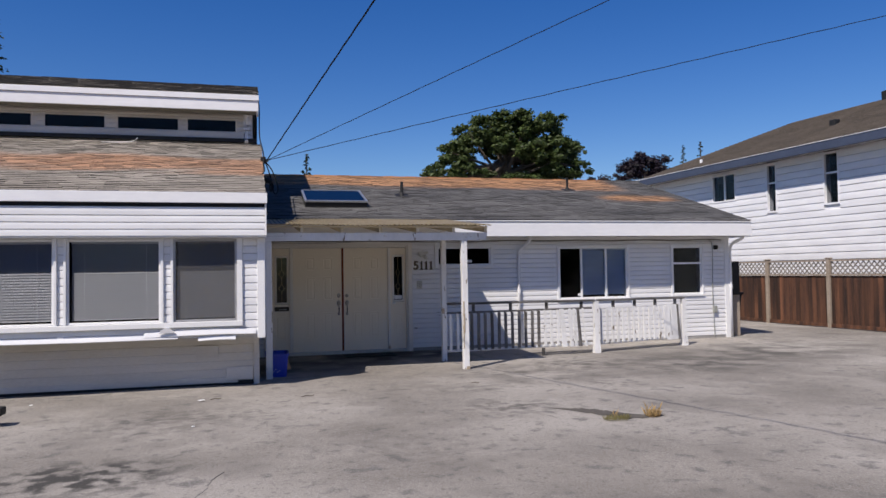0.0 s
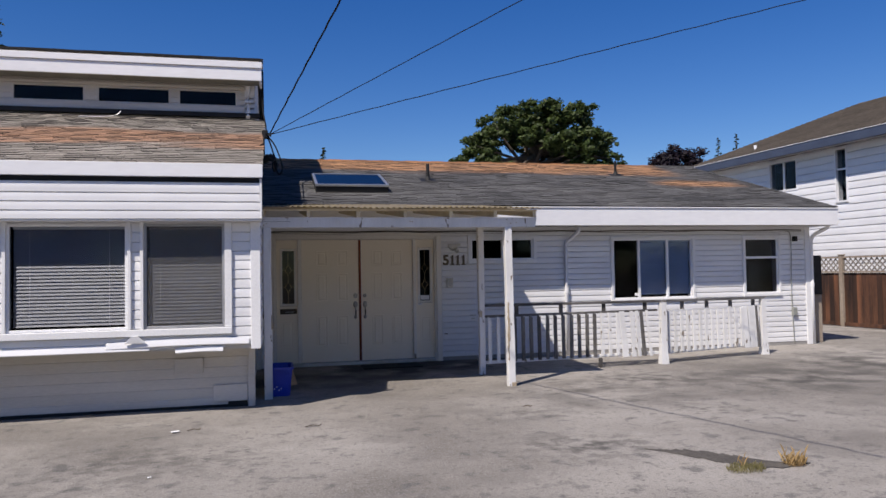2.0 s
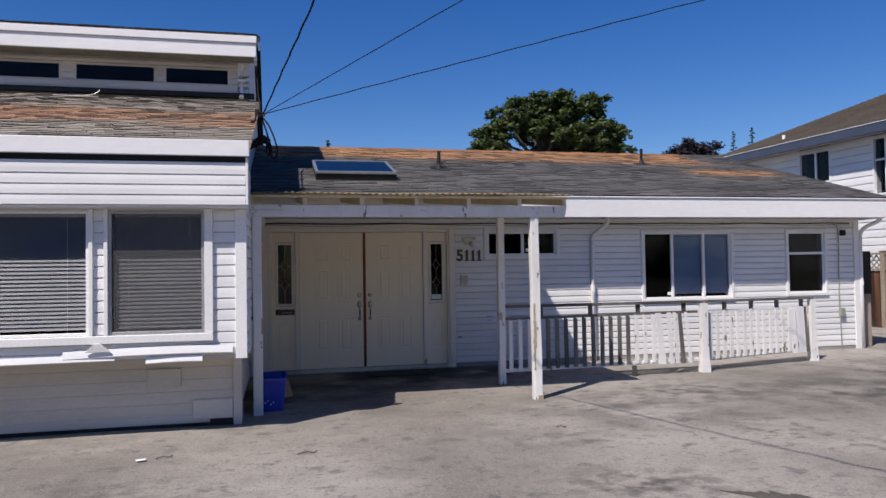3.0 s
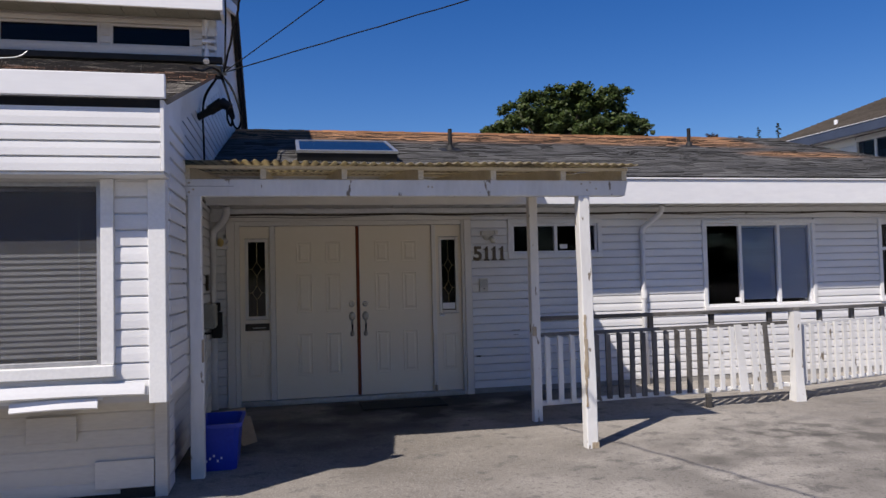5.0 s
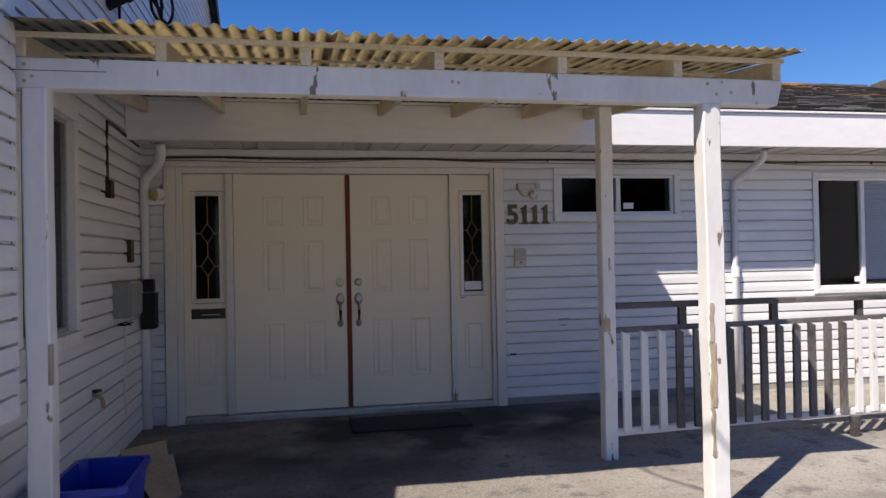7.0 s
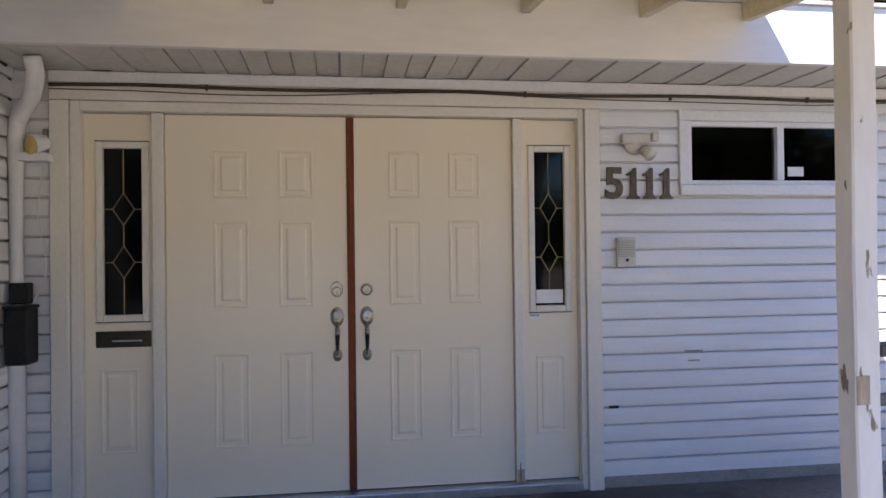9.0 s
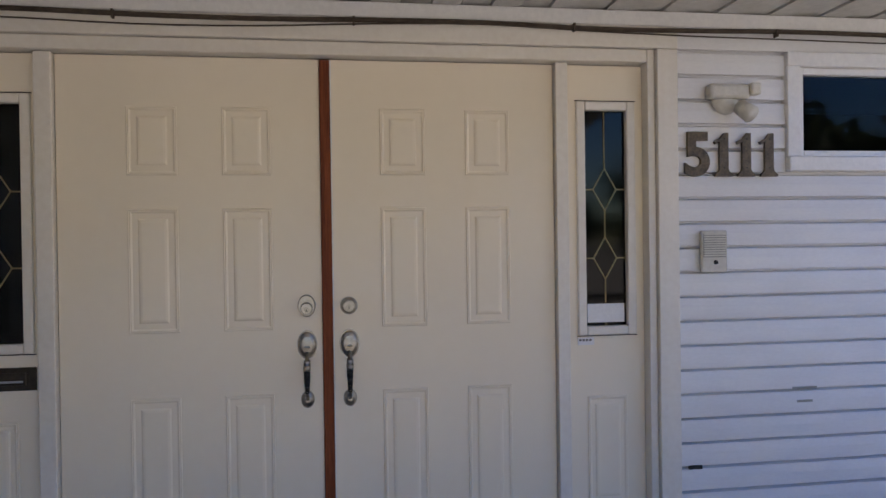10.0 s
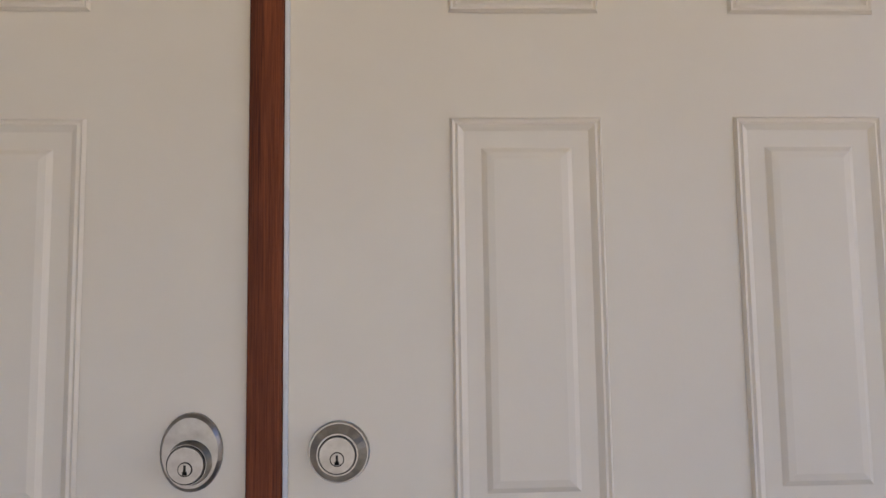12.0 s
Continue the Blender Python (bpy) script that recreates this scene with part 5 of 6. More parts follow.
wire = thing("wall_cable", "faded brown cable stapled along the frieze under the eave", "cable", at=(0.5, MY - 0.045, 2.27))
pts = [(0.08 + 0.42 * k, -0.004 * (k % 2), 0.006 * math.sin(k * 1.7) - 0.012) for k in range(25)]
part("cable", sweep(spline(pts, 3), 0.0095, 8), CABLE_OLD, wire)
part("cable", sweep(spline([(x, y - 0.006, z - 0.022 - 0.014 * math.sin(k * 0.9)) for k, (x, y, z) in enumerate(pts)], 3), 0.003, 6), CABLE_OLD, wire)
for k in range(1, 12):
    part("clip", boxed(0.85 * k - 0.004, -0.014, -0.03, 0.85 * k + 0.004, 0.012, 0.0), CABLE_OLD, wire)
wire2 = thing("wall_cable", "black cable running down the siding near the corner", "cable", at=(10.42, MY - 0.02, 2.24))
part("cable", sweep(spline([(-0.1, -0.02, 0.0), (0.0, -0.015, -0.05), (0.02, -0.012, -0.4), (0.0, -0.012, -1.2), (0.03, -0.012, -2.15)], 5), 0.009, 6), GREY_BOX, wire2)
part("junction_box", boxed(0.06, -0.07, -0.20, 0.13, 0.01, -0.10, soft=0.01), BLACK, wire2)
part("outlet_box", boxed(0.0, -0.05, -1.62, 0.09, 0.01, -1.47, soft=0.008), GREY_BOX, wire2)

# house number
digits = thing("house_number", "tarnished bronze house number 5111 on white siding", "house number", at=(3.512, MY - 0.022, 1.678))


def digit_five(x, height):
    curve = bpy.data.curves.new("digit", "FONT")
    curve.body, curve.size, curve.extrude, curve.offset, curve.bevel_depth = "5", 0.225, 0.006, 0.006, 0.0012
    tmp = bpy.data.objects.new("digit", curve)
    scene.collection.objects.link(tmp)
    bpy.context.view_layer.update()
    me = bpy.data.meshes.new_from_object(tmp.evaluated_get(bpy.context.evaluated_depsgraph_get()))
    bpy.data.objects.remove(tmp)
    me.materials.clear()
    me.materials.append(BRONZE)
    xs = [v.co.x for v in me.vertices]
    zs = [v.co.y for v in me.vertices]
    lo, hi, b, t = min(xs), max(xs), min(zs), max(zs)
    for v in me.vertices:
        v.co.x, v.co.y = (v.co.x - lo) / (hi - lo) * height * 0.59, (v.co.y - b) / (t - b) * height
    ob = new("digit", me)
    ob.parent = digits
    ob.matrix_basis = Matrix.Translation((x, 0, 0)) @ Matrix.Rotation(radians(90), 4, "X")
    tagged(ob, "tarnished bronze digit 5")


def digit_one(x, height):
    """A slab-footed one: stem, flared foot and a slanting flag."""
    h, w = height, height * 0.105
    rim = [(-h * 0.21, 0), (h * 0.21, 0), (h * 0.21, h * 0.05), (w * 1.25, h * 0.11), (w, h * 0.18), (w, h), (w * 0.1, h), (-h * 0.10, h * 0.87), (-h * 0.24, h * 0.80), (-h * 0.21, h * 0.74), (-w, h * 0.80), (-w, h * 0.18), (-w * 1.25, h * 0.11), (-h * 0.21, h * 0.05)]
    bm = bmesh.new()
    front = [bm.verts.new((x + a, -0.007, b)) for a, b in rim]
    back = [bm.verts.new((x + a, 0.007, b)) for a, b in rim]
    bm.faces.new(front)
    bm.faces.new(back[::-1])
    for k in range(len(rim)):
        bm.faces.new((front[k], back[k], back[(k + 1) % len(rim)], front[(k + 1) % len(rim)]))
    one = part("digit", bm, BRONZE, digits, "tarnished bronze digit 1")
    for z in (0.2, 0.86):
        part("screw", rod(bmesh.new(), (x, -0.0068, h * z), (x, -0.0085, h * z), 0.0032, n=8), BLACK, one)


digit_five(0.0, 0.180)
for x in (0.168, 0.266, 0.366):
    digit_one(x, 0.176)

bell = thing("intercom", "ivory plastic door intercom with a small button", "intercom", at=(3.628, MY - 0.018, 1.376))
part("body", boxed(-0.055, -0.022, -0.084, 0.055, 0.0, 0.084, soft=0.006), PLASTIC, bell)
for k in range(10):
    part("grille_slat", boxed(-0.047, -0.028, 0.066 - 0.0095 * k, 0.047, -0.0225, 0.0720 - 0.0095 * k), PLASTIC, bell)
part("grille_back", boxed(-0.049, -0.0235, -0.024, 0.049, -0.0222, 0.072), GREY_BOX, bell, "dark speaker opening")
part("button", rod(bmesh.new(), (0.004, -0.021, -0.044), (0.004, -0.028, -0.044), 0.0095, 0.008, 14), BLACK, bell)
for z in (-0.074, 0.078):
    part("screw", rod(bmesh.new(), (0.0, -0.021, z), (0.0, -0.0235, z), 0.003, n=8), SILVER, bell)

sensor = thing("motion_light_bracket", "white double floodlight bracket over the house number", "floodlight", at=(3.70, MY - 0.01, 2.00))
part("plate", boxed(-0.095, -0.05, -0.014, 0.08, 0.0, 0.048, soft=0.014), PLASTIC, sensor)
bm = bmesh.new()
bmesh.ops.create_uvsphere(bm, u_segments=18, v_segments=10, radius=0.062, matrix=Matrix.Translation((-0.01, -0.012, -0.01)) @ Matrix.Diagonal((1, 0.45, 1, 1)))
part("round_base", bm, PLASTIC, sensor, smooth=True)
bm = rod(bmesh.new(), (0.03, -0.05, -0.045), (0.05, -0.10, -0.085), 0.03, 0.036, 16)
part("sensor_head", bm, PLASTIC, sensor, smooth=True)
part("lens_box", boxed(0.075, -0.066, 0.002, 0.118, -0.012, 0.05, soft=0.008), PLASTIC, sensor)

flood = thing("wall_floodlight", "old floodlight with a yellowed lens on a bracket", "floodlight", at=(0.525, MY - 0.02, 1.95))
part("bracket", boxed(-0.07, -0.09, -0.085, 0.07, 0.0, -0.045, soft=0.004), FASCIA, flood)
part("housing", rod(bmesh.new(), (0.045, -0.03, 0.015), (-0.005, -0.085, -0.005), 0.034, 0.055, 18), FASCIA, flood)
bm = bmesh.new()
bmesh.ops.create_uvsphere(bm, u_segments=18, v_segments=10, radius=0.052, matrix=Matrix.Translation((-0.008, -0.088, -0.006)) @ Matrix.Rotation(radians(-45), 4, "Z") @ Matrix.Diagonal((1, 0.4, 1, 1)))
part("lens", bm, YELLOW_LENS, flood, "yellowed lamp lens", smooth=True)
part("knuckle", rod(bmesh.new(), (0.04, -0.03, 0.015), (0.03, 0.0, 0.08), 0.014, n=10), SILVER, flood)
part("cord", sweep(spline([(0.03, -0.03, -0.09), (0.0, -0.03, -0.35), (0.04, -0.03, -0.62), (-0.03, -0.04, -0.82)], 5), 0.004, 6), FASCIA, flood)

mail = thing("letter_box", "black metal letter box on the siding by the door", "letter box", at=(0.47, MY - 0.10, 1.02))
part("body", boxed(-0.055, -0.075, -0.16, 0.055, 0.06, 0.12, soft=0.012), BLACK, mail)
part("top_box", boxed(-0.05, -0.03, 0.135, 0.035, 0.05, 0.24, soft=0.008), BLACK, mail)
part("lid", boxed(-0.06, -0.08, 0.115, 0.06, 0.06, 0.13, soft=0.004), BLACK, mail)

meter = thing("electric_meter_box", "grey electric box on the wing's side wall", "electric box", at=(0.365, 13.45, 1.14))
part("body", boxed(0.0, -0.17, -0.13, 0.15, 0.17, 0.13, soft=0.012), GREY_BOX, meter)
part("cover", boxed(0.15, -0.15, -0.11, 0.162, 0.15, 0.11, soft=0.006), GREY_BOX, meter)
part("coil", sweep(spline([(0.08 + 0.04 * math.cos(k), -0.1 + 0.05 * math.sin(k) + 0.01 * k, -0.17 - 0.006 * (k % 4)) for k in range(14)], 3), 0.004, 6), CABLE, meter)
part("cord", sweep(spline([(0.06, 0.08, -0.15), (0.05, 0.10, -0.4), (0.05, 0.05, -0.6), (0.05, 0.10, -0.85)], 5), 0.005, 6), FASCIA, meter)
pipe = thing("conduit", "bent brown conduit with a small box on the siding", "conduit", at=(0.365, 13.17, 1.97))
part("pipe", sweep(spline([(0.03, 1.0, 0.37), (0.035, 0.5, 0.385), (0.035, 0.06, 0.39), (0.035, 0.0, 0.34), (0.035, 0.0, -0.02)], 5), 0.012, 8), SLOT, pipe)
part("box", boxed(0.0, -0.045, -0.13, 0.07, 0.045, -0.01, soft=0.006), SLOT, pipe)
plug = thing("wall_outlet", "brown weatherproof outlet box on the siding", "outlet", at=(0.365, 13.78, 1.49))
part("box", boxed(0.0, -0.06, -0.09, 0.06, 0.06, 0.08, soft=0.008), SLOT, plug)
tap = thing("hose_tap", "old brass hose tap on the siding", "tap", at=(0.375, 12.75, 0.55))
part("spout", sweep(spline([(0, 0, 0.03), (0.05, 0, 0.03), (0.08, 0, 0.0), (0.085, 0, -0.05)], 5), 0.012, 8), BRASS, tap)
part("wheel", rod(bmesh.new(), (0.05, 0, 0.05), (0.05, 0, 0.065), 0.028, n=12), SLOT, tap)
part("stem", rod(bmesh.new(), (0.05, 0, 0.02), (0.05, 0, 0.055), 0.006, n=8), BRASS, tap)

# mat, bin and cardboard
tagged(part("doormat", boxed(2.05, 13.55, G + 0.001, 3.0, 14.05, G + 0.018, soft=0.005), MAT, None, "black rubber doormat before the double doors"), "", "doormat")
bin_ = thing("recycling_bin", "blue plastic recycling bin beside the porch post", "bin", at=(0.725, 11.62, G + 0.001))


def tub(w0, d0, w1, d1, h, wall):
    """An open tapered tub with a rolled rim and thick walls."""
    bm = bmesh.new()
    rings = []
    for w, d, z in ((w0, d0, 0), (w0 * 0.3 + w1 * 0.7, d0 * 0.3 + d1 * 0.7, h * 0.72), (w1, d1, h - 0.03), (w1 + 0.03, d1 + 0.03, h - 0.03), (w1 + 0.03, d1 + 0.03, h), (w1 - wall, d1 - wall, h), (w0 - wall, d0 - wall, 0.02)):
        ring = []
        for sx, sy in ((-1, -1), (1, -1), (1, 1), (-1, 1)):
            c = 0.035
            a = (sx * (w / 2 - c), sy * d / 2)
            b = (sx * w / 2, sy * (d / 2 - c))
            ring += [b, a] if sx * sy > 0 else [a, b]
        rings.append([bm.verts.new((x, y, z)) for x, y in ring])
    for a, b in zip(rings, rings[1:]):
        for k in range(8):
            bm.faces.new((a[k], a[(k + 1) % 8], b[(k + 1) % 8], b[k]))
    bm.faces.new(rings[0][::-1])
    bm.faces.new(rings[-1])
    return bm


part("tub", tub(0.27, 0.46, 0.33, 0.54, 0.36, 0.012), BLUE, bin_)
for k in range(5):
    part("printed_mark", boxed(-0.09 + 0.028 * k, -0.250, 0.07 + 0.02 * (k % 3), -0.078 + 0.028 * k, -0.236, 0.085 + 0.02 * (k % 3)), SCREEN_LABEL, bin_, "worn white print")
carton = thing("cardboard_sheet", "flattened brown cardboard leaning by the blue bin", "cardboard", at=(0.94, 12.35, G + 0.001))
for k, (w, tilt, turn, dx) in enumerate(((0.28, 20, 40, 0.0), (0.22, 34, 28, 0.06), (0.18, 48, 52, 0.10))):
    bm = boxed(-w / 2, -0.003, 0, w / 2, 0.003, 0.30 - 0.05 * k, soft=0.001)
    bmesh.ops.transform(bm, matrix=Matrix.Translation((dx - 0.12, -0.05 * k, 0.003)) @ Matrix.Rotation(radians(turn), 4, "Z") @ Matrix.Rotation(radians(-tilt), 4, "X"), verts=bm.verts)
    part("flap", bm, CARD, carton)

# ---- roof fittings ----
def roof_z(y):
    return EAVE_Z + SLOPE * (y - EAVE_Y)


for x, y, h in ((3.67, 16.1, 0.33), (8.23, 17.12, 0.33)):
    v = thing("vent_pipe", "dark vent pipe with flashing on the shingle roof", "vent pipe", "roof vent pipes", at=(x, y, roof_z(y)))
    part("pipe", rod(bmesh.new(), (0, 0, -0.05), (0, 0, h), 0.032, n=14), BLACK, v)
    bm = boxed(-0.16, -0.17, 0.016, 0.16, 0.17, 0.022, soft=0.002)
    bmesh.ops.transform(bm, matrix=Matrix.Rotation(math.atan(SLOPE), 4, "X"), verts=bm.verts)
    part("flashing", bm, BLACK, v)
    part("boot", rod(bmesh.new(), (0, 0, 0), (0, 0, 0.09), 0.075, 0.036, 14), BLACK, v)

light = thing("skylight", "white-framed skylight with bluish glass on the shingle roof", "skylight", at=(2.03, 15.3, roof_z(15.3)))
tilt = Matrix.Rotation(math.atan(SLOPE), 4, "X")
hw, hd = 0.63, 0.60
for n, a, m in (("curb", (-hw, -hd, 0.0, hw, -hd + 0.05, 0.12), BLACK), ("curb", (-hw, hd - 0.05, 0.0, hw, hd, 0.12), BLACK), ("curb", (-hw, -hd + 0.05, 0.0, -hw + 0.05, hd - 0.05, 0.12), BLACK), ("curb", (hw - 0.05, -hd + 0.05, 0.0, hw, hd - 0.05, 0.12), BLACK), ("frame", (-hw - 0.01, -hd - 0.01, 0.122, hw + 0.01, -hd + 0.035, 0.16), SILVER), ("frame", (-hw - 0.01, hd - 0.035, 0.122, hw + 0.01, hd + 0.01, 0.16), SILVER), ("frame", (-hw - 0.01, -hd + 0.037, 0.122, -hw + 0.035, hd - 0.037, 0.16), SILVER), ("frame", (hw - 0.035, -hd + 0.037, 0.122, hw + 0.01, hd - 0.037, 0.16), SILVER), ("pane", (-hw + 0.035, -hd + 0.037, 0.146, hw - 0.035, hd - 0.037, 0.152), SKY_PANE)):
    bm = boxed(*a, soft=0.003 if n != "pane" else 0)
    bmesh.ops.transform(bm, matrix=tilt, verts=bm.verts)
    part(n, bm, m, light)
bm = boxed(-hw + 0.055, -hd + 0.055, 0.012, hw - 0.055, hd - 0.055, 0.02)
bmesh.ops.transform(bm, matrix=tilt, verts=bm.verts)
# Shaft darkness under the glass is coloured in.
part("shaft_floor", bm, DARK_ROOM, light)

# wing downpipe at the clerestory's end
pipe = thing("downspout", "short white downspout at the clerestory's end", "downspout", "downspouts", at=(0.26, CL_Y - 0.05, 4.94))
part("pipe", sweep([(0, 0, 0), (0, 0, -0.5), (0, -0.05, -0.56)], 0.04, 10), FASCIA, pipe)
part("bracket", boxed(-0.05, -0.045, -0.3, 0.05, 0.06, -0.27), FASCIA, pipe)

# ---- service mast and overhead cables ----
A = Vector((0.58, 13.5, 3.72))
mast = thing("service_head", "black service bracket with looped cables at the roof edge", "cable bracket", at=A)
part("bracket", boxed(-0.06, -0.06, -0.06, 0.03, 0.06, 0.06, soft=0.01), BLACK, mast)
part("insulator", rod(bmesh.new(), (0.02, 0, 0), (0.08, 0, 0.0), 0.03, n=12), GREY_BOX, mast)
for way in ([(0.12, -0.24, -0.42), (0.16, -0.22, -0.60), (0.21, -0.19, -0.63), (0.235, -0.19, -0.50), (0.14, -0.10, -0.20), (0.01, 0.0, 0.0)], [(0.10, -0.24, -0.42), (0.10, -0.20, -0.55), (0.13, -0.05, -0.57), (0.12, -0.02, -0.35), (0.02, 0.0, 0.0)], [(0.11, -0.25, -0.42), (0.13, -0.24, -0.52), (0.16, -0.15, -0.50), (0.08, -0.05, -0.20), (0.0, 0.0, 0.02)]):
    part("cable_loop", sweep(spline(way, 6), 0.011, 6), CABLE, mast)
part("drop_cable", sweep(spline([(-0.02, 0.02, -0.04), (-0.16, 0.02, -0.3), (-0.17, 0.10, -0.75), (-0.17, 0.15, -1.12)], 6), 0.010, 6), CABLE, mast)
part("drop_cable", sweep(spline([(-0.02, 0.05, -0.04), (-0.16, 0.08, -0.3), (-0.17, 0.06, -0.75), (-0.17, 0.22, -1.10)], 6), 0.008, 6), CABLE, mast)
head = bmesh.new()
for a, b, r0, r1 in (((-0.20, -0.19, -0.53), (-0.06, -0.20, -0.45), 0.036, 0.040), ((-0.08, -0.20, -0.46), (0.05, -0.23, -0.375), 0.052, 0.056), ((0.04, -0.23, -0.375), (0.13, -0.25, -0.43), 0.056, 0.045)):
    rod(head, a, b, r0, r1, 14)
part("weather_head", head, BLACK, mast, "black cowled cable entry")
part("riser_cable", sweep(spline([(0.0, 0.0, 0.02), (-0.01, 0.8, 0.32), (-0.06, 1.6, 0.75), (-0.06, 1.75, 1.3), (-0.08, 1.9, 1.6)], 6), 0.012, 6), CABLE, mast)
part("roof_cable", sweep(spline([(0.0, 0.0, 0.02), (-0.02, -0.6, -0.12), (-0.02, -1.4, -0.38), (-0.05, -1.9, -0.5)], 6), 0.012, 6), CABLE, mast)
for n, way, length, r, lab in (("overhead_cable", (0.17565, -0.97206, 0.15569), 30, 0.011, "thick black overhead service cable"), ("overhead_cable", (0.57097, -0.80146, 0.17791), 34, 0.0055, "thin black overhead wire"), ("overhead_cable", (0.88619, -0.42858, 0.17604), 36, 0.0065, "twisted overhead wire to the house")):
    w = Vector(way)
    pts = []
    for k in range(181):
        f = k / 180
        p = w * length * f + Vector((0.6, 0.3, 0.7)) * (r * 1.3 * math.sin(k * 1.9) * min(1, k / 6))
        p.z += -0.5 * math.sin(math.pi * f) * (f * (1 - f)) * 0.6
        pts.append(p)
    c = tagged(part(n, sweep(pts, r, 6), CABLE, None, lab), "", "cable", "overhead cables")
    c.location = A + Vector((0.05, 0, 0))

# ---- loose siding on the wing ----
def loose_strip(x0, x1, z, h, sag, out, label):
    bm = bmesh.new()
    n = 14
    cols = []
    for k in range(n + 1):
        f = k / n
        x = x0 + (x1 - x0) * f
        zz = z + sag * math.sin(math.pi * f * 0.8)
        oo = WF - 0.022 - out * math.sin(math.pi * f) ** 2
        cols.append([bm.verts.new(p) for p in ((x, oo, zz), (x, oo - 0.012, zz + 0.01), (x, oo - 0.006, zz + h * 0.5), (x, oo + 0.004, zz + h), (x, oo + 0.012, zz + h), (x, oo + 0.012, zz))])
    for a, b in zip(cols, cols[1:]):
        for j in range(6):
            bm.faces.new((a[j], a[(j + 1) % 6], b[(j + 1) % 6], b[j]))
    bm.faces.new(cols[0])
    bm.faces.new(cols[-1][::-1])
    return tagged(part("loose_siding_strip", bm, WHITE, None, label), "", "siding strip", "loose siding strips")


loose_strip(-1.05, 0.40, 0.79, 0.075, 0.022, 0.018, "warped white siding strip hanging loose under the sill")
loose_strip(-0.36, 0.13, 0.728, 0.062, 0.010, 0.004, "broken white siding strip hanging below the bay")
loose_strip(-3.4, -0.62, 0.775, 0.065, -0.012, 0.012, "bent white siding strip along the foot of the bay")
def base_patch(x0, x1, z0, z1, label):
    """A flat offcut of siding nailed over the base wall, slightly bowed."""
    bm = boxed(x0, WLOW - 0.012, z0, x1, WLOW + 0.004, z1, soft=0.003)
    for v in bm.verts:
        v.co.y -= 0.008 * math.sin((v.co.x - x0) / (x1 - x0) * math.pi)
    return tagged(part("siding_offcut", bm, WHITE_OLD_SHADED, None, label), "", "siding offcut", "siding offcuts on the base wall")


base_patch(-0.01, 0.365, 0.118, 0.305, "pale siding offcut nailed near the base corner")
base_patch(-0.43, -0.12, 0.45, 0.62, "grey siding offcut nailed under the bay")
# No real opening: a black block supplies the hole's darkness.
part("hole_shade_block", boxed(0.15, WLOW - 0.009, G, 0.365, WLOW + 0.004, 0.112), BLACK, wall_low, "black block for shade in a broken hole at the wall's foot")
chip = thing("broken_trim_piece", "broken white trim piece stuck under the sill", "trim piece", at=(-0.76, WF - 0.055, 0.905))
bm = boxed(-0.10, -0.008, -0.05, 0.11, 0.010, 0.03, soft=0.004)
for v in bm.verts:
    if v.co.z > 0:
        v.co.x *= 0.3
        v.co.y -= 0.012
part("piece", bm, PAINT, chip)

# ---- yard ----
def tuft(name, x, y, n, r, h, material, label, seed):
    rnd = random.Random(seed)
    verts, faces = [], []
    for _ in range(n):
        a, d = rnd.uniform(0, 6.283), r * math.sqrt(rnd.random())
        px, py = d * math.cos(a) * 1.5, d * math.sin(a)
        hh, b, w = h * rnd.uniform(0.4, 1.1), rnd.uniform(0, 6.283), rnd.uniform(0.0012, 0.0026)
        lx, ly = hh * rnd.uniform(0.1, 0.7) * math.cos(b), hh * rnd.uniform(0.1, 0.7) * math.sin(b)
        k = len(verts)
        verts += [(px - w * math.sin(b), py + w * math.cos(b), 0), (px + w * math.sin(b), py - w * math.cos(b), 0), (px + lx * 0.5, py + ly * 0.5, hh * 0.75), (px + lx, py + ly, hh)]
        faces += [(k, k + 1, k + 2), (k + 2, k + 1, k + 3)]
    me = bpy.data.meshes.new(name)
    me.from_pydata(verts, [], faces)
    me.materials.append(material)
    ob = new(name, me)
    ob.location = (x, y, G + 0.004)
    return tagged(ob, label, "weeds", "weeds in the pothole", "stuff")


def crack(pts, width, label):
    """A shallow dark crack in the asphalt, as a thin uneven ribbon with thickness."""
    bm = bmesh.new()
    rnd = random.Random(int(pts[0][0] * 10))
    path = spline([(x, y, G + 0.0035) for x, y in pts], 8)
    rows = []
    for a in path:
        w = width * rnd.uniform(0.4, 1.2)
        j = rnd.uniform(-0.012, 0.012)
        rows.append([bm.verts.new((a.x + j, a.y - w / 2 + j, a.z)), bm.verts.new((a.x + j, a.y + w / 2 + j, a.z)), bm.verts.new((a.x + j, a.y + w / 2 + j, a.z - 0.02)), bm.verts.new((a.x + j, a.y - w / 2 + j, a.z - 0.02))])
    for a, b in zip(rows, rows[1:]):
        for k in range(4):
            bm.faces.new((a[k], a[(k + 1) % 4], b[(k + 1) % 4], b[k]))
    return tagged(part("ground_crack", bm, TAR, None, label), "", "crack", "cracks in the asphalt", "structure")


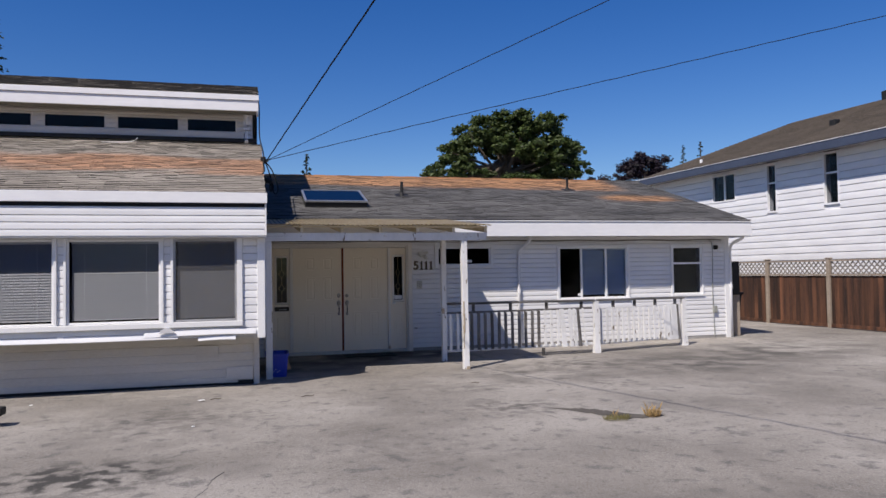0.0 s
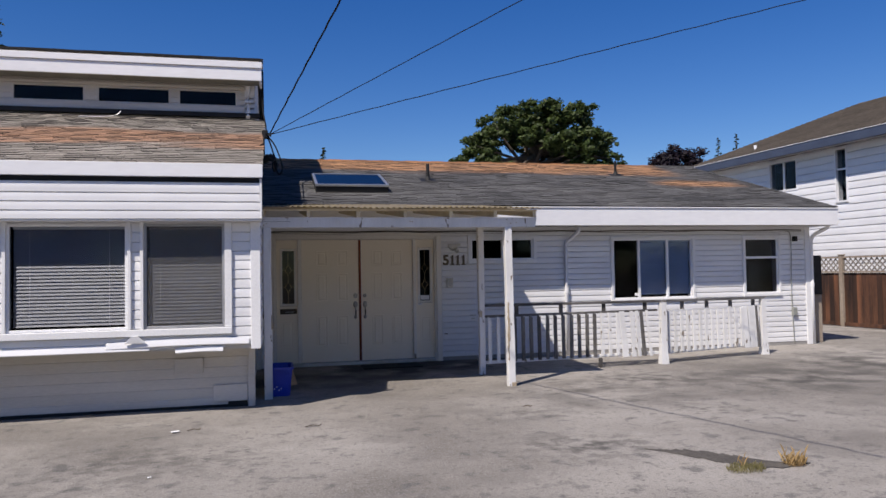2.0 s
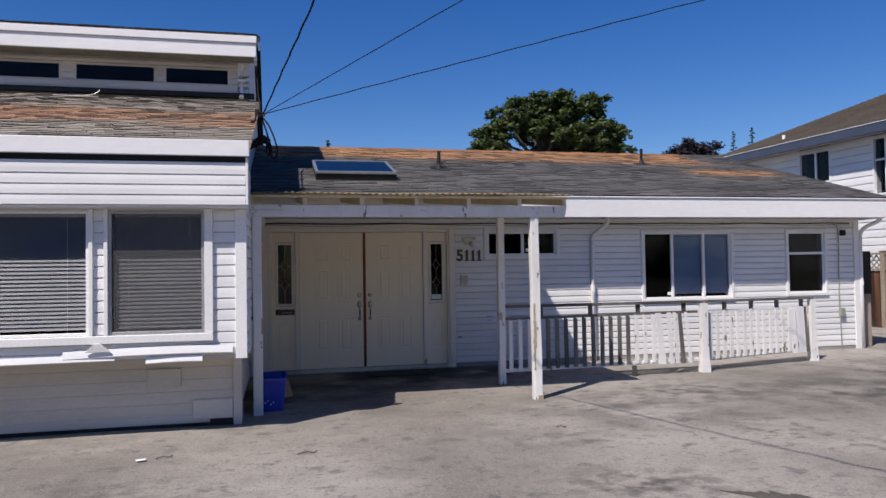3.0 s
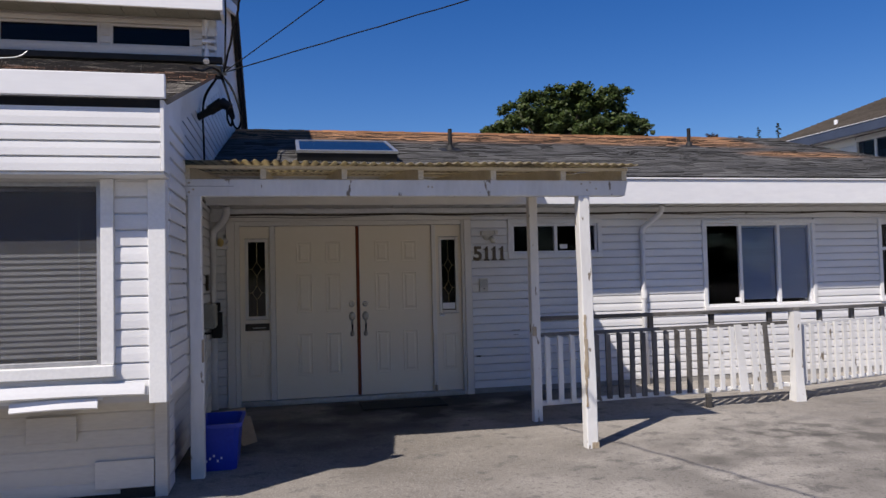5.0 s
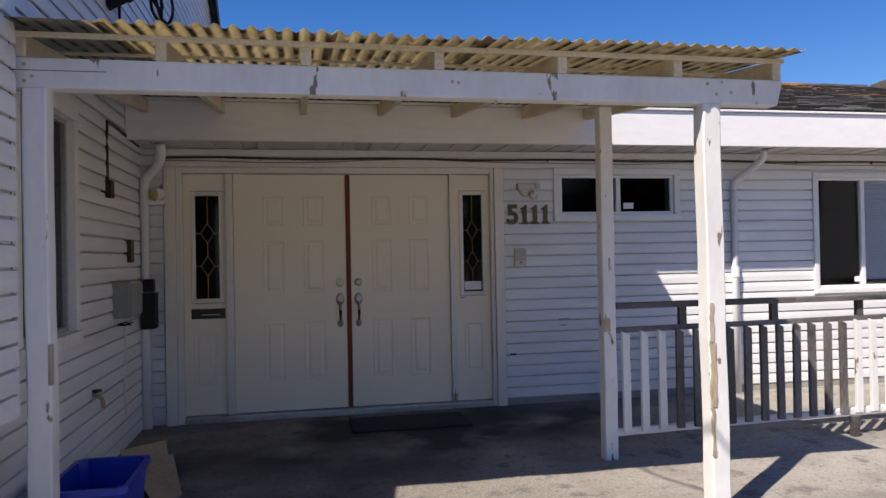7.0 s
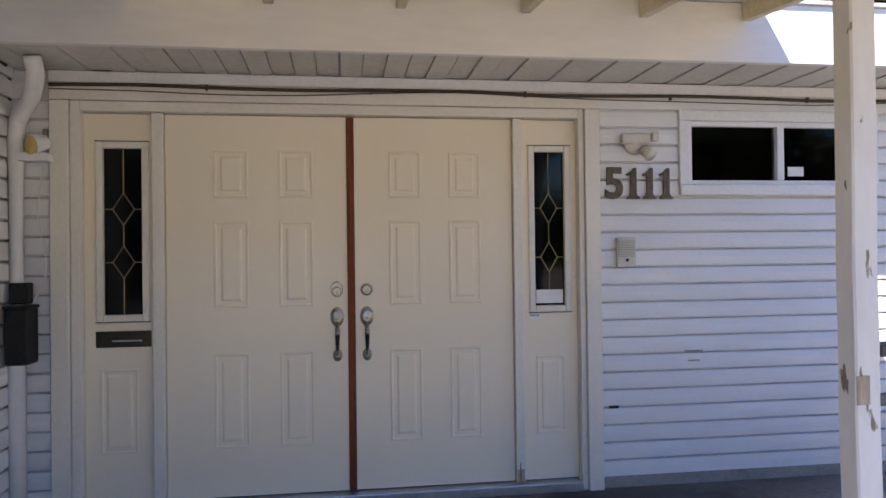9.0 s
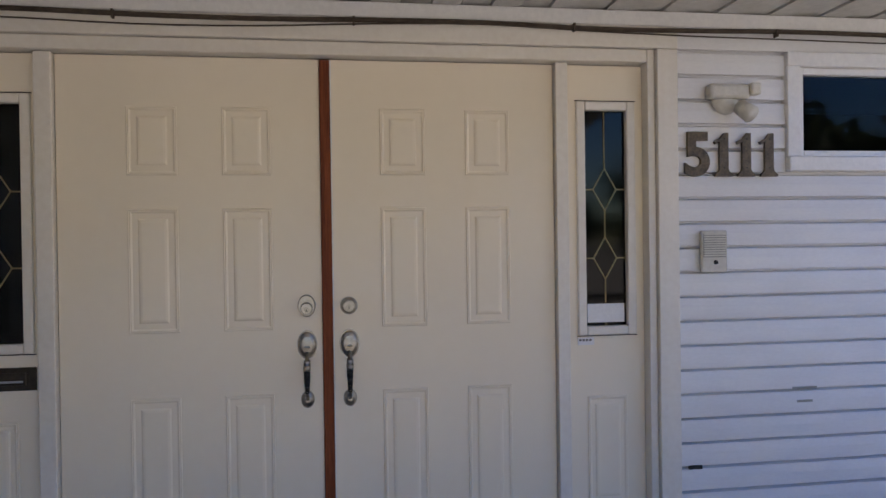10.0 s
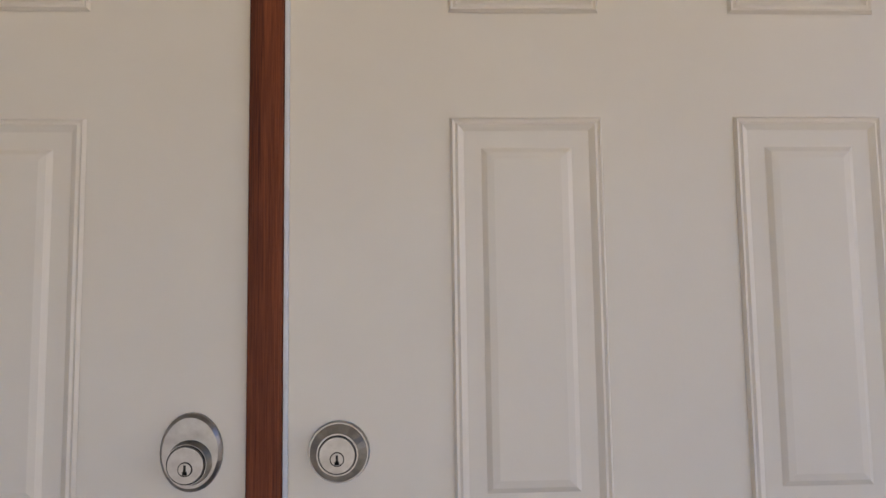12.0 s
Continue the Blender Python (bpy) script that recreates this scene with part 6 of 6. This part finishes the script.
def hollow():
    """A shallow hollow with a thin tail, its rim uneven."""
    bm = bmesh.new()
    rnd = random.Random(5)
    spine = spline([(-0.52, 0.73, 0), (-0.32, 0.56, 0), (-0.08, 0.30, 0), (0.16, 0.05, 0), (0.46, -0.03, 0)], 8)
    last = len(spine) - 1
    rows = []
    for k, c in enumerate(spine):
        f = k / last
        w = 0.008 + 0.20 * math.sin(math.pi * min(1, f * 1.02)) ** 1.8 * (0.8 + 0.7 * f)
        a, b = w * rnd.uniform(0.7, 1.15), w * rnd.uniform(0.7, 1.15)
        rows.append([bm.verts.new((c.x + rnd.uniform(-0.01, 0.01), c.y + d, G + h)) for d, h in ((a, 0.003), (a * 0.5, 0.007), (-b * 0.5, 0.007), (-b, 0.003))])
    for a, b in zip(rows, rows[1:]):
        for j in range(3):
            bm.faces.new((a[j], b[j], b[j + 1], a[j + 1]))
    bmesh.ops.recalc_face_normals(bm, faces=bm.faces)
    return bm


soil = tagged(part("soil_patch", hollow(), DIRT, None, "patch of damp brown soil in the broken asphalt"), "", "soil patch", "", "structure")
soil.location = (4.18, 6.90, 0)

for x, y, w, turn in ((-0.27, 9.55, 0.075, 20), (-2.3, 9.9, 0.04, 60), (-0.25, 7.9, 0.03, 10)):
    bm = boxed(-w / 2, -w * 0.3, 0.0, w / 2, w * 0.3, 0.006, soft=0.002)
    for v in bm.verts:
        v.co.z += 0.02 * (v.co.x / w) ** 2
    ob = tagged(part("paper_scrap", bm, SCREEN_LABEL, None, "small white paper scrap on the asphalt"), "", "litter", "litter on the asphalt")
    ob.matrix_basis = pose(x, y, G + 0.004, 0, 0, turn)
for x, y, size, turn in ((-0.10, 9.60, 0.13, 15), (1.04, 9.42, 0.17, 12), (3.4, 9.75, 0.10, -20)):
    bm = sweep(spline([(-size / 2, 0, 0.004), (0, size * 0.12, 0.010), (size * 0.3, -size * 0.02, 0.004), (size / 2, size * 0.1, 0.012)], 5), 0.005, 6)
    ob = tagged(part("twig", bm, BARK, None, "short dark dry twig lying on the asphalt"), "", "twig", "dry twigs on the asphalt")
    ob.matrix_basis = pose(x, y, G + 0.003, 0, 0, turn)
scuff = thing("siding_scuff", "dark scuff and split in the white siding", "scuff", at=(4.03, MY - 0.010, 0.80))
part("mark", boxed(-0.05, -0.003, 0.0, 0.06, 0.0, 0.010, soft=0.001), GREY_BOX, scuff)
part("mark", boxed(-0.03, -0.003, -0.055, 0.04, 0.0, -0.045, soft=0.001), GREY_BOX, scuff)
chip = thing("siding_chip", "broken edge in the white siding beside the doors", "siding damage", at=(3.55, MY - 0.010, 0.50))
part("hole", boxed(-0.03, -0.004, -0.006, 0.03, 0.0, 0.010, soft=0.003), BLACK, chip)

wire = thing("loose_cable", "thin pale cable end lying on the wing roof", "cable", at=(-2.46, 15.1, roof_line(15.1)))
part("strand", sweep(spline([(0.0, 0.0, 0.025), (0.25, 0.02, 0.03), (0.50, 0.0, 0.04), (0.60, 0.0, 0.07), (0.66, 0.01, 0.13)], 6), 0.006, 6), FASCIA, wire)
tuft("weeds", 4.06, 6.84, 420, 0.10, 0.045, GRASS, "green and straw weeds growing in a pothole", 1)
tuft("weeds", 4.50, 6.86, 320, 0.055, 0.075, GRASS_ORANGE, "dead orange weeds growing in a pothole", 2)
tuft("weeds", 4.46, 6.90, 14, 0.09, 0.15, GRASS_ORANGE, "tall dry weed stalks growing in a pothole", 3)
tuft("weeds", 4.12, 6.92, 8, 0.08, 0.10, GRASS_ORANGE, "thin dry weed stalks growing in a pothole", 4)
crack([(-0.06, 5.3), (0.02, 5.55), (0.04, 5.75), (0.12, 5.98)], 0.012, "short bent crack in the asphalt")

wedge = thing("rubber_ramp", "black rubber ramp lying in the yard", "ramp", at=(-2.62, 8.62, G))
bm = boxed(-0.45, -0.22, 0.10, 0.40, 0.22, 0.19, soft=0.02)
for v in bm.verts:
    if v.co.x > 0.3:
        v.co.y *= 0.35
        v.co.z += 0.02
part("plate", bm, BLACK, wedge)
part("foot", boxed(-0.42, -0.18, 0.0, -0.05, 0.18, 0.105, soft=0.02), BLACK, wedge)

# ---- far corner: wooden post and bin ----
gate = thing("gate_post", "grey wooden gate post with a dark panel", "gate post", at=(11.2, 14.5, G))
part("post", boxed(-0.10, -0.06, 0.0, 0.08, 0.06, 1.15, soft=0.008), FENCE_GREY, gate)
part("panel", boxed(-0.12, -0.10, 0.95, 0.06, -0.065, 1.72, soft=0.006), BLACK, gate, "dark upright panel")
bin3 = thing("garbage_bin", "dark wheeled garbage bin behind the house corner", "bin", at=(11.75, 15.6, G))
part("tub", tub(0.40, 0.44, 0.52, 0.58, 0.92, 0.02), BLACK, bin3)
part("lid", boxed(-0.29, -0.32, 0.92, 0.29, 0.32, 0.97, soft=0.02), BLACK, bin3)

# ---- fence ----
F0, F1 = Vector((15.3, 7.0, G - 0.03)), Vector((14.12, 22.6, G - 0.03))
run = (F1 - F0).normalized()
fence_m = Matrix.Translation(F0) @ run.to_track_quat("X", "Z").to_matrix().to_4x4()
fence = thing("fence", "brown board fence with pale lattice along the top", "fence", at=F0)
fence.matrix_basis = fence_m
F_LEN = (F1 - F0).length
board = mesh_of(boxed(0, -0.01, 0.14, 0.136, 0.01, 1.36, soft=0.003), "board", FENCE_WOOD)
for k in range(int(F_LEN / 0.14)):
    ob = new("board", board)
    ob.parent = fence
    ob.location = (0.14 * k, 0.006 * (k % 2), 0)
for k in range(int(F_LEN / 2.1) + 1):
    p = part("post", boxed(2.1 * k - 0.05, -0.03, -0.03, 2.1 * k + 0.05, 0.075, 1.80, soft=0.006), FENCE_GREY, fence)
    part("post_cap", boxed(2.1 * k - 0.065, -0.045, 1.80, 2.1 * k + 0.065, 0.09, 1.825, soft=0.004), FENCE_GREY, p)
for k in range(int(F_LEN / 2.1)):
    a, b = 2.1 * k + 0.05, 2.1 * k + 2.05
    for z, h in ((0.05, 0.09), (1.365, 0.04), (1.73, 0.04)):
        part("rail", boxed(a, -0.02, z, b, 0.05, z + h, soft=0.003), FENCE_GREY if z > 1 else FENCE_WOOD, fence)
    bm = bmesh.new()
    z0, z1 = 1.405, 1.73
    for way, y in ((1, 0.02), (-1, 0.008)):
        s = a - (z1 - z0)
        while s < b:
            p, q = s, s + (z1 - z0)
            za, zb = (z0, z1) if way > 0 else (z1, z0)
            if p < a:
                za += (zb - za) * (a - p) / (q - p)
                p = a
            if q > b:
                zb = za + (zb - za) * (b - p) / (q - p)
                q = b
            if q - p > 0.02:
                d = Vector((q - p, 0, zb - za))
                bmesh.ops.create_cube(bm, size=1, matrix=Matrix.Translation(((p + q) / 2, y, (za + zb) / 2)) @ d.to_track_quat("X", "Z").to_matrix().to_4x4() @ Matrix.Diagonal((d.length, 0.008, 0.032, 1)))
            s += 0.15
    part("lattice", bm, LATTICE, fence, "pale weathered diagonal lattice")

# ---- neighbour's house ----
NB = Matrix.Translation((15.45, 25.1, 0)) @ Matrix.Rotation(radians(-90 + 4.4), 4, "Z")
N_LEN, N_EAVE, N_DEEP = 24.0, 4.86, 7.1
house = thing("neighbour_house", "two-storey white sided house with brown hip roof", "house", at=(15.45, 25.1, 0))
house.matrix_basis = NB
N_WINS = [(3.5, 4.55, 3.88, 4.72), (6.0, 6.33, 3.35, 4.76), (8.16, 8.6, 3.40, 4.78)]
bm = cut_wall(0, N_LEN, 0, N_EAVE, 0.018, 0.2, N_WINS, 0)
bmesh.ops.remove_doubles(bm, verts=bm.verts, dist=0.0005)
nb_wall = part("wall", bm, WHITE, house)
part("end_wall", boxed(0, 0.21, 0, 0.2, N_DEEP, N_EAVE), WHITE, house)
part("end_wall", boxed(N_LEN - 0.2, 0.21, 0, N_LEN, N_DEEP, N_EAVE), WHITE, house)
part("rear_wall", boxed(0.21, N_DEEP - 0.2, 0, N_LEN - 0.21, N_DEEP, N_EAVE), WHITE, house)
# Neighbour's rooms get the same painted dimness.
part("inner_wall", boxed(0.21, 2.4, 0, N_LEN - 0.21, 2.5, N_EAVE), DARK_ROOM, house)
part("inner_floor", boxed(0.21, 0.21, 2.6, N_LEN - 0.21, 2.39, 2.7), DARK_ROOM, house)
bm = bmesh.new()
o, top = 0.45, N_EAVE + 0.22
cs = [bm.verts.new(p) for p in ((-o, -o, top), (N_LEN + o, -o, top), (N_LEN + o, N_DEEP + o, top), (-o, N_DEEP + o, top))]
rs = [bm.verts.new(p) for p in ((N_DEEP / 2, N_DEEP / 2, top + 1.75), (N_LEN - N_DEEP / 2, N_DEEP / 2, top + 1.75))]
lo = [bm.verts.new((v.co.x, v.co.y, top - 0.06)) for v in cs]
for f in ((cs[0], cs[1], rs[1], rs[0]), (cs[1], cs[2], rs[1]), (cs[2], cs[3], rs[0], rs[1]), (cs[3], cs[0], rs[0]), lo[::-1]):
    bm.faces.new(f)
for k in range(4):
    bm.faces.new((cs[k], lo[k], lo[(k + 1) % 4], cs[(k + 1) % 4]))
nb_roof = part("roof", bm, SHINGLE_FAR, house, "brown shingle hip roof")
rows = bmesh.new()
for k in range(1, 34):
    f = k / 34.5
    y, z = -o + (N_DEEP / 2 + o) * f, top + 1.75 * f
    block(rows, -o + (N_DEEP / 2 + o) * f + 0.05, y - 0.01, z - 0.02, N_LEN + o - (N_DEEP / 2 + o) * f - 0.05, y + 0.02, z + 0.016)
tagged(part("shingles", rows, SHINGLE_FAR, nb_roof), "", "", "", "stuff")
part("gutter", boxed(-o - 0.02, -o - 0.11, top - 0.26, N_LEN + o, -o + 0.0, top - 0.018, soft=0.01), GUTTER_BLUE, house, "slate-blue gutter and fascia")
part("gutter_lip", boxed(-o - 0.02, -o - 0.125, top - 0.016, N_LEN + o, -o - 0.0, top + 0.0, soft=0.005), FASCIA, house, "white gutter lip")
part("soffit", boxed(-o, -o, top - 0.20, N_LEN + o, 0.0, top - 0.17), SOFFIT, house)
for x0, x1, z0, z1 in N_WINS:
    w = part("window", cut_wall(x0 - 0.05, x1 + 0.05, z0 - 0.05, z1 + 0.05, -0.03, 0.017, [(x0, x1, z0, z1)], 0), FRAME_W, house, "white-framed dark window")
    part("pane", boxed(x0, 0.05, z0, x1, 0.056, z1), PANE, w).visible_shadow = False
    if x1 - x0 > 0.9:
        part("mullion", boxed((x0 + x1) / 2 - 0.03, 0.02, z0, (x0 + x1) / 2 + 0.03, 0.08, z1), FRAME_W, w)
    else:
        part("mullion", boxed(x0, 0.02, z0 + (z1 - z0) * 0.6, x1, 0.08, z0 + (z1 - z0) * 0.6 + 0.05), FRAME_W, w)
for x, y in ((2.6, 0.25),):
    part("roof_pipe", rod(bmesh.new(), (x, y, top + 0.1), (x, y, top + 0.42), 0.05, n=10), FASCIA, nb_roof, "white roof vent pipe")
part("roof_vent", boxed(7.1, 1.35, top + 0.75, 7.32, 1.57, top + 0.98, soft=0.03), BLACK, nb_roof, "dark box vent")
part("chimney_cap", boxed(7.2, 3.4, top + 1.7, 7.6, 3.7, top + 1.98, soft=0.03), BLACK, nb_roof, "dark metal chimney cap")

# ---- trees ----
def limb(bm, a, b, r0, r1):
    rod(bm, a, b, r0, r1, 9)


def leaf_cloud(centres, count, size, seed, flat=0.8):
    """Many small bent leaves scattered in clumps: one island a leaf."""
    rnd = random.Random(seed)
    verts, faces = [], []
    total = sum(r * r for _, r in centres)
    for c, r in centres:
        for _ in range(int(count * r * r / total)):
            v = Vector((rnd.gauss(0, 1), rnd.gauss(0, 1), rnd.gauss(0, 1))).normalized()
            d = r * min(1.25, abs(rnd.gauss(0, 0.7)))
            p = Vector(c) + Vector((v.x * d, v.y * d, v.z * d * flat))
            u = Vector((rnd.gauss(0, 1), rnd.gauss(0, 1), rnd.gauss(0, 0.5))).normalized()
            w = u.cross(v + Vector((0.01, 0.02, 0.3))).normalized()
            s = size * rnd.uniform(0.6, 1.3)
            k = len(verts)
            drop = Vector((0, 0, -0.25 * s))
            verts += [tuple(p - u * s + drop), tuple(p - w * s * 0.5), tuple(p + u * s + drop), tuple(p + w * s * 0.5)]
            faces += [(k, k + 1, k + 3), (k + 1, k + 2, k + 3)]
    me = bpy.data.meshes.new("crown")
    me.from_pydata(verts, [], faces)
    return me


def broad_tree(name, label, x, y, height, spread, leafs, leaf_mat, seed, clumps=46, size=0.17, low=0.45):
    rnd = random.Random(seed)
    t = thing(name, label, "tree", at=(x, y, G))
    trunk = bmesh.new()
    rings = [(0, 0, 0), (0.1, 0, height * 0.25), (0.05, 0.1, height * 0.5)]
    for k, (a, b) in enumerate(zip(rings, rings[1:])):
        limb(trunk, a, b, 0.36 - 0.08 * k, 0.28 - 0.08 * k)
    centres = []
    while len(centres) < clumps:
        a, up = rnd.uniform(0, 6.283), rnd.random() ** 0.8
        out = math.sqrt(1 - up ** 3.2) * rnd.uniform(0.35, 1.0) ** 0.7
        lobe = 1 + 0.13 * math.sin(3 * a + seed) + 0.08 * math.sin(5 * a)
        c = (spread * out * lobe * math.cos(a), spread * out * lobe * math.sin(a), height * low + height * (1 - low) * up * rnd.uniform(0.72, 0.96) - 0.10 * spread * out)
        if rnd.random() < 0.25 and up < 0.35:
            continue
        centres.append((c, spread * rnd.uniform(0.07, 0.17)))
        if len(centres) % 4 == 0:
            limb(trunk, (0.05, 0.1, height * rnd.uniform(0.34, 0.5)), c, 0.11, 0.03)
    part("trunk", trunk, BARK, t, "branching grey-brown trunk")
    me = leaf_cloud(centres, leafs, size, seed)
    me.materials.append(leaf_mat)
    ob = new("crown", me)
    ob.parent = t
    tagged(ob, "dense uneven crown of small leaves")
    return t


# the large tree: lobes across the line of sight (sideways, height above the lowest limbs, radius)
LOBES = ((-4.2, 0.6, 0.9), (-3.5, 1.7, 1.0), (-2.2, 2.6, 1.2), (-1.0, 3.3, 1.2), (0.2, 3.6, 1.1), (1.4, 3.3, 1.1), (2.6, 3.1, 1.0), (3.3, 2.2, 1.1), (4.1, 1.6, 0.8), (4.5, 0.7, 0.7), (2.9, 1.0, 1.1), (1.8, 1.7, 1.1), (-2.7, 0.8, 0.9), (-0.5, 2.3, 1.0), (0.9, 2.5, 1.1), (0.5, -0.1, 0.8), (-1.2, 0.0, 0.8), (3.4, 0.0, 0.8), (-3.4, 0.0, 0.8), (2.0, 0.0, 0.9), (-5.7, 0.0, 0.45))


def lobed_tree(label, x, y, base, lobes, leaves, seed):
    rnd = random.Random(seed)
    t = thing("tree", label, "tree", at=(x, y, G))
    side = Vector((y, -x, 0)).normalized()
    deep = Vector((x, y, 0)).normalized()
    trunk = bmesh.new()
    fork = Vector((0, 0, base + 0.4))
    rod(trunk, (0, 0, 0), tuple(fork * 0.6), 0.55, 0.42, 12)
    rod(trunk, tuple(fork * 0.58), tuple(fork), 0.43, 0.36, 12)
    rod(trunk, tuple(fork * 0.99), tuple(fork + Vector((0, 0, 1.6))), 0.35, 0.2, 12)
    centres = []
    for u, h, r in lobes:
        for d in ((-1.2, 1.2) if h > 2 else (-1.8, 0.2, 1.9)):
            c = side * u * (1 - 0.06 * abs(d)) + deep * (d + rnd.uniform(-0.5, 0.5)) + Vector((0, 0, base + h - 0.12 * abs(d)))
            rod(trunk, tuple(fork + Vector((0, 0, rnd.uniform(-0.8, 1.2)))), tuple(c), 0.13, 0.03, 7)
            for _ in range(int(15 * r)):
                w = Vector((rnd.gauss(0, 1), rnd.gauss(0, 1), rnd.gauss(0, 1))).normalized()
                centres.append((tuple(c + Vector((w.x, w.y, w.z * 0.75)) * r * rnd.uniform(0.55, 0.95)), r * rnd.uniform(0.20, 0.36)))
    part("trunk", trunk, BARK, t, "branching grey-brown trunk")
    me = leaf_cloud(centres, leaves, 0.12, seed, 0.6)
    me.materials.append(LEAF)
    ob = new("crown", me)
    ob.parent = t
    tagged(ob, "spreading lobed crown with gaps over dark limbs")
    return t


lobed_tree("large spreading green broadleaf tree behind the low house", 15.2, 41.0, 7.05, LOBES, 90000, 21)
broad_tree("tree", "dark purple-leaved plum tree beyond the roof", 26.6, 45.0, 9.7, 3.1, 22000, LEAF_PURPLE, 5, 110, 0.12, 0.62)
broad_tree("tree", "dark purple-leaved plum tree beyond the roof", 23.0, 45.0, 8.5, 1.3, 5000, LEAF_PURPLE, 9, 34, 0.12, 0.6)


def conifer(label, x, y, height, width, seed):
    rnd = random.Random(seed)
    t = thing("conifer", label, "tree", "far conifers", at=(x, y, G))
    part("trunk", rod(bmesh.new(), (0, 0, 0), (0, 0, height), 0.16, 0.015, 8), BARK, t)
    centres = []
    for k in range(60):
        f = (k + 0.5) / 60
        r = width * (1 - f) * rnd.uniform(0.5, 1.0)
        a = 2.4 * k
        centres.append(((r * math.cos(a), r * math.sin(a), height * (0.15 + 0.85 * f)), 0.10 + width * 0.30 * (1 - f)))
    me = leaf_cloud(centres, 3500, 0.11, seed, 0.5)
    me.materials.append(LEAF_DARK)
    ob = new("crown", me)
    ob.parent = t
    return t


conifer("thin dark conifer tip beyond the roofs", 31.8, 48.0, 10.9, 1.4, 1)
conifer("thin dark conifer tip beyond the roofs", 33.3, 48.0, 11.2, 1.2, 2)
conifer("thin dark conifer tip behind the low house", 3.4, 42.0, 8.5, 1.6, 3)
conifer("dark conifer tip behind the tall wing", -10.6, 36.0, 13.3, 1.7, 4)

# unseen tree belt on the street side, behind the walker, added to darken window reflections
rnd = random.Random(12)
centres = [((90 * math.sin(a) + rnd.uniform(-4, 4), -70 * math.cos(a) + rnd.uniform(-6, 6), rnd.uniform(1.0, 15.0)), rnd.uniform(3.0, 4.5)) for a in [-1.7 + 3.4 * k / 110 for k in range(111)]]
me = leaf_cloud(centres, 70000, 1.1, 3)
me.materials.append(LEAF)
tagged(new("added_tree_belt", me), "added unseen belt of green trees for window reflections", "woods", "", "stuff")

# ---- siding boards ----
FRONT = Matrix.Translation((0, MY + 0.016, 0))
pad = [(0.565, 3.49, 0.0, 2.29), (3.96, 5.22, 1.70, 2.19), (6.65, 8.36, 0.96, 2.16), (9.38, 10.21, 1.0, 2.16)]
courses(wall_main, FRONT, MX0, MX1 - 0.08, 0.11, 2.29, 0.099, pad, WHITE, 0.026)
setting("baseboard", boxed(3.485, MY - 0.002, G, MX1, MY + 0.017, 0.11), STONE, "grey concrete foundation strip", "foundation")
WING = Matrix.Translation((0, WF + 0.016, 0))
strips = [(WX, WIN_1[1] + 0.036, 0, 3), (WIN_2[0] - 0.036, WIN_2[1] + 0.036, 0, 3), (WIN_3[0] - 0.036, WIN_3[1] + 0.076, 0.92, 3)]
courses(wall_wing, WING, WIN_1[1], 0.425, 0.80, 2.14, 0.103, [(WX, 0.228, 0.9, 1.0)] + strips, WHITE)
courses(wall_wing, WING, WX, WIN_3[1], 0.78, 0.925, 0.07, [], WHITE, 0.012)
courses(apron, Matrix.Translation((0, L_EAVE_Y + 0.010, 0)), WX, 0.53, 2.165, 2.535, 0.088, [], WHITE, 0.020)
courses(wall_low, Matrix.Translation((0, WLOW + 0.018, 0)), WX, 0.372, 0.05, 0.755, 0.117, [], WHITE_OLD_SHADED, 0.005)
courses(wall_cl, Matrix.Translation((0, CL_Y + 0.016, 0)), WX, 0.36, CL_Z0 + 0.12, 4.80, 0.1, [(a, b, 0, 9) for a, b in CL_WINS], WHITE_OLD_SHADED)
SIDE = Matrix.Rotation(radians(90), 4, "Z")
courses(side_front, Matrix.Translation((0.512, 0, 0)) @ SIDE, WF + 0.09, 11.16, LOW_Z, 2.61, 0.103, [], WHITE, 0.030)
courses(side_low, Matrix.Translation((0.427, 0, 0)) @ SIDE, WLOW + 0.09, 11.16, G, LOW_Z - 0.02, 0.103, [], WHITE, 0.022)
courses(wall_side, Matrix.Translation((0.364, 0, 0)) @ SIDE, 11.17, MY - 0.005, G, 2.70, 0.103, [(11.535, 12.515, 0.93, 2.305)], WHITE, 0.034)


def gable_span(z):
    low = max(11.2, L_EAVE_Y + (z - 0.02 - L_EAVE_Z) / L_SLOPE + 0.35)
    if z > roof_line(CL_Y) - 0.05:
        low = CL_Y + 0.02
    if z > 5.2:
        low = max(low, UP_Y + (z + 0.12 - UP_Z) / up_slope)
    high = EAVE_Y + (z + 0.1 - EAVE_Z) / SLOPE if z < RIDGE_Z - 0.1 else UP_RIDGE_Y + (UP_RIDGE_Z - 0.14 - z) / 0.617
    return low, min(high, BACK_Y)


courses(wall_gable, Matrix.Translation((0.364, 0, 0)) @ SIDE, 11.2, BACK_Y, 2.72, 6.3, 0.103, [], WHITE, 0.018, gable_span)
pad = [(a - 0.05, b + 0.05, c - 0.05, d + 0.05) for a, b, c, d in N_WINS]
courses(nb_wall, Matrix.Translation((0, 0.016, 0)), 0, N_LEN, 0.2, N_EAVE, 0.205, pad, WHITE, 0.035)
